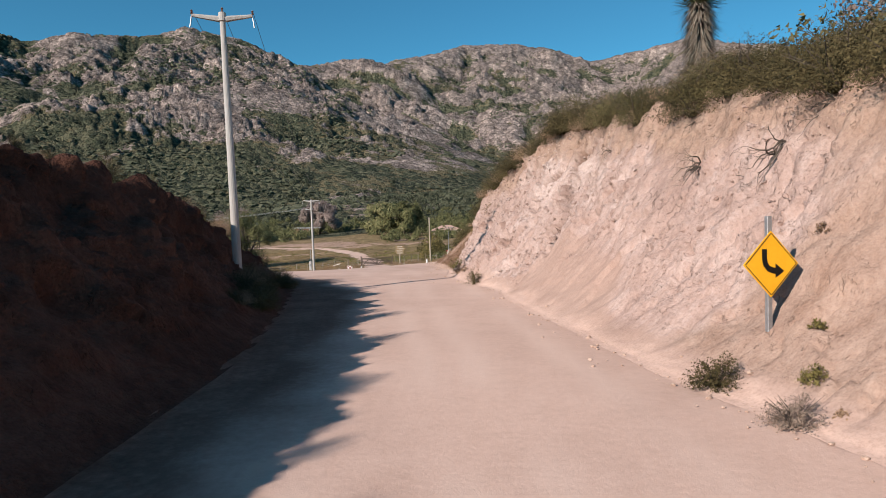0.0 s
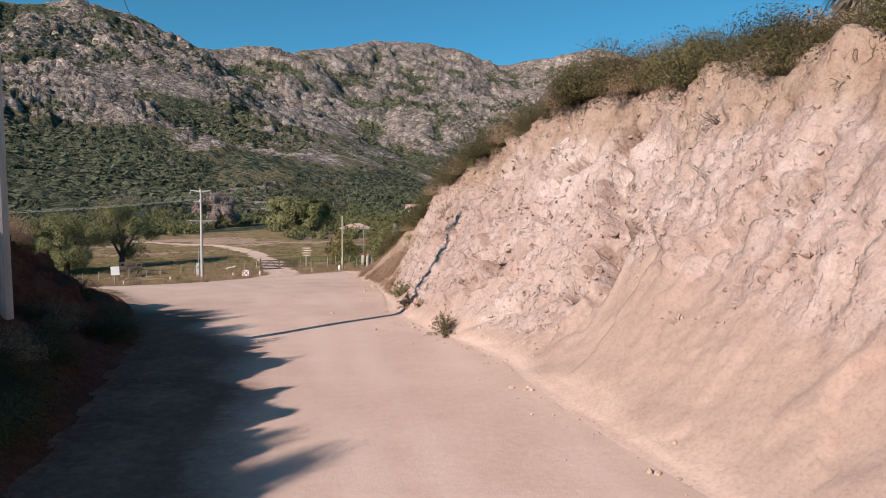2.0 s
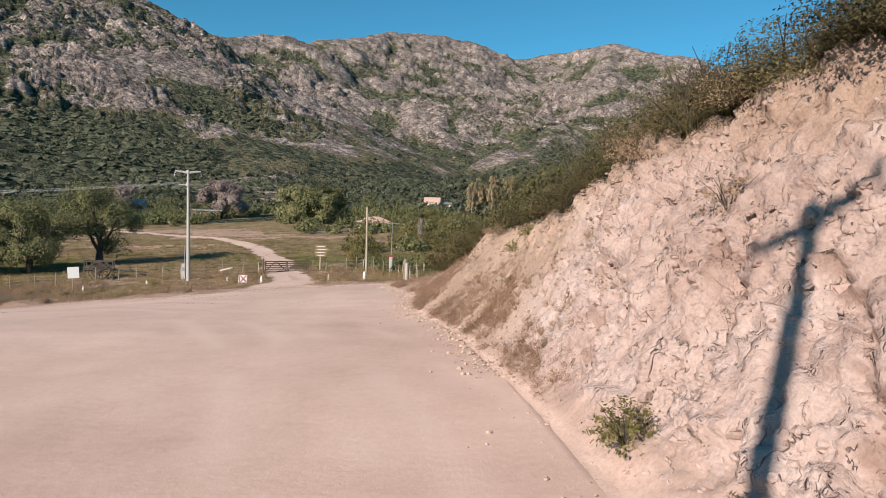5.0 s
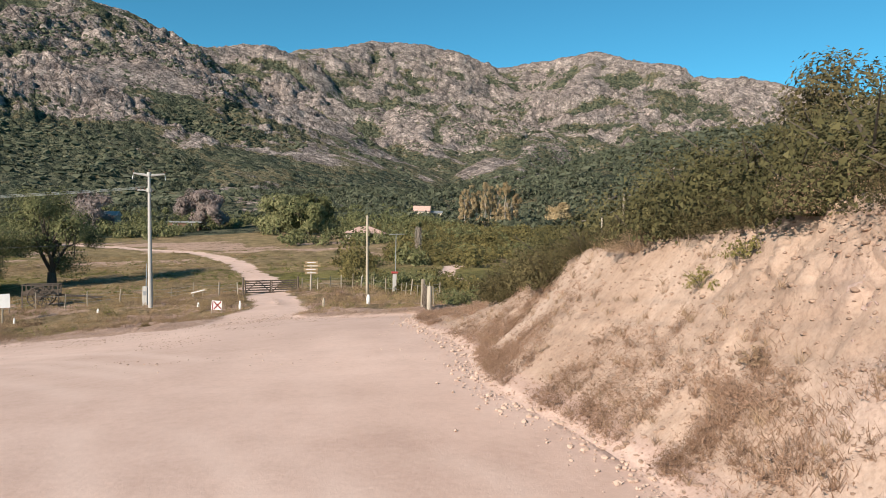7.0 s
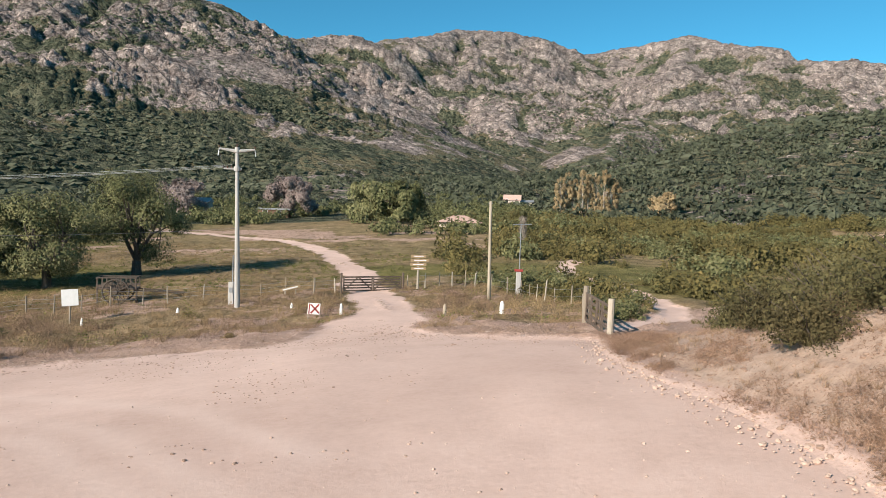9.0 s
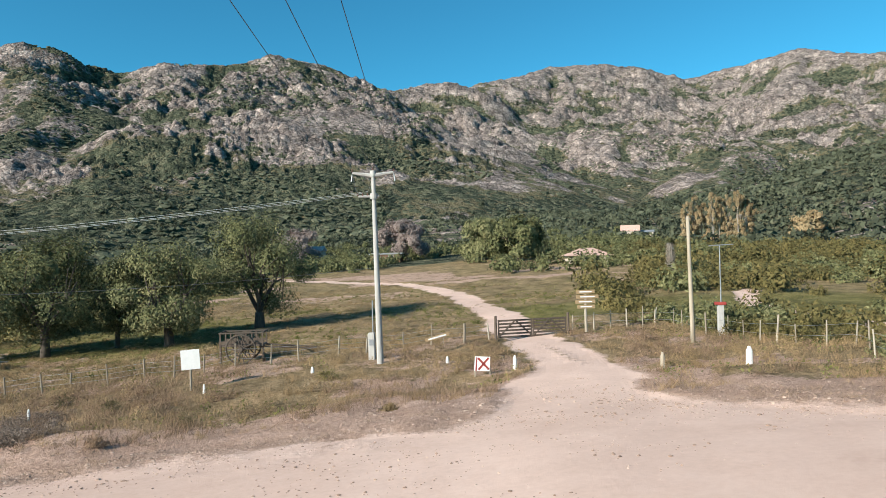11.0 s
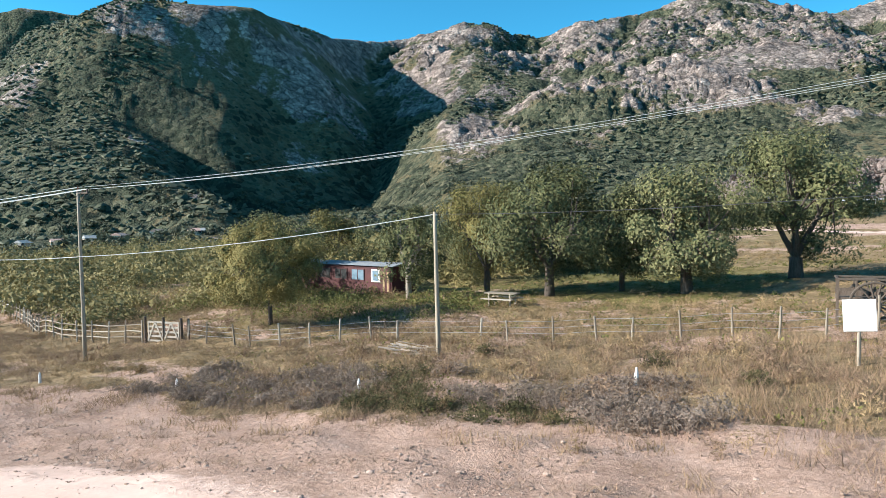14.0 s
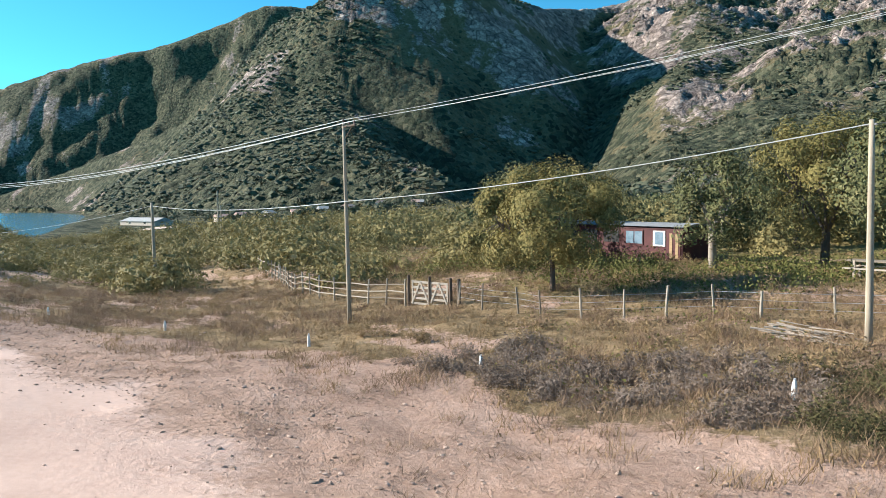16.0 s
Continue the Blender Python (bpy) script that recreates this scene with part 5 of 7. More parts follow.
    # bushes on the mountain flanks
    b, d = np.radians(r.uniform(-42, 94, 70000)), np.sqrt(r.uniform(330 ** 2, 1150 ** 2, 70000))
    x, y = HUB[0] - np.sin(b) * d, HUB[1] + np.cos(b) * d
    z = land_z(x, y)
    up = np.degrees(np.arctan2(z, d)) - 9.0 * step(62, 67, np.degrees(b))
    lush = fbm(x * 0.013, y * 0.013, 4, 151) + 0.35 * (fbm(x * 0.04, y * 0.04, 2, 153) - 0.5) + 0.07 * step(60, 67, np.degrees(b))
    keep = (z > -6) & (lush > 0.47 + 0.011 * np.clip(up, 0, 12))
    x, y, z = x[keep], y[keep], z[keep]
    tiny = []
    for k in range(4):
        rr = np.random.default_rng(400 + k)
        v = np.array([(1, 0, 0), (-1, 0, 0), (0, 1, 0), (0, -1, 0), (0.2, 0.1, 1), (-0.1, 0.2, -1), (0.6, 0.6, 0.7), (-0.7, -0.5, 0.6)], float) * (0.75 + 0.5 * rr.random((8, 1)))
        fc = np.array([(0, 2, 6), (2, 4, 6), (4, 0, 6), (1, 3, 7), (3, 4, 7), (4, 1, 7), (2, 1, 4), (3, 0, 4), (2, 0, 5), (1, 2, 5), (3, 1, 5), (0, 3, 5)])
        v[:, 2] = v[:, 2] * 0.7 + 0.3
        tiny.append((v, fc))
    stuff("mountain_scrub", scatter(tiny, x, y, z - 0.3, 1.1 + 2.0 * r.random(len(x)) ** 1.6, 0.8, 6), M_LEAF_FAR, "dark scrub dotted over the mountain flanks", "scrub")


def build_grass():
    r = np.random.default_rng(21)

    def tufts(n, x0, x1, y0, y1, keep, each, rad):
        x, y = r.uniform(x0, x1, n), r.uniform(y0, y1, n)
        k = keep(x, y) & (road_mask(x, y) < 0.25) & (track_mask(x, y) < 0.25)
        x, y = np.repeat(x[k], each), np.repeat(y[k], each)
        x, y = x + r.normal(size=len(x)) * rad, y + r.normal(size=len(x)) * rad
        return np.stack([x, y, land_z(x, y) - 0.02], 1)

    edge = lambda x: lerp(x, ((-92, 47), (-70, 56.5), (-60, 62.5), (-47, 69), (-35, 71.4), (-22, 72.6), (-12, 77), (-4, 74), (6, 73)))
    verge = lambda x, y: (y > edge(x) + 0.4) & (fbm(x * 0.3, y * 0.3, 3, 161) + 0.02 * (y - edge(x)) > 0.46) & (y < 99)
    stuff("verge_grass", blades(tufts(6000, -80, 4, 58, 99, verge, 22, 0.15), 0.27, 0.007, 1), M_DRY, "dry straw-coloured grass along the verge", "grass")
    bare = lambda x, y: (y > edge(x) - 3) & (y < edge(x) + 4.5) & (fbm(x * 0.5, y * 0.5, 3, 163) > 0.47)
    stuff("shoulder_tufts", blades(tufts(6500, -64, 0, 60, 84, bare, 18, 0.11), 0.16, 0.006, 12, 1.1), M_DRY_DARK, "small brown dry tufts on the bare road shoulder", "grass")
    weeds = lambda x, y: (y > edge(x) + 1.5) & (fbm(x * 0.22, y * 0.22, 3, 171) > 0.50) & (y < 92)
    p = tufts(4600, -84, 3, 56, 92, weeds, 44, 0.24)
    stuff("verge_weeds", blades(p, 0.36, 0.007, 3, 0.6), M_DRY_DARK, "brownish leafless weeds on the verge", "weeds")
    green = lambda x, y: (y > edge(x) + 3) & (fbm(x * 0.17 + 9, y * 0.17, 3, 181) > 0.52) & (y < 140)
    p = tufts(1500, -66, 3, 74, 140, green, 24, 0.3)
    p[:, 2] += np.abs(r.normal(size=len(p))) * 0.14
    stuff("field_weeds", leaf_cards(p, 0.06, seed=4, wide=0.6), M_WEED, "low green weeds in the dry field", "weeds")
    lush = lambda x, y: (fbm(x * 0.2, y * 0.2, 3, 191) > 0.3) & (y > 84 + 0.25 * (x + 62)) & (y < 95.6)
    p = tufts(620, -70, -46, 83, 96.5, lush, 50, 0.4)
    p[:, 2] += np.abs(r.normal(size=len(p))) * 0.42
    stuff("tall_weeds", leaf_cards(p, 0.075, seed=5, wide=0.6), M_WEED, "tall green weeds in front of the old railway carriage", "weeds")
    toe = lambda x, y: (np.abs(x - lerp(y, R_FOOT) - 0.75) < 0.45 + 0.05 * np.clip(y - 44, 0, 12)) & (fbm(x * 0.9, y * 0.5, 3, 165) > 0.40 + 0.015 * np.clip(53 - y, 0, 20))
    stuff("bank_grass", blades(tufts(7000, -4, 5, 40, 71, toe, 34, 0.13), 0.12, 0.005, 6, 0.8), M_STRAW, "dry brown grass at the foot of the bank", "grass")
    top = lambda x, y: (x > lerp(y, R_FOOT) + 0.98 * lerp(y, R_WIDE)) & (x < lerp(y, R_FOOT) + lerp(y, R_WIDE) + 2.2)
    # low bushy weeds between the road and the fence
    x, y = r.uniform(-92, 4, 6200), r.uniform(50, 97, 6200)
    away = y - edge(x)
    k = (away > 1.2) & clear_of_ways(x, y) & (fbm(x * 0.16, y * 0.16, 3, 195) + 0.016 * np.minimum(away, 8) + 0.05 * step(-44, -54, x) > 0.49) & (np.hypot(x + 26.8, y - 88.8) > 2.6)
    x, y, away = x[k], y[k], away[k]
    pick = fbm(x * 0.12, y * 0.12, 2, 197) + 0.01 * away + r.normal(size=len(x)) * 0.1
    for sel, nm, mat, label in ((pick < 0.55, "verge_brush", M_DRY_DARK, "low grey-brown dry brush along the verge"), (pick >= 0.55, "verge_herbs", M_HERB, "low olive bushy weeds along the verge")):
        protos = [thorn_spray(38, 2, 0.06, 600 + j, 1.1, 0.010) for j in range(5)]
        stuff(nm, scatter(protos, x[sel], y[sel], land_z(x[sel], y[sel]) - 0.04, (0.24 + 0.42 * r.random(sel.sum()) ** 2) * (0.7 + 0.6 * step(2, 8, away[sel])), 0.9, 18), mat, label, "weeds")
    # denser thickets of brush in the verge below the fence
    x, y = r.uniform(-48, -22, 1500), r.uniform(72, 82, 1500)
    away = y - edge(x)
    k = (away > 2.6 + 1.6 * fbm(x * 0.25, y * 0.25, 2, 211)) & (away < 8.5) & clear_of_ways(x, y) & (fbm(x * 0.2, y * 0.2, 3, 213) + 0.10 * step(-46, -40, x) * step(-26, -31, x) > 0.52)
    x, y = x[k], y[k]
    brown = fbm(x * 0.15, y * 0.15, 2, 215) + 0.02 * (-34 - x) > 0.46
    protos = [thorn_spray(44, 5, 0.06, 680 + j, 1.0, 0.012) for j in range(4)]
    for sel, nm, mat, label in ((brown, "verge_thicket", M_BRUSH, "grey-brown twiggy thicket in the dry verge"), (~brown, "green_thicket", M_LEAF_THORN, "low olive-green thicket in the dry verge")):
        stuff(nm, scatter(protos, x[sel], y[sel], land_z(x[sel], y[sel]) - 0.04, 0.3 + 0.4 * r.random(sel.sum()) ** 1.5, 0.85, 22), mat, label, "weeds")
    # dry brush along the foot of the sandy bank
    y = np.concatenate([r.uniform(47, 70, 2900), r.uniform(40, 52, 520)])
    x = lerp(y, R_FOOT) + 0.15 + np.abs(r.normal(size=len(y))) * (0.62 + 0.05 * np.clip(y - 46, 0, 14))
    k = (fbm(x * 0.7, y * 0.5, 3, 165) > 0.40 + 0.01 * np.clip(53 - y, 0, 20)) & (y < 69.5)
    protos = [thorn_spray(30, 2, 0.05, 660 + j, 1.1, 0.011) for j in range(4)]
    stuff("bank_brush", scatter(protos, x[k], y[k], bank_z(x[k], y[k]) - 0.02, 0.12 + 0.30 * r.random(k.sum()) ** 1.5, 0.9, 20), M_STRAW, "low reddish-brown dry brush at the foot of the bank", "weeds")
    # tussocks over the paddock
    x, y = r.uniform(-64, 2, 15000), r.uniform(84, 156, 15000)
    k = field(x, y) & clear_of_ways(x, y) & (y > lerp(x, ((-60, 82), (-42, 85.5), (-25, 90), (-13, 95), (0, 99)))) & (fbm(x * 0.09, y * 0.13, 3, 198) + r.normal(size=len(x)) * 0.05 > 0.44)
    protos = [thorn_spray(12, 2, 0.16, 640 + j, 0.8, 0.02) for j in range(4)]
    lushness = fbm(x * 0.07 + 3, y * 0.11, 3, 199) + r.normal(size=len(x)) * 0.07
    g = k & (lushness > 0.52)
    stuff("paddock_herbs", scatter(protos, x[g], y[g], land_z(x[g], y[g]) - 0.04, 0.14 + 0.34 * r.random(g.sum()) ** 2, 0.8, 23), M_WEED, "low green herbs spread over the paddock", "weeds")
    k &= ~g
    stuff("paddock_tussocks", scatter(protos, x[k], y[k], land_z(x[k], y[k]) - 0.04, 0.14 + 0.36 * r.random(k.sum()) ** 2, 0.8, 19), M_HERB, "olive tussocks and low herbs over the paddock", "weeds")
    stuff("crest_grass", blades(tufts(3600, -2, 14, 5, 68, top, 26, 0.14), 0.4, 0.006, 7), M_DRY, "dry tall grass along the crest of the bank", "grass")
    lt = lambda x, y: (x < lerp(y, L_FOOT) - 4.6) & (x > lerp(y, L_FOOT) - 9)
    stuff("left_crest_grass", blades(tufts(1200, -22, -7, -4, 44, lt, 20, 0.15), 0.4, 0.007, 8), M_DRY, "dry grass along the crest of the shaded bank", "grass")


def make_bush(name, place, size, seed, leaf_mat, label, leaves=420, leaf=0.075, group="", squash=1.0, twigs=9, category="bush", knots=0):
    """A shrub: twisted stems and a foliage of many small leaf sprays."""
    r = random.Random(seed)
    b = thing(name, place, label, category, group)
    bm = bm_new()
    for k in range(twigs):
        a = r.uniform(0, 6.283)
        out, h = r.uniform(0.3, 0.8) * size, r.uniform(0.4, 0.85) * size * squash
        elbow = Vector((math.cos(a) * out * 0.45, math.sin(a) * out * 0.45, h * 0.6))
        rod(bm, (0, 0, -0.05), elbow, 0.018 * size, 0.012 * size, 4)
        rod(bm, elbow, (math.cos(a + 0.3) * out, math.sin(a + 0.3) * out, h), 0.012 * size, 0.004 * size, 3)
    part("stem", bm, M_BARK, b)
    v, f = thorn_spray(max(36, int(leaves / 8)), 14, 0.56 * leaf / size, seed, squash)
    if knots:
        v, f = join([(v, f), shrub_protos(leaves, 0.9 * leaf / size, 1, seed + 7, knots=knots, squash=squash)[0]])
    v = v * size
    o = new("foliage", mesh_of("foliage", v, f, leaf_mat, False))
    o.parent = b
    return b


def make_twigs(name, place, size, seed, label, turn=0.0, hang=True):
    """A dead root or twig cluster, bare and crooked."""
    r = random.Random(seed)
    b = thing(name, place, label, "roots")
    bm = bm_new()

    def grow(at, way, length, rad, depth):
        steps = 5
        for s in range(steps):
            way = (way + Vector((r.uniform(-0.3, 0.2), r.uniform(-0.9, 0.9), r.uniform(-0.85, 0.6)))).normalized()
            nxt = at + way * length / steps
            rod(bm, at, nxt, rad, rad * 0.8, 5)
            at, rad = nxt, rad * 0.8
            if depth and r.random() < 0.5:
                grow(at, (way + Vector((r.uniform(-0.3, 0.2), r.uniform(-1, 1), r.uniform(-0.9, 0.5)))).normalized(), length * 0.6, rad * 0.7, depth - 1)

    for k in range(6):
        grow(Vector((0.05, r.uniform(-0.15, 0.15) * size, r.uniform(-0.1, 0.1) * size)), Vector((-0.5, r.uniform(-1, 1), r.uniform(-0.9, 0.3) if hang else r.uniform(-0.3, 0.9))).normalized(), size * r.uniform(0.5, 1.0), 0.014 * size + 0.006, 2)
    part("root", bm, M_BARK, b)
    return b


def make_tree(place, height, width, seed, label, leaf_mat=None, leaves=4200, leaf=0.095, trunk_r=0.25, fork=0.22, bark=None, knots=34, low=0.1, group="", forks=4, name="tree"):
    """A field tree: forked trunk, limbs reaching into the crown, and knots of leaf sprays with gaps and an uneven outline."""
    r = random.Random(seed)
    q = np.random.default_rng(seed)
    t = thing(name, place, label, "tree", group)
    cen = []
    for k in range(knots):
        a, rad = r.uniform(0, 6.283), math.sqrt(r.random()) * 0.5 * width
        zc = height * r.uniform(low + 0.06, 0.93)
        env = math.sin(math.pi * min(1, max(0.05, (zc / height - low) / (1.02 - low))) ** 0.75)
        cen.append((math.cos(a) * rad * (0.35 + 0.75 * env), math.sin(a) * rad * (0.35 + 0.75 * env), zc))
    cen = np.array(cen)
    bm = bm_new()
    lean = Vector((r.uniform(-0.08, 0.08), r.uniform(-0.08, 0.08), 1))
    top = lean * height * fork
    rod(bm, (0, 0, -0.3), top, trunk_r * 1.25, trunk_r * 0.9, 9, 0.05, 3)
    part("trunk", bm, bark or M_BARK, t, smooth=True)
    picks = sorted(range(knots), key=lambda i: -cen[i][2])
    arms = []
    for k in range(forks):
        a = 6.283 * k / forks + r.uniform(-0.5, 0.5)
        end = Vector((math.cos(a) * width * 0.24, math.sin(a) * width * 0.24, height * r.uniform(0.5, 0.68)))
        bm = bm_new()
        rod(bm, top * 0.96, end, trunk_r * 0.5, trunk_r * 0.2, 7, 0.25, 4)
        arms.append((end, bm))
    for i in picks:
        c = Vector(cen[i])
        end, bm = min(arms, key=lambda e: (e[0] - c).length)
        rod(bm, top.lerp(end, r.uniform(0.45, 0.95)), c, trunk_r * 0.22, trunk_r * 0.05, 5, 0.2, 3)
    for end, bm in arms:
        part("limb", bm, bark or M_BARK, t)
    sizes = q.uniform(0.10, 0.19, knots) * width
    leaves, leaf = int(leaves * 3.5), leaf * 1.1
    i = q.integers(0, knots, leaves)
    off = q.normal(size=(leaves, 3))
    unit = off / np.linalg.norm(off, axis=1)[:, None]
    off = unit * (0.55 + 0.5 * q.random((leaves, 1)) ** 0.6)
    p = cen[i] + off * sizes[i][:, None] * np.array([1.0, 1.0, 0.85])
    p[:, 2] -= np.abs(q.normal(size=leaves)) * height * 0.03
    away = cen[i] - np.array([0, 0, height * 0.5])
    out = unit + 0.8 * away / (np.linalg.norm(away, axis=1)[:, None] + 1e-6)
    out /= np.linalg.norm(out, axis=1)[:, None] + 1e-6
    keep = p[:, 2] > 0.25
    v, f = leaf_cards(p[keep], leaf, seed=seed, long=1.15, wide=0.6, out=out[keep], loose=0.3)
    o = new("crown", mesh_of("crown", v, f, leaf_mat or M_LEAF, False))
    o.parent = t
    return t


def make_yucca(place, height, label, seed=1):
    """A shaggy-trunked palm-like plant: skirt of dead leaves and a head of stiff blades."""
    t = thing("yucca_palm", place, label, "palm")
    r = np.random.default_rng(seed)
    bm = bm_new()
    rod(bm, (0, 0, -0.3), (0.05, 0.05, height * 0.8), 0.2, 0.16, 9, 0.03, 4)
    part("trunk", bm, M_BARK, t)

    def spikes(n, z0, z1, length, droop, width, mat, nm):
        a, zz = r.random(n) * 2 * np.pi, r.uniform(z0, z1, n)
        d = np.stack([np.cos(a), np.sin(a), droop + 0.35 * r.normal(size=n)], 1)
        d /= np.linalg.norm(d, axis=1)[:, None]
        side = np.stack([-np.sin(a), np.cos(a), 0 * a], 1) * width
        foot = np.stack([np.cos(a) * 0.15, np.sin(a) * 0.15, zz], 1)
        ln = length * r.uniform(0.7, 1.1, n)[:, None]
        v = np.stack([foot - side, foot + side, foot + d * ln * 0.6 + side * 0.8, foot + d * ln], 1).reshape(-1, 3)
        o = new(nm, mesh_of(nm, v, np.arange(4 * n).reshape(-1, 4), mat, False))
        o.parent = t
        return o

    spikes(2300, height * 0.05, height * 0.82, 0.8, -1.1, 0.026, M_SKIRT, "dead_leaf_skirt")["label"] = "hanging grey dead leaves"
    spikes(420, height * 0.74, height * 0.86, 0.85, 0.35, 0.022, M_LEAF, "leaf_head")
    return t


def build_rubble():
    """Loose stones along the road edges and the foot of the bank."""
    r = np.random.default_rng(77)
    protos = []
    for k in range(5):
        bmx = bm_new()
        bmesh.ops.create_icosphere(bmx, subdivisions=1, radius=1.0)
        rr = np.random.default_rng(500 + k)
        v = np.array([q.co[:] for q in bmx.verts]) * (0.65 + 0.6 * rr.random((len(bmx.verts), 1))) * np.array([1, 0.8, 0.55])
        fc = np.array([[q.index for q in t.verts] for t in bmx.faces])
        bmx.free()
        protos.append((v, fc))
    y = np.concatenate([r.uniform(8, 70, 700), r.uniform(42, 71, 1500)])
    x = lerp(y, R_FOOT) + r.normal(size=len(y)) * 0.28 - r.exponential(0.25, len(y)) * (r.random(len(y)) < 0.4)
    stuff("bank_rubble", scatter(protos, x, y, bank_z(x, y) + 0.015, 0.010 + np.minimum(r.exponential(0.014, len(y)), 0.06), 1.0, 8), M_CLOD, "pale loose stones at the foot of the bank", "stones")
    y = r.uniform(41, 70, 5200)
    s = r.uniform(0.0, 1.0, len(y))
    px, py, pz, nx, ny, nz, rocky = bank_face(1, y, s)
    size = 0.012 + np.minimum(r.exponential(0.014, len(y)), 0.055) + 0.04 * step(0.75, 0.9, s) * step(50, 45, y) * r.random(len(y))
    stuff("slope_stones", scatter(protos, px, py, pz + 0.2 * size, size, 1.0, 28), M_STONE, "loose angular stones strewn over the sandy bank", "stones")
    # clods and pebbles on the bare shoulder across the junction
    x = r.uniform(-64, -2, 9500)
    y = lerp(x, ((-70, 56), (-60, 62), (-47, 69), (-35, 71.4), (-22, 72.6), (-12, 77), (-4, 74))) + r.normal(size=len(x)) * 1.9 - 1.0
    k = (fbm(x * 0.4, y * 0.4, 3, 167) > 0.42) & (y < 82)
    x, y = x[k], y[k]
    stuff("shoulder_clods", scatter(protos, x, y, land_z(x, y) + 0.004, 0.012 + np.minimum(r.exponential(0.013, len(x)), 0.055), 0.7, 33), M_STONE, "small brown clods and pebbles along the road shoulder", "stones")
    # broken rock standing proud of the cut face
    y = r.uniform(15, 47, 14000)
    s = r.uniform(0.05, 0.97, len(y))
    px, py, pz, nx, ny, nz, rocky = bank_face(1, y, s)
    lumps = fbm(y * 0.9, pz * 0.9, 3, 311)
    k = (rocky > 0.15) & (r.random(len(y)) < 0.25 + 0.75 * rocky) & (lumps > 0.46)
    size = 0.025 + np.minimum(r.exponential(0.032, len(y)), 0.2) * (0.4 + 0.6 * rocky)
    sharp = []
    for j in range(6):
        bmx = bm_new()
        bmesh.ops.create_cube(bmx, size=1.6)
        bmesh.ops.bevel(bmx, geom=bmx.edges[:], offset=0.35, segments=1, affect="EDGES")
        bmesh.ops.triangulate(bmx, faces=bmx.faces[:])
        bmx.verts.index_update()
        rr = np.random.default_rng(540 + j)
        v = np.array([q.co[:] for q in bmx.verts])
        v = v + rr.normal(size=v.shape) * 0.16
        tilt = Euler((rr.uniform(-0.7, 0.7), rr.uniform(-0.7, 0.7), rr.uniform(0, 6))).to_matrix()
        v = (v * np.array([1.0, 0.75, 0.5])) @ np.array(tilt)
        fc = np.array([[q.index for q in t.verts] for t in bmx.faces])
        bmx.free()
        sharp.append((v, fc))
    k[np.cumsum(k) > 4200] = False
    stuff("bank_blocks", scatter(sharp, (px - nx * size * 0.5)[k], (py - ny * size * 0.5)[k], (pz - nz * size * 0.5)[k], size[k], 1.0, 31), M_BANK, "angular blocks of pale pink rock standing out of the cut bank", "rocks")
    blocks = bpy.data.objects["bank_blocks"].data
    put_attribute(blocks, "rocky", np.full(len(blocks.vertices), 1.0))
    # pebbles on the junction
    x, y = r.uniform(-44, 1, 1500), r.uniform(56, 75, 1500)
    k = (road_mask(x, y) > 0.8) & (fbm(x * 0.2, y * 0.2, 3, 313) > 0.47)
    stuff("road_pebbles", scatter(protos, x[k], y[k], ground_z(x[k], y[k]) + 0.004, 0.008 + np.minimum(r.exponential(0.008, k.sum()), 0.03), 1.0, 32), M_CLOD, "small loose pebbles lying on the dusty junction", "stones")
    x, y = r.uniform(-30, -7, 4200), r.uniform(58, 74, 4200)
    k = (road_mask(x, y) > 0.5) & (fbm(x * 0.28, y * 0.28, 3, 315) + 0.02 * (y - 68) > 0.47)
    stuff("road_grit", scatter(protos, x[k], y[k], ground_z(x[k], y[k]) + 0.004, 0.01 + np.minimum(r.exponential(0.011, k.sum()), 0.04), 0.8, 34), M_STONE, "brown grit and clods strewn over the junction", "stones")
    y = r.uniform(41, 68, 240)
    s = r.uniform(0.05, 0.95, len(y))
    px, py, pz, nx, ny, nz, rocky = bank_face(1, y, s)
    feet = np.repeat(np.stack([px, py, pz], 1), 26, 0)
    feet = feet + r.normal(size=feet.shape) * np.array([0.035, 0.05, 0.02])
    stuff("slope_tufts", blades(feet, 0.17, 0.005, 29, 0.7), M_DRY_DARK, "small dry tufts scattered over the sandy bank", "grass")
    x = r.uniform(-62, 2, 2200)
    x[1600:] = r.uniform(-62, -9, 600)
    y = lerp(x, ((-70, 63), (-47, 69), (-35, 71.4), (-22, 72.6), (-12, 77), (-4, 74), (6, 73))) + r.normal(size=len(x)) * 1.7 - 0.9
    y[1600:] = lerp(x[1600:], FAR_EDGE) + r.normal(size=600) * 0.3 - 0.2
    stuff("verge_rubble", scatter(protos, x, y, ground_z(x, y) + 0.01, 0.012 + np.minimum(r.exponential(0.013, len(y)), 0.07), 0.7, 9), M_CLOD, "small stones and clods along the road edge", "stones")


build_scrub()
build_grass()
build_rubble()

# ---- trees of the paddock ----
def at_ground(x, y, dz=0.0):
    return (x, y, gz(x, y) + dz)


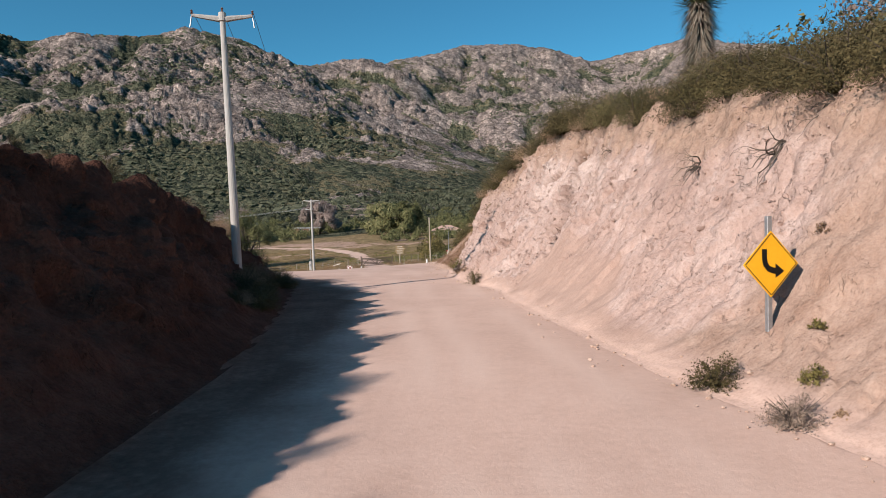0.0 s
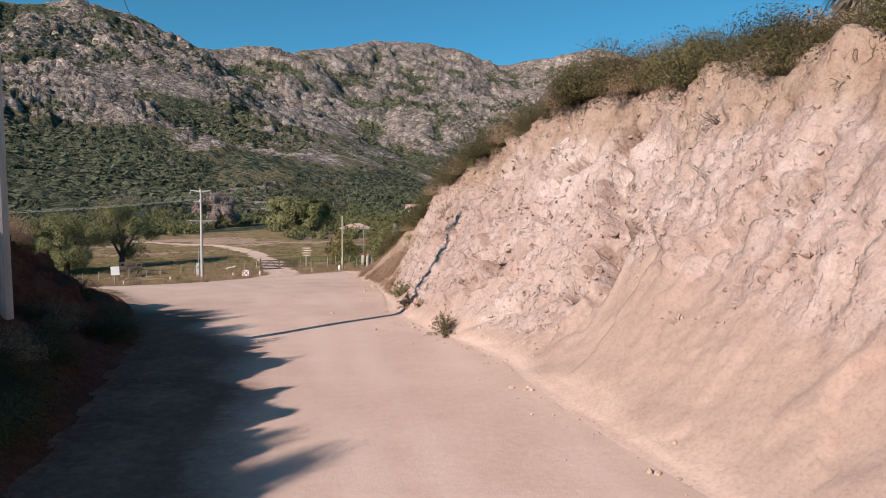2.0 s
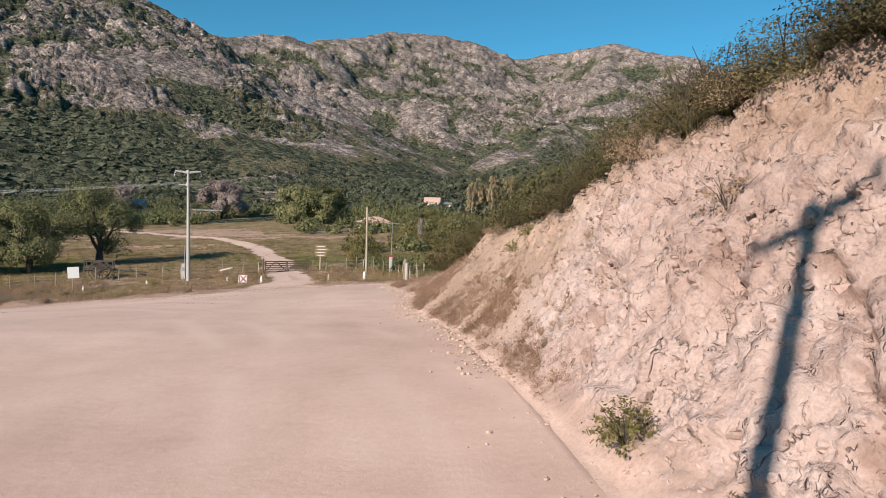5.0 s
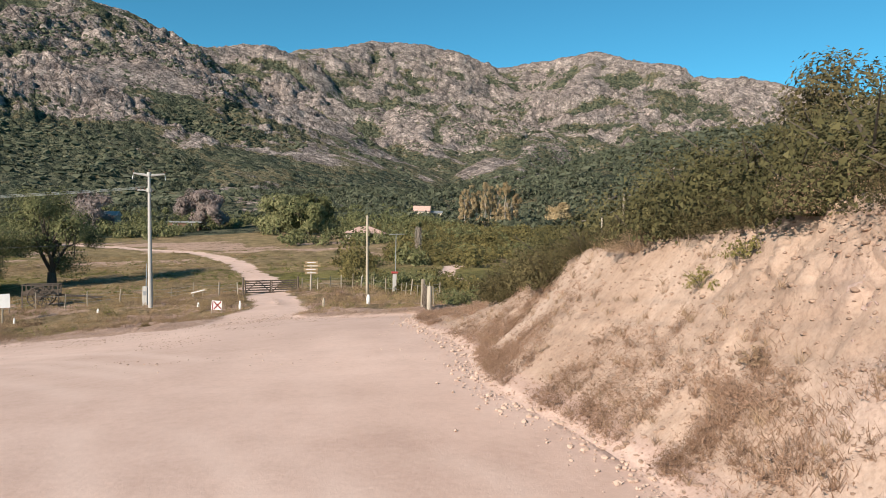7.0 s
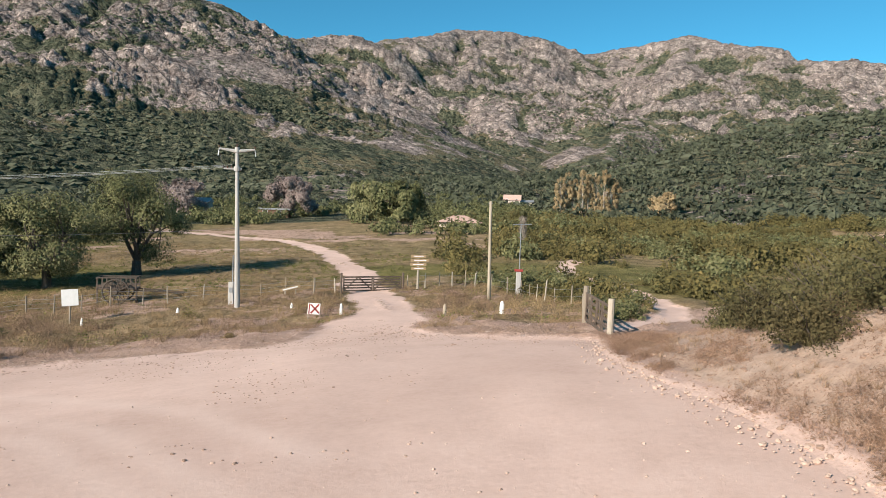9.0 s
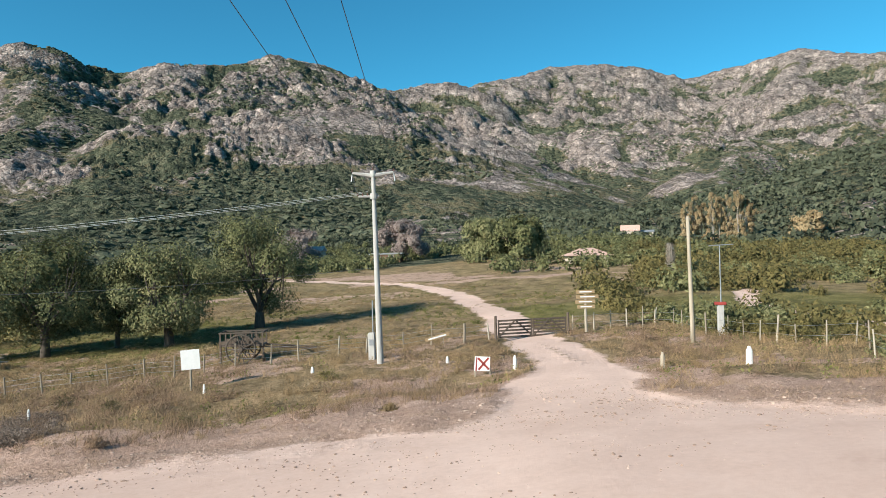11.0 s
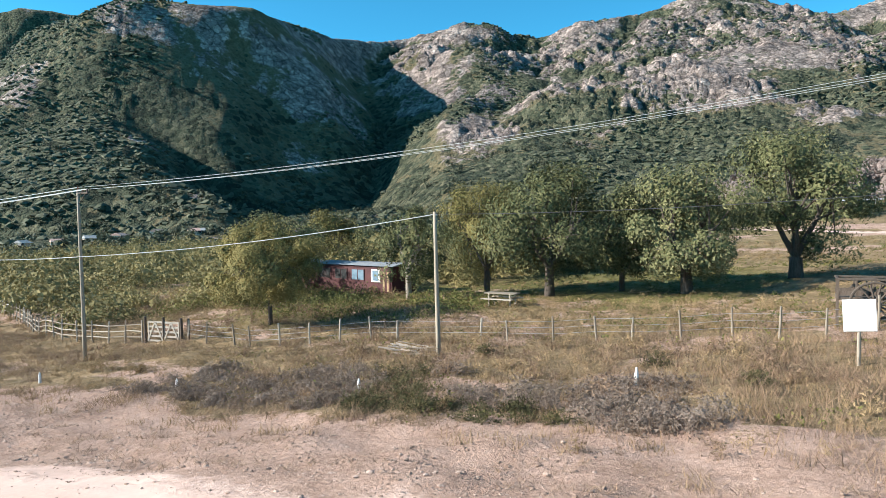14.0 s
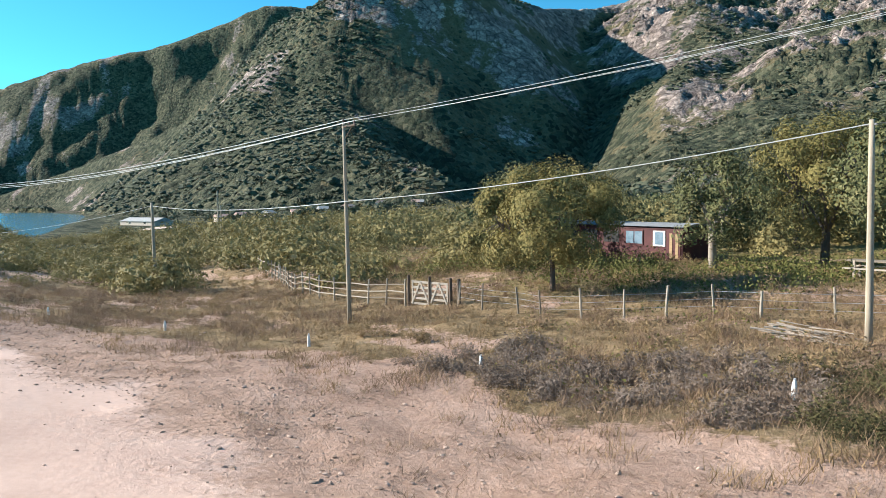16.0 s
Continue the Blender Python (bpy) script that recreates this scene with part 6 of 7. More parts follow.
ROW = "trees in the paddock row"
make_tree(at_ground(-38.7, 102.6), 7.6, 8.2, 31, "round dark olive tree with a thick forked trunk", leaves=4600, trunk_r=0.33, low=0.15, group=ROW)
make_tree(at_ground(-43.2, 102.9), 7.0, 6.2, 32, "slender olive tree with a single thin trunk", leaves=2600, trunk_r=0.16, fork=0.35, forks=3, low=0.15, group=ROW)
make_tree(at_ground(-34.2, 108.6), 9.6, 9.5, 33, "tall loose olive tree with several dark trunks", leaves=5200, trunk_r=0.4, fork=0.14, low=0.15, group=ROW)
make_tree(at_ground(-46.8, 99.8), 8.8, 9.2, 34, "broad olive tree casting deep shade", leaves=5200, trunk_r=0.3, low=0.15, group=ROW)
make_tree(at_ground(-51.0, 98.4), 8.0, 7.0, 35, "olive tree leaning beside the railway carriage", M_LEAF_YELLOW, leaves=5200, leaf=0.07, trunk_r=0.2, low=0.15, group=ROW)
make_tree(at_ground(-55.0, 94.9), 6.8, 5.0, 36, "thin tree with a whitewashed trunk foot", M_LEAF, leaves=1900, trunk_r=0.2, fork=0.3, bark=M_PALE_BARK, low=0.15, group=ROW)
make_tree(at_ground(-55.0, 83.8), 6.0, 6.0, 37, "small yellowing tree by the fence", M_LEAF_YELLOW, leaves=8600, leaf=0.058, trunk_r=0.11, fork=0.3, low=0.26)
make_tree(at_ground(-64.5, 88.5), 5.6, 6.0, 38, "yellow-green bushy tree beside the carriage", M_LEAF_YELLOW, leaves=3600, trunk_r=0.14, low=0.06)
make_tree(at_ground(-70.0, 94.0), 7.0, 8.0, 39, "dense olive tree hiding the carriage end", M_LEAF, leaves=4200, trunk_r=0.2, low=0.06)
make_tree(at_ground(-76.0, 104.0), 7.0, 8.0, 40, "broad yellow-green tree behind the rail fence", M_LEAF_YELLOW, leaves=3600, trunk_r=0.2, low=0.06)
make_tree(at_ground(-58.5, 108.0), 7.5, 7.0, 41, "olive tree behind the carriage", M_LEAF, leaves=3600, trunk_r=0.2, low=0.1)
make_tree(at_ground(-63.0, 116.0), 8.0, 9.0, 42, "yellowing tree behind the carriage", M_LEAF_YELLOW, leaves=3600, trunk_r=0.2, low=0.1)
make_tree(at_ground(-48.0, 232.0), 11.0, 13.0, 43, "leafless grey-pink tree near the hut", M_LEAF_GREY, leaves=3000, leaf=0.3, trunk_r=0.35, bark=M_PALE_BARK, low=0.15)
make_tree(at_ground(-78.0, 232.0), 11.0, 12.0, 44, "pale grey bare tree near the white shed", M_LEAF_GREY, leaves=2400, leaf=0.3, trunk_r=0.35, bark=M_PALE_BARK, low=0.15)
make_tree(at_ground(-16.0, 190.0), 9.0, 11.0, 45, "dark round tree at the edge of the paddock", M_LEAF, leaves=2600, leaf=0.28, trunk_r=0.3, low=0.1)
make_tree(at_ground(-24.0, 205.0), 9.0, 11.0, 46, "dark round tree at the edge of the paddock", M_LEAF, leaves=2600, leaf=0.28, trunk_r=0.3, low=0.1)
for k in range(9):
    h = (19, 21, 18, 22, 20, 21, 23, 19, 17)[k]
    make_tree(at_ground(26 + 2.1 * k, 236 + (k % 3) * 1.4), h * 0.64, 3.3, 60 + k, "tall narrow poplar in golden autumn leaf", M_LEAF_GOLD, leaves=3000, leaf=0.1, trunk_r=0.14, fork=0.5, low=0.03, bark=M_PALE_BARK, group="row of golden poplars", forks=3, knots=34)
make_tree(at_ground(55, 236), 8.0, 9.0, 70, "round tree with orange autumn leaves", M_LEAF_GOLD, leaves=900, leaf=0.34, low=0.1)
make_yucca(at_ground(8.75, 26.0), 4.7, "tall shaggy yucca on the crest of the bank", 3)
make_yucca(at_ground(4.2, 139), 5.2, "shaggy palm among the scrub", 4)

make_tree(at_ground(6.2, 52.5), 3.6, 4.2, 80, "spreading thorn tree on the hilltop", M_LEAF_BUSH, leaves=3400, leaf=0.045, trunk_r=0.06, low=0.05, knots=40)
make_tree(at_ground(9.0, 60.0), 3.2, 4.0, 81, "spreading thorn tree on the hilltop", M_LEAF_BUSH, leaves=3400, leaf=0.045, trunk_r=0.06, low=0.05, knots=40)
make_tree(at_ground(10.6, 18.0), 2.6, 3.4, 82, "bare dark thorn tree on the crest of the bank", M_LEAF_GREY, leaves=500, leaf=0.06, trunk_r=0.07, low=0.1, knots=30)
# ---- bushes on the banks ----
def on_bank(x, y, dz=0.0):
    return (x, y, float(bank_z(np.array([float(x)]), np.array([float(y)]))[0]) + dz)


make_bush("bush", on_bank(4.35, 13.0, 0.0), 0.55, 201, M_LEAF_BUSH, "round olive bush beside the sign post", 1500, 0.035)
make_bush("bush", on_bank(5.25, 11.9), 0.3, 202, M_LEAF_YELLOW, "small round green-yellow bush on the bank", 620, 0.03)
make_bush("bush", on_bank(4.6, 11.2), 0.5, 203, M_BRUSH, "dry brown twiggy bush at the foot of the bank", 1100, 0.03, twigs=22)
make_bush("bush", on_bank(6.5, 14.0), 0.22, 204, M_DRY_DARK, "little dry tuft on the bank", 120, 0.03)
make_bush("bush", on_bank(5.7, 12.7), 0.18, 205, M_LEAF_YELLOW, "little green tuft on the bank", 120, 0.03)
make_bush("bush", on_bank(5.14, 11.05), 0.16, 206, M_DRY_DARK, "little dry tuft on the bank", 100, 0.03)
make_bush("bush", on_bank(0.2, 37.3), 0.6, 207, M_LEAF_YELLOW, "yellow-green bush at the foot of the bank", 520, 0.05)
make_bush("bush", on_bank(0.25, 34.9), 0.5, 208, M_DRY_DARK, "dry brown bush at the foot of the bank", 380, 0.05, twigs=20)
make_bush("bush", on_bank(0.95, 30.2), 0.5, 209, M_LEAF_BUSH, "dark olive bush at the foot of the bank", 560, 0.045, squash=1.5)
make_bush("bush", on_bank(2.05, 38.5), 0.7, 210, M_DRY_DARK, "grey-brown bush on the face of the bank", 420, 0.05, twigs=20)
make_bush("bush", on_bank(0.6, 33.7), 0.35, 211, M_DRY_DARK, "dry grass-like bush on the bank", 260, 0.04)
make_bush("bush", on_bank(1.35, 49.8), 0.42, 212, M_LEAF_YELLOW, "small green-brown bush on the sandy bank", 360, 0.04)
make_bush("bush", on_bank(1.7, 49.1), 0.6, 213, M_LEAF_YELLOW, "low yellow-green bush on the sandy bank", 420, 0.045, squash=0.7)
make_bush("bush", on_bank(0.75, 47.4), 0.3, 214, M_DRY_DARK, "dry twiggy tuft on the sandy bank", 160, 0.04)
make_bush("bush", on_bank(1.0, 57.8), 1.35, 215, M_LEAF_BUSH, "large thorny olive bush spilling over the bank", 2400, 0.045, knots=15)
make_bush("bush", on_bank(0.6, 61.5), 1.3, 217, M_LEAF_BUSH, "large thorny olive bush spilling over the bank", 2200, 0.045, knots=15)
make_bush("bush", on_bank(1.4, 65.0), 1.3, 218, M_LEAF_BUSH, "large thorny olive bush on the slope", 2200, 0.045, knots=15)
for k, (x, y, size) in enumerate(((2.9, 49.6, 2.17), (3.4, 51.0, 2.46), (2.6, 52.3, 2.17), (3.3, 53.6, 2.61), (3.3, 54.9, 1.68), (3.6, 56.6, 2.04), (2.9, 58.6, 1.92), (3.4, 59.0, 2.4), (1.9, 60.2, 1.78), (3.0, 61.6, 2.1), (1.7, 63.0, 1.68), (3.2, 64.2, 2.1), (2.2, 66.0, 1.78), (3.6, 67.0, 1.99), (2.4, 68.6, 1.47), (4.2, 55.0, 2.4), (4.4, 62.5, 2.21), (3.0, 47.8, 2.03), (4.1, 46.4, 2.3), (4.6, 50.2, 2.6), (5.2, 47.9, 2.8), (4.4, 44.6, 2.2))):
    make_bush("bush", on_bank(x, y, -0.1), size, 700 + k, M_LEAF_THORN, "tall dense olive-green thorn bush on the sandy crest", 1500, 0.062, "thorn bushes along the sandy crest", 1.0, knots=16)
rb = random.Random(5)
protos = [make_bush("bush", on_bank(9.0 + k, -8.0), 1.0, 230 + k, (M_LEAF_BUSH, M_LEAF_BUSH, M_DRY_DARK, M_LEAF_THORN)[k], ("olive thorn bush on the crest of the bank", "grey-green thorn bush on the crest of the bank", "brown leafless thorn bush on the crest", "olive-green thorn bush on the crest")[k], 2600, 0.021, "bushes along the bank crest", twigs=14, knots=15) for k in range(4)]
for k in range(190):
    y = 5.5 + 58 * (k % 95) / 94 + rb.uniform(-0.4, 0.4)
    x = float(lerp(y, R_FOOT)) + float(lerp(y, R_WIDE)) + rb.choice((0.0, 0.2, 0.5, 0.9, 1.5)) + rb.uniform(-0.2, 0.3)
    s = rb.uniform(0.8, 1.5) * (0.8 if y > 44 else 1.15)
    copy_thing(protos[rb.choice((0, 0, 1, 1, 2, 3))], Matrix.Translation(on_bank(x, y, -0.08)) @ Matrix.Rotation(rb.uniform(0, 6.28), 4, "Z") @ Matrix.Diagonal((s, s, s * rb.uniform(0.75, 1.15), 1)))
for k in range(92):
    y = -6 + 43 * (k % 46) / 45 + rb.uniform(-0.4, 0.4)
    x = float(lerp(y, L_FOOT)) - float(lerp(y, L_WIDE)) - rb.uniform(0.0, 0.8)
    s = rb.choice((0.25, 0.3, 0.35, 0.45, 0.75, 1.0))
    copy_thing(protos[rb.choice((0, 1, 1, 2))], Matrix.Translation(on_bank(x, y, -0.05)) @ Matrix.Rotation(rb.uniform(0, 6.28), 4, "Z") @ Matrix.Diagonal((s * 0.6, s * 0.6, s * rb.uniform(0.8, 1.3), 1)))
for k in range(7):
    y = 3.6 + 0.75 * k + rb.uniform(-0.2, 0.2)
    x = float(lerp(y, L_FOOT)) - float(lerp(y, L_WIDE)) - rb.uniform(0.1, 0.5)
    s = rb.uniform(0.55, 0.95)
    copy_thing(protos[k % 2], Matrix.Translation(on_bank(x, y, -0.05)) @ Matrix.Rotation(rb.uniform(0, 6.28), 4, "Z") @ Matrix.Diagonal((s * 0.7, s * 0.7, s, 1)))
for k in range(14):
    y = 20 + 12 * k / 13 + rb.uniform(-0.5, 0.5)
    x = float(lerp(y, L_FOOT)) - rb.uniform(0.3, 1.6)
    s = rb.uniform(0.45, 0.85)
    copy_thing(protos[rb.choice((0, 0, 2))], Matrix.Translation(on_bank(x, y, -0.05)) @ Matrix.Rotation(rb.uniform(0, 6.28), 4, "Z") @ Matrix.Diagonal((s, s, s, 1)))
for x, y, s, sd in ((7.15, 16.6, 1.5, 1), (6.45, 19.5, 1.0, 2), (7.0, 20.8, 0.8, 3), (7.7, 15.6, 1.0, 4), (5.9, 25.6, 0.7, 5), (6.5, 23.2, 0.5, 6), (7.3, 18.2, 0.5, 7), (5.3, 31.0, 0.5, 8)):
    make_twigs("hanging_roots", on_bank(x - 0.1, y, 0.05), s, 300 + sd, "bare brown roots hanging from the crest of the bank")

# ---- poles and wires ----
def concrete_pole(place, height, lean_x, arm, label, arm_turn, low_arm=False):
    t = thing("utility_pole", place, label, "utility pole", "concrete power poles")
    top = Vector((lean_x, 0, height))
    bm = bm_new()
    rod(bm, (0, 0, -0.4), top, 0.165, 0.095, 16, 0, 4)
    part("shaft", bm, M_CONCRETE, t, smooth=False)
    way = Vector((math.cos(radians(arm_turn)), math.sin(radians(arm_turn)), 0))
    bm = bm_new()
    for s in (-1, 1):
        rod(bm, top - Vector((0, 0, 0.14)), top + way * s * arm, 0.115, 0.055, 6)
    part("crossarm", bm, M_CONCRETE, t, "tapered concrete crossarm")
    bm = bm_new()
    rod(bm, top - Vector((0, 0, 0.2)), top + Vector((0, 0, 0.1)), 0.15, 0.13, 12)
    part("cap", bm, M_CONCRETE, t)
    tips = [top - way * arm, top + Vector((0, 0, 0.1)), top + way * arm]
    for p in tips:
        bm = bm_new()
        for k in range(3):
            rod(bm, p + Vector((0, 0, 0.05 + 0.05 * k)), p + Vector((0, 0, 0.075 + 0.05 * k)), 0.05, 0.035, 9)
        rod(bm, p, p + Vector((0, 0, 0.2)), 0.012, 0.012, 6)
        part("insulator", bm, M_INSUL, t)
    for s in (-1, 1):
        bm = bm_new()
        rod(bm, top + way * s * arm, top + way * s * (arm + 0.06) - Vector((0, 0, 0.42)), 0.02, 0.03, 6)
        part("jumper_lead", bm, M_STEEL, t)
    if low_arm:
        z = height - 1.15
        c = Vector((lean_x * z / height, 0, z))
        side = Vector((-0.98, -0.2, 0))
        bm = bm_new()
        rod(bm, c - side * 0.25, c + side * 0.75, 0.075, 0.05, 6)
        rod(bm, c + Vector((0, 0, 0.14)), c + Vector((0, 0, -0.12)), 0.18, 0.18, 12)
        part("lower_arm", bm, M_CONCRETE, t)
        for k in range(3):
            bm = bm_new()
            q = c + side * (0.3 + 0.24 * k)
            rod(bm, q + Vector((0, 0, 0.03)), q + Vector((0, 0, 0.16)), 0.045, 0.03, 8)
            part("insulator", bm, M_INSUL, t)
        for a, b in (((-1) * way * arm + top, c + side * 0.7 + Vector((0, 0, 0.16))), (top, c + side * 0.45 + Vector((0, 0, 0.16)))):
            bm = bm_new()
            pts = [a.lerp(b, s / 8) - Vector((0, 0, 0.32 * math.sin(math.pi * s / 8))) for s in range(9)]
            tube(bm, pts, 0.009, 5)
            part("jumper_cable", bm, M_WIRE_DARK, t)
    return t


P1, P2 = on_bank(-7.55, 26.4), at_ground(-18.6, 87.5)
P1_TOP, P2_TOP = Vector((-7.85, 26.4, 10.5)), Vector((-18.78, 87.5, 6.9))
concrete_pole(P1, P1_TOP.z - P1[2], P1_TOP.x - P1[0], 1.05, "tall concrete power pole with a crossarm on the bank", 8)
concrete_pole(P2, P2_TOP.z - P2[2], P2_TOP.x - P2[0], 1.0, "tall pale concrete power pole with two crossarms", 8, low_arm=True)


def wooden_pole(x, y, height, r, lean, label, arms=0, turn=0.0):
    p = at_ground(x, y)
    t = thing("utility_pole", p, label, "utility pole", "wooden line poles")
    top = Vector((lean[0], lean[1], height))
    bm = bm_new()
    rod(bm, (0, 0, -0.3), top, r * 1.2, r * 0.8, 10, 0, 5)
    part("shaft", bm, M_POLE_WOOD, t, smooth=True)
    if arms:
        way = Vector((math.cos(radians(turn)), math.sin(radians(turn)), 0))
        bm = bm_new()
        rod(bm, top - way * 0.15 - Vector((0, 0, 0.18)), top + way * 0.95 - Vector((0, 0, 0.18)), 0.045, 0.045, 6)
        rod(bm, top + way * 0.7 - Vector((0, 0, 0.2)), top - Vector((0, 0, 0.75)), 0.018, 0.018, 5)
        part("crossarm", bm, M_DARK_WOOD, t)
        for k in range(3):
            bm = bm_new()
            q = top + way * (0.0, 0.45, 0.88)[k] - Vector((0, 0, 0.14 if k else -0.02))
            rod(bm, q, q + Vector((0, 0, 0.14)), 0.045, 0.03, 8)
            part("insulator", bm, M_INSUL, t)
    else:
        bm = bm_new()
        rod(bm, top - Vector((0.1, 0, 0.12)), top + Vector((0.12, 0, -0.12)), 0.03, 0.03, 6)
        part("bracket", bm, M_STEEL, t)
    return Vector(p) + top


wooden_pole(-3.72, 89.6, 6.1, 0.10, (-0.1, 0), "slim bare wooden pole by the gate")
P4 = wooden_pole(-40.25, 82.0, 5.75, 0.085, (-0.1, 0), "slim wooden cable pole in the verge")
P5 = wooden_pole(-57.55, 74.8, 8.5, 0.085, (-0.15, 0), "wooden power pole with a short crossarm", 1, 8)
P6 = wooden_pole(-87.0, 70.5, 6.6, 0.12, (-0.1, 0), "wooden cable pole above the lake")
wooden_pole(-150.0, 88.0, 8.5, 0.14, (-0.1, 0), "distant wooden power pole", 1, 40)
wooden_pole(-143.0, 87.0, 6.0, 0.13, (0, 0), "distant wooden cable pole")


def wire(a, b, sag, r, mat, label):
    bm = bm_new()
    a, b = Vector(a), Vector(b)
    n = 28
    pts = [a.lerp(b, k / n) - Vector((0, 0, 4 * sag * (k / n) * (1 - k / n))) for k in range(n + 1)]
    tube(bm, pts, r, 5)
    me = bpy.data.meshes.new("power_line")
    bm.to_mesh(me)
    bm.free()
    me.materials.append(mat)
    tagged(new("power_line", me), label, "cable", "overhead wires")


w8 = Vector((math.cos(radians(8)), math.sin(radians(8)), 0))
for s in (-1, 0, 1):
    wire(P1_TOP + w8 * s * 1.05 + Vector((0, 0, 0.2)), P2_TOP + w8 * s * 1.0 + Vector((0, 0, 0.2)), 0.9, 0.009, M_WIRE_DARK, "thin dark wire between the concrete poles")
side = Vector((-0.98, -0.2, 0))
low = P2_TOP + Vector((0.03, 0, -1.0))
P8 = Vector((-104.0, 55.0, 1.6))
for k in range(3):
    q5 = P5 + w8 * (0.0, 0.45, 0.88)[k] + Vector((0, 0, 0.0 if k else 0.12))
    wire(low + side * (0.3 + 0.24 * k) + Vector((0, 0, 0.09 * (1 - k))), q5, 0.55, 0.007, M_WIRE, "pale aluminium power wire crossing above the verge")
    wire(q5, P8 + Vector((0.4 * k, 0.3 * k, -0.15 * k)), 0.8, 0.016, M_WIRE, "pale aluminium power wire running down to the lake")
mid5 = Vector((-57.6, 74.72, P5.z - 3.3))
wire(P4 - Vector((0, 0, 0.1)), mid5, 0.25, 0.016, M_WIRE, "pale telephone cable between wooden poles")
wire(mid5, P6 - Vector((0, 0, 0.25)), 0.35, 0.016, M_WIRE, "pale telephone cable between wooden poles")
wire(P6 - Vector((0, 0, 0.25)), (-112, 52, -3.2), 0.6, 0.016, M_WIRE, "pale telephone cable running down to the lake")
wire(P4 - Vector((0, 0, 0.1)), P2_TOP - Vector((0, 0, 4.6)), 0.3, 0.008, M_WIRE_DARK, "thin dark telephone cable beside the trees")

# ---- road sign ----
def bend_sign(place, turn):
    t = thing("road_sign", place, "yellow diamond bend warning sign on a grey post", "road sign", turn=turn)
    bm = box(bm_new(), (0.09, 0.07, 2.36), (0, 0.05, 1.0), bevel=0.006)
    part("post", bm, M_STEEL, t, "grey square post")
    half = 0.53
    zc = 1.42

    def diamond(h, y, thick, mat, nm, label=""):
        bm = bm_new()
        box(bm, (h * 1.414, thick, h * 1.414), (0, y, zc), (0, 45, 0), 0.004)
        return part(nm, bm, mat, t, label)

    diamond(half, 0.0, 0.012, M_YELLOW, "plate", "yellow enamel plate")
    # thin black border, four strips
    for k in range(4):
        a = math.radians(45 + 90 * k)
        bm = bm_new()
        c = Vector((math.cos(a), 0, math.sin(a))) * (half * 0.707 - 0.028)
        box(bm, (0.011, 0.004, half * 1.414 - 0.07), (c.x, -0.0095, zc + c.z), (0, -45 - 90 * k, 0))
        part("border", bm, M_BLACK, t)
    # arrow: a stem that comes down and bends to the right, with its head
    bm = bm_new()
    path = [(-0.13, 0.24), (-0.13, 0.08), (-0.11, 0.0), (-0.05, -0.07), (0.03, -0.10), (0.10, -0.11)]
    w = 0.048
    left, right = [], []
    for k, (px, pz) in enumerate(path):
        a, b = path[max(k - 1, 0)], path[min(k + 1, len(path) - 1)]
        d = Vector((b[0] - a[0], 0, b[1] - a[1])).normalized()
        nrm = Vector((-d.z, 0, d.x))
        left.append(bm.verts.new((px + nrm.x * w, -0.0105, zc + pz + nrm.z * w)))
        right.append(bm.verts.new((px - nrm.x * w, -0.0105, zc + pz - nrm.z * w)))
    for k in range(len(path) - 1):
        bm.faces.new((left[k], right[k], right[k + 1], left[k + 1]))
    bm.faces.new([bm.verts.new((q[0], -0.0105, zc + q[1])) for q in ((0.08, 0.01), (0.08, -0.22), (0.25, -0.115))])
    bmesh.ops.solidify(bm, geom=bm.faces[:], thickness=0.003)
    part("arrow", bm, M_BLACK, t, "black bend arrow")
    return t


bend_sign((5.38, 13.46, 0.66), 18)

# ---- verge furniture ----
def white_board(place, turn):
    t = thing("notice_board", place, "blank white notice board on a wooden post", "sign", turn=turn)
    part("post", rod(bm_new(), (0, 0.04, -0.2), (0, 0.04, 1.15), 0.05, 0.045, 8), M_POST_WOOD, t)
    part("board", box(bm_new(), (0.78, 0.025, 0.86), (0, 0, 1.36), (0, -3, 0), 0.004), M_WHITE, t, "white painted board")
    return t


white_board(at_ground(-26.0, 83.2), 22)


def marker_stone(place, label, h=0.62, r=0.065, mat=None, turn=0.0, pointed=True):
    h, r = h * 0.72, r * 0.9
    t = thing("marker_post", place, label, "marker post", "whitewashed marker stones", turn)
    bm = rod(bm_new(), (0, 0, -0.15), (0.01, 0, h - 0.16), r, r * 0.92, 8)
    part("shaft", bm, mat or M_WHITE, t)
    if pointed:
        part("cap", rod(bm_new(), (0.01, 0, h - 0.16), (0.01, 0, h), r * 0.92, r * 0.4, 8), mat or M_WHITE, t)
    return t


for x, y, h in ((-53.1, 71.5, 0.6), (-46.1, 74.0, 0.62), (-38.9, 76.7, 0.62), (-30.3, 79.0, 0.7), (-24.9, 82.3, 0.55), (-60.3, 67.8, 0.6), (-66.5, 63.6, 0.6)):
    marker_stone(at_ground(x, y), "small whitewashed concrete marker post in the verge", h)
marker_stone(at_ground(-3.75, 80.6), "white round-topped marker post by the junction", 0.9, 0.13)
marker_stone(at_ground(-6.5, 81.5), "leaning pale wooden marker post", 0.85, 0.1, M_POLE_WOOD)
marker_stone(at_ground(-12.0, 84.0), "white marker post with a dark band", 0.85, 0.09)
marker_stone(at_ground(-21.5, 86.0), "short white stump in the weeds", 0.4, 0.1)
marker_stone(at_ground(-15.2, 86.5), "short white stump in the weeds", 0.45, 0.09)


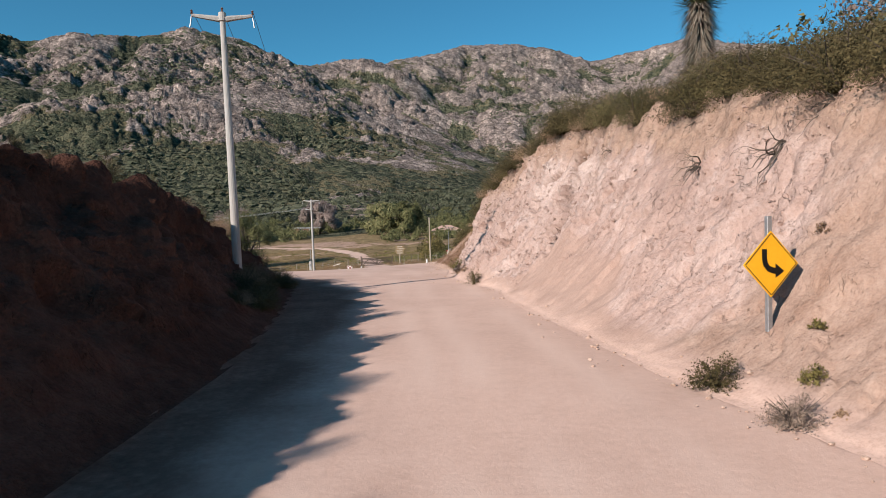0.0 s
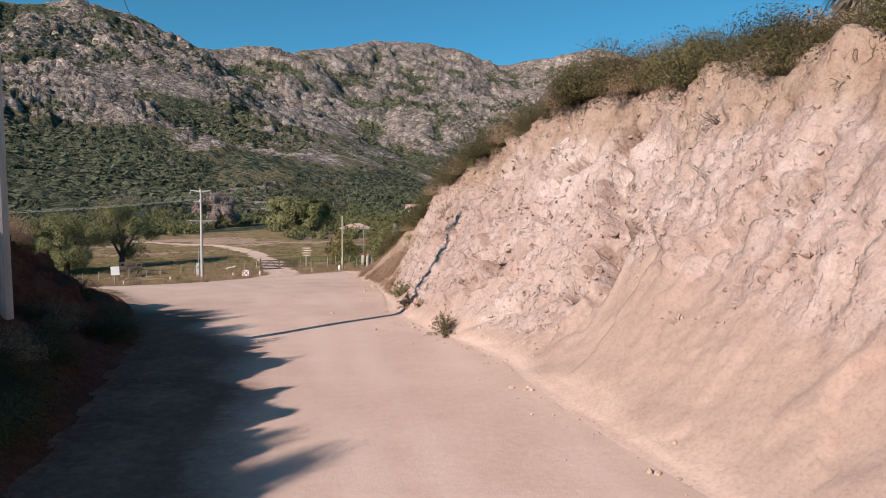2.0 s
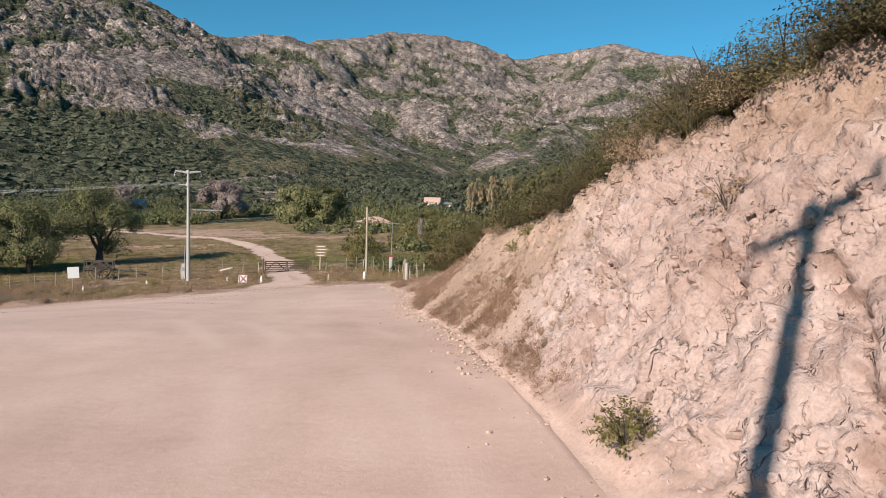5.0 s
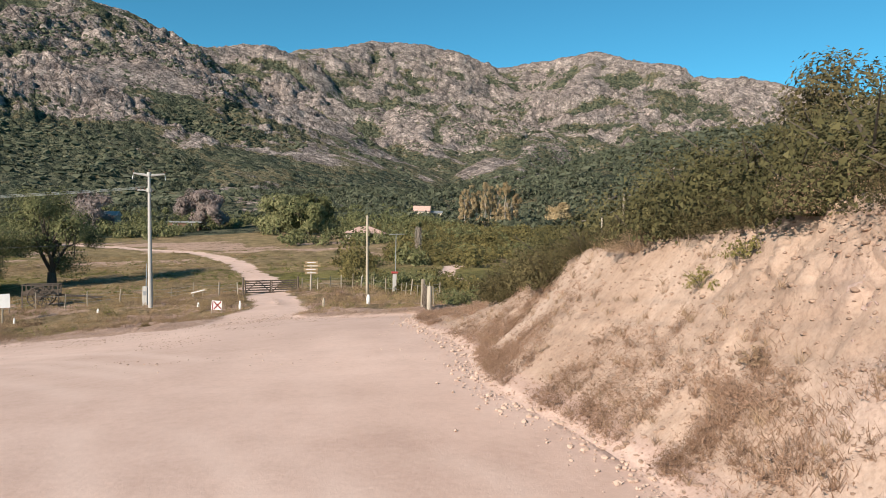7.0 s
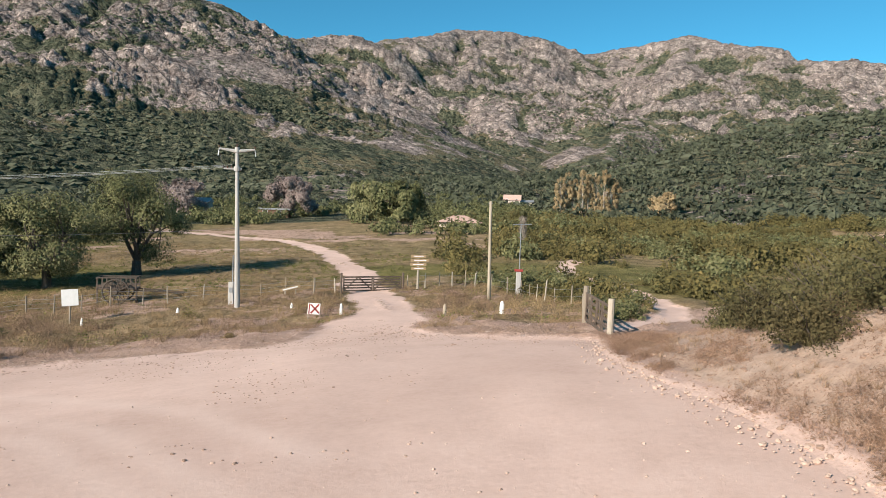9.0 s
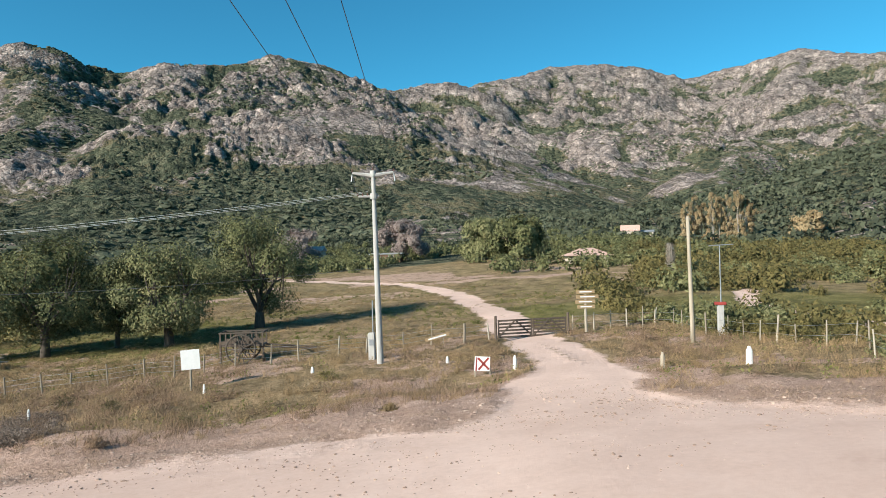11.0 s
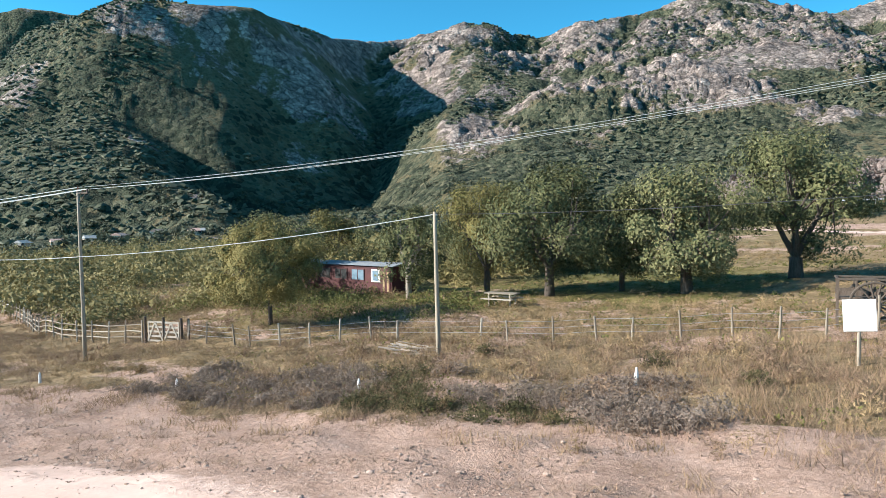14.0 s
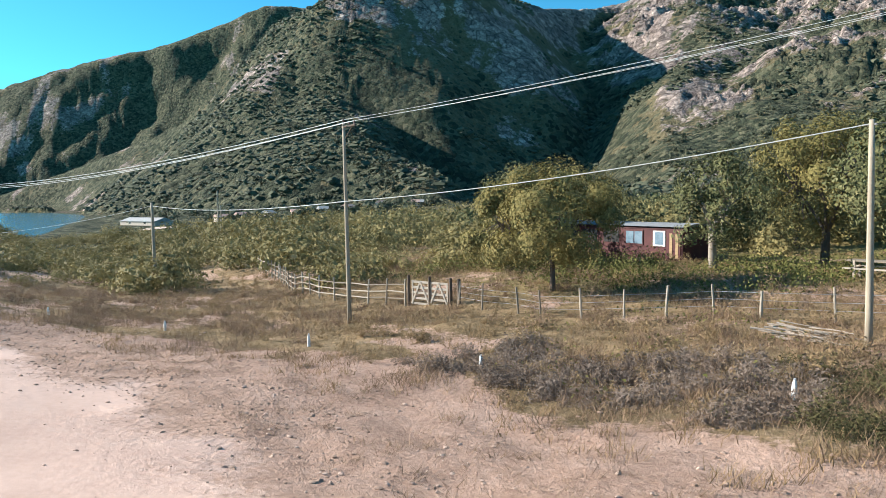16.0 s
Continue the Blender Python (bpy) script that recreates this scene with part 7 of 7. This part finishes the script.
def chevron(place, turn):
    t = thing("chevron_sign", place, "low white panel with a dark red cross mark", "road sign", turn=turn)
    part("panel", box(bm_new(), (0.62, 0.025, 0.58), (0, 0, 0.5), (0, 4, 0), 0.004), M_WHITE, t, "white panel")
    for s in (-0.3, 0.3):
        part("leg", box(bm_new(), (0.06, 0.05, 0.6), (s, 0.05, 0.15)), M_POST_WOOD, t)
    for a, x0, ln in ((42, 0.05, 0.72), (-42, 0.05, 0.72)):
        part("stripe", box(bm_new(), (0.085, 0.006, ln * 0.88), (x0, -0.0165, 0.5), (0, a, 0)), M_RED, t, "dark red stripe")
    part("stripe", box(bm_new(), (0.06, 0.006, 0.54), (-0.24, -0.0165, 0.5), (0, 4, 0)), M_RED, t, "dark red stripe")
    return t


chevron(at_ground(-13.25, 83.0), 12)

# ---- fences ----
post_bm = rod(bm_new(), (0, 0, -0.25), (0.01, 0.01, 1.08), 0.055, 0.045, 7, 0.02, 3)
POST_ME = bpy.data.meshes.new("post")
post_bm.to_mesh(POST_ME)
post_bm.free()
POST_ME.materials.append(M_POST_WOOD)


def wire_fence(path, gap, wires, label, h=1.0, thick=1.0, seed=3):
    """Posts of their own along a line, and strands of wire between them."""
    r = random.Random(seed)
    t = thing("wire_fence", at_ground(*path[0]), label, "fence")
    origin = Vector(t.location)
    tops = []
    for (ax, ay), (bx, by) in zip(path, path[1:]):
        n = max(1, round(math.hypot(bx - ax, by - ay) / gap))
        for k in range(n + (1 if (bx, by) == path[-1] else 0)):
            x, y = ax + (bx - ax) * k / n + r.uniform(-0.25, 0.25), ay + (by - ay) * k / n + r.uniform(-0.2, 0.2)
            o = new("post", POST_ME)
            o.parent = t
            big = 1.45 if r.random() < 0.2 else r.uniform(0.7, 1.0)
            hh = h * r.uniform(0.82, 1.1)
            o.matrix_basis = Matrix.Translation(Vector(at_ground(x, y)) - origin) @ Euler((r.uniform(-0.07, 0.07), r.uniform(-0.07, 0.07), r.uniform(0, 6))).to_matrix().to_4x4() @ Matrix.Diagonal((big * thick, big * thick, hh, 1))
            tops.append(Vector(at_ground(x, y)) - origin)
    for w in wires:
        bm = tube(bm_new(), [a + Vector((0, 0, w * h)) for a in tops], 0.006, 4)
        part("strand", bm, M_STEEL, t)
    return t


wire_fence([(-56.4, 79.6), (-50.0, 81.0), (-46.3, 83.4), (-42.4, 84.4), (-35.5, 85.7), (-29.0, 87.0), (-25.0, 89.0), (-20.0, 90.8), (-13.9, 93.9)], 1.75, (0.35, 0.6, 0.85), "low wire fence on grey wooden posts", 1.0)
wire_fence([(-9.0, 96.6), (-7.0, 97.4), (-4.2, 97.9)], 1.0, (0.4, 0.8), "short wire fence on grey wooden posts beside the gate", 1.1, seed=4)
wire_fence([(-4.2, 97.9), (-1.6, 92.5), (-0.6, 87.5), (1.2, 83.6), (0.2, 79.5), (-0.7, 75.8)], 1.5, (0.4, 0.8), "old wire fence leaning in the scrub", 1.05, 0.62, seed=5)
wire_fence([(2.27, 57.2), (2.4, 55.6)], 2.0, (0.5, 0.9), "two crooked pale fence posts on the sandy crest", 1.4, 0.75, seed=6)
wire_fence([(8.1, 19.7), (8.5, 23.4)], 4.0, (0.5, 0.9), "old pale fence posts on the crest of the bank", 1.1, 1.4, seed=7)


def rail_fence(path, gap, label):
    r = random.Random(9)
    t = thing("rail_fence", at_ground(*path[0]), label, "fence")
    origin = Vector(t.location)
    pts = []
    for (ax, ay), (bx, by) in zip(path, path[1:]):
        n = max(1, round(math.hypot(bx - ax, by - ay) / gap))
        for k in range(n + (1 if (bx, by) == path[-1] else 0)):
            pts.append(Vector(at_ground(ax + (bx - ax) * k / n, ay + (by - ay) * k / n)) - origin)
    for p in pts:
        o = new("post", POST_ME)
        o.parent = t
        o.matrix_basis = Matrix.Translation(p) @ Euler((r.uniform(-0.05, 0.05), r.uniform(-0.05, 0.05), r.uniform(0, 6))).to_matrix().to_4x4() @ Matrix.Diagonal((1.0, 1.0, 1.2, 1))
    for a, b in zip(pts, pts[1:]):
        for h in (0.35, 0.68, 1.02):
            part("rail", rod(bm_new(), a + Vector((0, 0, h + r.uniform(-0.03, 0.03))), b + Vector((0, 0, h + r.uniform(-0.03, 0.03))), 0.032, 0.028, 5), M_POST_WOOD, t)
    return t


rail_fence([(-59.6, 78.5), (-62.0, 77.6), (-66.5, 76.6), (-71.5, 76.8), (-80.0, 78.2), (-91.0, 79.5)], 1.5, "rustic rail fence of grey poles running down to the lake")


# ---- gates ----
def leaf_gate(t, x0, x1, h, mat, bars, z0=0.12, brace=True):
    """One gate leaf from x0 to x1: frame, bars and a brace."""
    w = x1 - x0
    for x in (x0 + 0.04, x1 - 0.04):
        part("stile", box(bm_new(), (0.08, 0.06, h), (x, 0, z0 + h / 2), bevel=0.005), mat, t)
    for k in range(bars):
        part("bar", box(bm_new(), (w - 0.16, 0.035, 0.105), ((x0 + x1) / 2, 0, z0 + 0.06 + (h - 0.12) * k / (bars - 1)), bevel=0.004), mat, t)
    if brace:
        a = math.degrees(math.atan2(h - 0.1, w / 2))
        ln = math.hypot(w / 2, h - 0.1)
        for s in (-1, 1):
            part("brace", box(bm_new(), (ln, 0.03, 0.08), ((x0 + x1) / 2 + s * w / 4, -0.034, z0 + h / 2), (0, s * a, 0)), mat, t)
    return t


M_GATE_LIGHT = simple("weathered_gate_boards", (0.30, 0.26, 0.21), (0.48, 0.43, 0.36), 4.0, 0.9, stretch=(1, 6, 6))


def ranch_gate(a, b, h, label, mat, posts, bars, double=True):
    pa, pb = Vector(at_ground(*a)), Vector(at_ground(*b))
    turn = math.degrees(math.atan2(pb.y - pa.y, pb.x - pa.x))
    w = math.hypot(pb.x - pa.x, pb.y - pa.y)
    t = thing("farm_gate", pa, label, "gate", turn=turn)
    for x in posts:
        part("gate_post", rod(bm_new(), (x * w, 0, -0.4), (x * w, 0, h + 0.35), 0.085 if double else 0.12, 0.075 if double else 0.11, 9, 0.02, 2), M_DARK_WOOD if double else M_POST_WOOD, t)
    if double:
        leaf_gate(t, 0.14, w / 2 - 0.02, h, mat, bars)
        leaf_gate(t, w / 2 + 0.02, w - 0.14, h, mat, bars)
    else:
        # one wide leaf of four framed bays, braced in turn
        for k in range(4):
            leaf_gate(t, 0.14 + (w - 0.28) * k / 4, 0.14 + (w - 0.28) * (k + 1) / 4, h, mat, bars, brace=k % 2 == 0)
    return t


ranch_gate((-13.5, 93.9), (-9.4, 95.9), 1.05, "closed double-leaf dark timber farm gate across the track", M_DARK_WOOD, (0.0, 1.0), 6)
ranch_gate((-0.86, 75.4), (-0.95, 71.2), 1.15, "dark timber farm gate at the side track", M_DARK_WOOD, (0.0, 1.04), 5, False)
ranch_gate((-59.3, 78.6), (-57.0, 79.5), 1.15, "small pale timber double gate in the rail fence", M_GATE_LIGHT, (-0.03, 0.5, 1.0, 1.2), 5)


def ranch_sign(place, turn):
    t = thing("ranch_sign", place, "rustic wooden sign of stacked boards with pale lettering", "sign", turn=turn)
    part("post", rod(bm_new(), (0, 0.06, -0.3), (0, 0.06, 2.2), 0.09, 0.08, 8), M_POST_WOOD, t)
    for k, (w, x) in enumerate(((1.1, 0.0), (1.35, 0.1), (1.2, -0.02), (1.05, 0.02))):
        z = 2.35 - 0.29 * k
        bd = part("board", box(bm_new(), (w, 0.035, 0.22), (x, 0, z), (0, random.uniform(-2, 2), 0), 0.01), M_SIGN_WOOD, t)
        part("lettering", box(bm_new(), (w * 0.66, 0.008, 0.06), (x, -0.0225, z)), M_WHITE, bd, "pale illegible lettering as a bar")
    return t


ranch_sign(at_ground(-8.35, 96.0), 14)


def low_sign(place, turn):
    t = thing("arrow_board", place, "low leaning wooden board with pale lettering", "sign", turn=turn)
    for s in (-0.35, 0.35):
        part("leg", box(bm_new(), (0.05, 0.04, 0.55), (s, 0.03, 0.15)), M_POST_WOOD, t)
    bd = part("board", box(bm_new(), (1.35, 0.03, 0.2), (0, 0, 0.42), (0, -14, 0), 0.01), M_SIGN_WOOD, t)
    part("lettering", box(bm_new(), (1.0, 0.008, 0.08), (0, -0.02, 0.42), (0, -14, 0)), M_WHITE, bd)
    return t


low_sign(at_ground(-16.6, 92.3), 14)


def meter_pillar(x, y, label, h, red=False):
    t = thing("meter_pillar", at_ground(x, y), label, "meter box")
    part("pillar", box(bm_new(), (0.32, 0.24, h), (0, 0, h / 2 - 0.1), bevel=0.02), M_CONCRETE, t)
    if red:
        part("hood", box(bm_new(), (0.55, 0.35, 0.16), (0, 0, h - 0.02), bevel=0.02), M_RED, t, "dull red cap")
    else:
        part("meter_door", box(bm_new(), (0.2, 0.02, 0.3), (0, -0.13, h * 0.6)), M_CONCRETE_DARK, t, "small dark meter door")
    part("mast", rod(bm_new(), (0.05, 0.05, h - 0.2), (0.05, 0.05, h + (3.1 if red else 1.5)), 0.035, 0.03, 7), M_STEEL, t)
    if red:
        part("mast_arm", rod(bm_new(), (-0.5, 0.05, h + 3.05), (0.75, 0.05, h + 3.1), 0.03, 0.03, 6), M_STEEL, t)
    return t


meter_pillar(-19.3, 88.6, "pale concrete meter pillar with a pipe mast", 1.45)
meter_pillar(-1.5, 93.4, "white concrete meter pillar with a red cap and mast", 1.75, True)


# ---- old cart ----
M_CART_WOOD = simple("weathered_cart_timber", (0.055, 0.042, 0.033), (0.12, 0.095, 0.075), 4.0, 0.9, stretch=(5, 5, 1))

def cart(place, turn):
    t = thing("farm_cart", place, "weathered two-wheeled wooden farm cart with big spoked wheels", "cart", turn=turn)
    R = 0.80
    for s in (-0.85, 0.85):
        w = thing("wheel", (0, s, R), "", "")
        w.parent = t
        ring = bm_new()
        n = 28
        tube(ring, [(math.cos(6.2832 * k / n) * R * 0.95, 0, math.sin(6.2832 * k / n) * R * 0.95) for k in range(n)], 0.045, 6, True)
        part("rim", ring, M_CART_WOOD, w)
        for k in range(14):
            a = 6.2832 * k / 14
            part("spoke", rod(bm_new(), (math.cos(a) * 0.1, 0, math.sin(a) * 0.1), (math.cos(a) * R * 0.93, 0, math.sin(a) * R * 0.93), 0.036, 0.028, 6), M_CART_WOOD, w)
        part("hub", rod(bm_new(), (0, -0.16, 0), (0, 0.16, 0), 0.12, 0.1, 12), M_DARK_WOOD, w)
    part("axle", rod(bm_new(), (0, -0.8, R), (0, 0.8, R), 0.06, 0.06, 8), M_IRON, t)
    part("bed", box(bm_new(), (2.3, 1.25, 0.1), (0.0, 0, R + 0.16), bevel=0.01), M_DARK_WOOD, t)
    for s in (-0.62, 0.62):
        for x in (-1.1, -0.55, 0.0, 0.55, 1.1):
            part("stake", box(bm_new(), (0.07, 0.06, 0.75), (x, s, R + 0.5)), M_DARK_WOOD, t)
        part("top_rail", box(bm_new(), (2.35, 0.07, 0.08), (0, s, R + 0.84), bevel=0.01), M_CART_WOOD, t)
        part("side_board", box(bm_new(), (2.3, 0.04, 0.16), (0, s, R + 0.34)), M_DARK_WOOD, t)
        part("shaft", rod(bm_new(), (0.9, s * 0.8, R + 0.1), (3.9, s * 0.5, R - 0.12), 0.05, 0.035, 7), M_CART_WOOD, t)
    for x in (-1.12, 1.12):
        part("end_rail", box(bm_new(), (0.06, 1.2, 0.08), (x, 0, R + 0.84)), M_CART_WOOD, t)
        part("end_leg", box(bm_new(), (0.09, 0.09, R + 0.15), (x, -0.5, (R + 0.15) / 2)), M_DARK_WOOD, t)
    return t


cart(at_ground(-26.9, 90.3), 14)


# ---- old railway carriage ----
def carriage(a, b, label):
    pa, pb = Vector(at_ground(*a)), Vector(at_ground(*b))
    turn = math.degrees(math.atan2(pb.y - pa.y, pb.x - pa.x))
    L = 13.0
    t = thing("railway_carriage", (pb.x, pb.y, pb.z - 1.0), label, "railway carriage", turn=turn)
    W, z0, z1 = 2.7, 0.85, 3.05
    # body runs back from the end at x = 0 to x = -L; the near side faces -y
    part("body", box(bm_new(), (L, W - 0.1, z1 - z0), (-L / 2, W / 2, (z0 + z1) / 2), bevel=0.03), M_CRIMSON, t)
    part("underframe", box(bm_new(), (L - 0.3, W - 0.5, 0.25), (-L / 2, W / 2, z0 - 0.13)), M_IRON, t)
    rf = bm_new()
    n = 10
    prof = [(-0.15 + (W + 0.3) * k / n, z1 + 0.04 + 0.2 * math.sin(math.pi * k / n)) for k in range(n + 1)]
    lo = [rf.verts.new((0.25, y, z)) for y, z in prof]
    hi = [rf.verts.new((-L - 0.25, y, z)) for y, z in prof]
    for k in range(n):
        rf.faces.new((lo[k], lo[k + 1], hi[k + 1], hi[k]))
    rf.faces.new(lo[::-1])
    rf.faces.new(hi)
    part("roof", rf, M_CONCRETE_DARK, t, "weathered dark grey sheet roof")
    for z in (z0 + 0.08, z0 + 0.55, z0 + 0.98, z1 - 0.1):
        part("moulding", box(bm_new(), (L, 0.03, 0.06), (-L / 2, 0.035, z)), M_CRIMSON, t)
    for k in range(6):
        x = -1.75 - 2.0 * k
        wf = part("window_frame", box(bm_new(), (1.5 if k else 0.95, 0.05, 0.95), (x, 0.03, 2.35), bevel=0.01), M_WHITE if k == 0 else M_CRIMSON, t, "white window frame" if k == 0 else "")
        for s in ((-0.36, 0.36) if k else (0.0,)):
            part("pane", box(bm_new(), (0.64, 0.02, 0.78), (x + s, 0.0, 2.36)), M_GLASS if k in (0, 1) else M_BLACK, wf)
    dr = part("door", box(bm_new(), (0.95, 0.06, 1.95), (-0.6, 0.02, 1.95), bevel=0.01), M_CRIMSON, t, "dark crimson panelled door")
    for s in (-0.22, 0.22):
        part("door_panel", box(bm_new(), (0.2, 0.03, 1.5), (-0.6 + s, -0.015, 1.95)), M_SIGN_WOOD, dr)
    for z in (0.35, 0.65):
        part("step", box(bm_new(), (0.8, 0.3, 0.05), (-0.6, -0.1, z)), M_DARK_WOOD, t)
    for x in (-2.2, -4.0, -9.4, -11.2):
        for y in (0.6, W - 0.6):
            part("wheel", rod(bm_new(), (x, y - 0.06, 0.45), (x, y + 0.06, 0.45), 0.45, 0.45, 18), M_IRON, t)
    part("buffer_beam", box(bm_new(), (0.14, W - 0.4, 0.3), (0.1, W / 2, z0 - 0.05)), M_IRON, t)
    return t


carriage((-72.0, 95.9), (-58.2, 96.2), "old crimson railway carriage half hidden by trees")


# ---- picnic bench, shed, wood pile ----
def bench_table(place, turn):
    t = thing("picnic_table", place, "weathered pale picnic table with benches under the trees", "table", turn=turn)
    part("top", box(bm_new(), (2.0, 0.75, 0.06), (0, 0, 0.74)), M_POST_WOOD, t)
    for s in (-0.7, 0.7):
        part("bench", box(bm_new(), (2.0, 0.25, 0.05), (0, s, 0.44)), M_POST_WOOD, t)
        part("trestle", box(bm_new(), (0.08, 1.5, 0.08), (s, 0, 0.42)), M_POST_WOOD, t)
        for y in (-0.35, 0.35):
            part("leg", box(bm_new(), (0.08, 0.08, 0.78), (s, y, 0.37)), M_POST_WOOD, t)
    return t


bench_table(at_ground(-46.2, 93.9), 10)


def brushwood(place, size, seed):
    """A low heap of grey cut branches."""
    r = random.Random(seed)
    t = thing("brushwood_pile", place, "low heap of grey cut branches in the verge", "branches")
    for k in range(26):
        a, lift = r.uniform(-0.5, 0.5), r.uniform(0.04, 0.42)
        mid = Vector((r.uniform(-0.5, 0.5) * size, r.uniform(-0.25, 0.25) * size, lift * (1 - 0.4 * r.random())))
        way = Vector((math.cos(a), math.sin(a), r.uniform(-0.12, 0.12))) * r.uniform(0.35, 0.75) * size
        bm = rod(bm_new(), mid - way, mid + way, r.uniform(0.018, 0.04), 0.01, 6, 0.06, 3)
        part("branch", bm, M_PALE_BARK if k % 3 else M_POST_WOOD, t)
    return t


brushwood(at_ground(-42.0, 82.1), 1.4, 3)
for k, (x, y, size, mat, label) in enumerate(((-31.2, 82.2, 0.75, M_LEAF_THORN, "round green bush in the dry verge"), (-27.6, 80.0, 0.6, M_LEAF_THORN, "spiky green bush in the dry verge"), (-20.2, 84.4, 0.7, M_LEAF_YELLOW, "yellow-green bush near the concrete pole"),
                                              (-23.5, 73.6, 0.42, M_DRY_DARK, "brown tuft at the edge of the road"), (-15.6, 76.6, 0.42, M_HERB, "low dry bush beside the track"),
                                              (-37.4, 79.4, 0.7, M_DRY_DARK, "wide grey-brown dry bush in the verge"), (-38.0, 82.2, 0.55, M_LEAF_THORN, "low green bush by the fence"), (-46.5, 76.0, 0.5, M_DRY_DARK, "reddish-brown dry bush in the verge"),
                                              (-50.5, 74.5, 0.55, M_HERB, "olive dry bush in the verge"), (-34.0, 75.6, 0.4, M_HERB, "low olive bush near the road"))):
    make_bush("bush", at_ground(x, y, -0.03), size, 800 + k, mat, label, 700, 0.045, squash=0.85, twigs=12)


def gable_house(name, place, turn, size, wall_h, roof_h, walls, roof, label, windows=(), eave=0.35, hip=0.0, group=""):
    t = thing(name, place, label, "house", group, turn)
    w, d = size
    part("wall", box(bm_new(), (w, d, wall_h), (0, 0, wall_h / 2 - 0.1), bevel=0.02), walls, t)
    bm = bm_new()
    a = [bm.verts.new(c) for c in ((-w / 2 - eave, -d / 2 - eave, wall_h - 0.12), (w / 2 + eave, -d / 2 - eave, wall_h - 0.12), (w / 2 + eave, d / 2 + eave, wall_h - 0.12), (-w / 2 - eave, d / 2 + eave, wall_h - 0.12))]
    r0, r1 = bm.verts.new((-w / 2 - eave + hip, 0, wall_h + roof_h)), bm.verts.new((w / 2 + eave - hip, 0, wall_h + roof_h))
    for q in ((a[0], a[1], r1, r0), (a[2], a[3], r0, r1), (a[3], a[0], r0), (a[1], a[2], r1), (a[3], a[2], a[1], a[0])):
        bm.faces.new(q)
    part("roof", bm, roof, t)
    for x, z, ww, hh in windows:
        wn_ = part("window", box(bm_new(), (ww + 0.12, 0.06, hh + 0.12), (x, -d / 2 - 0.005, z)), M_WHITE, t)
        part("pane", box(bm_new(), (ww, 0.03, hh), (x, -d / 2 - 0.03, z)), M_BLACK, wn_)
    return t


gable_house("house", at_ground(17.6, 284.0), -8, (5.6, 5.0), 2.9, 1.9, M_PLASTER, M_ROOF_TILE, "small cream house with a red tiled roof on the hillside", ((-1.8, 2.6, 0.9, 1.1), (1.6, 2.6, 0.9, 1.1)))
gable_house("house", at_ground(23.0, 285.0), -8, (4.2, 4.0), 2.3, 0.6, M_PLASTER, M_CONCRETE_DARK, "low cream annex with a grey roof beside the house", ((0, 1.5, 1.4, 1.0),))
gable_house("roofed_shelter", at_ground(-3.6, 172.0), 6, (7.0, 6.0), 1.3, 1.2, M_PLASTER, M_ROOF_TILE, "low house with a hipped pinkish tile roof in the scrub", (), 0.5, 3.0)
gable_house("hut", at_ground(-52.0, 228.0), 4, (8.0, 5.0), 2.3, 0.3, simple("red_brick_hut", (0.13, 0.07, 0.045), (0.22, 0.12, 0.08), 2.0, 0.9), M_SHEET, "small reddish brick hut with a flat sheet roof", ((-2, 1.2, 1.2, 1.6), (1.5, 1.2, 1.2, 1.6)))
gable_house("shed", at_ground(-78.0, 240.0), 4, (9.0, 5.0), 4.0, 1.2, M_PLASTER, M_SHEET, "pale shed beside bare trees", ((0, 1.6, 2.0, 2.0),))
for k, (x, y, w) in enumerate(((-290, 200, 10), (-281, 194, 7), (-301, 150, 8), (-297, 160, 7), (-314, 122, 8), (-318, 131, 7), (-312, 141, 6), (-300, 172, 7), (-285, 181, 8))):
    gable_house("house", (x, y, float(land_z(np.array([float(x)]), np.array([float(y)]))[0])), 60 + 9 * k, (w * 0.6, 5.0), 2.4, 1.0, M_PLASTER, M_ROOF_TILE if k % 3 else M_SHEET, "distant village house among the trees at the mountain foot", ((-2, 1.8, 1.2, 1.2), (2, 1.8, 1.2, 1.2)), group="village houses")
gable_house("warehouse", (-318, 94, -8.3), 25, (24.0, 8.0), 1.7, 1.3, M_PLASTER, M_SHEET, "long white lakeside shed with a grey roof", ((-5, 1.0, 1.6, 0.9), (5.5, 1.0, 1.6, 0.9)))
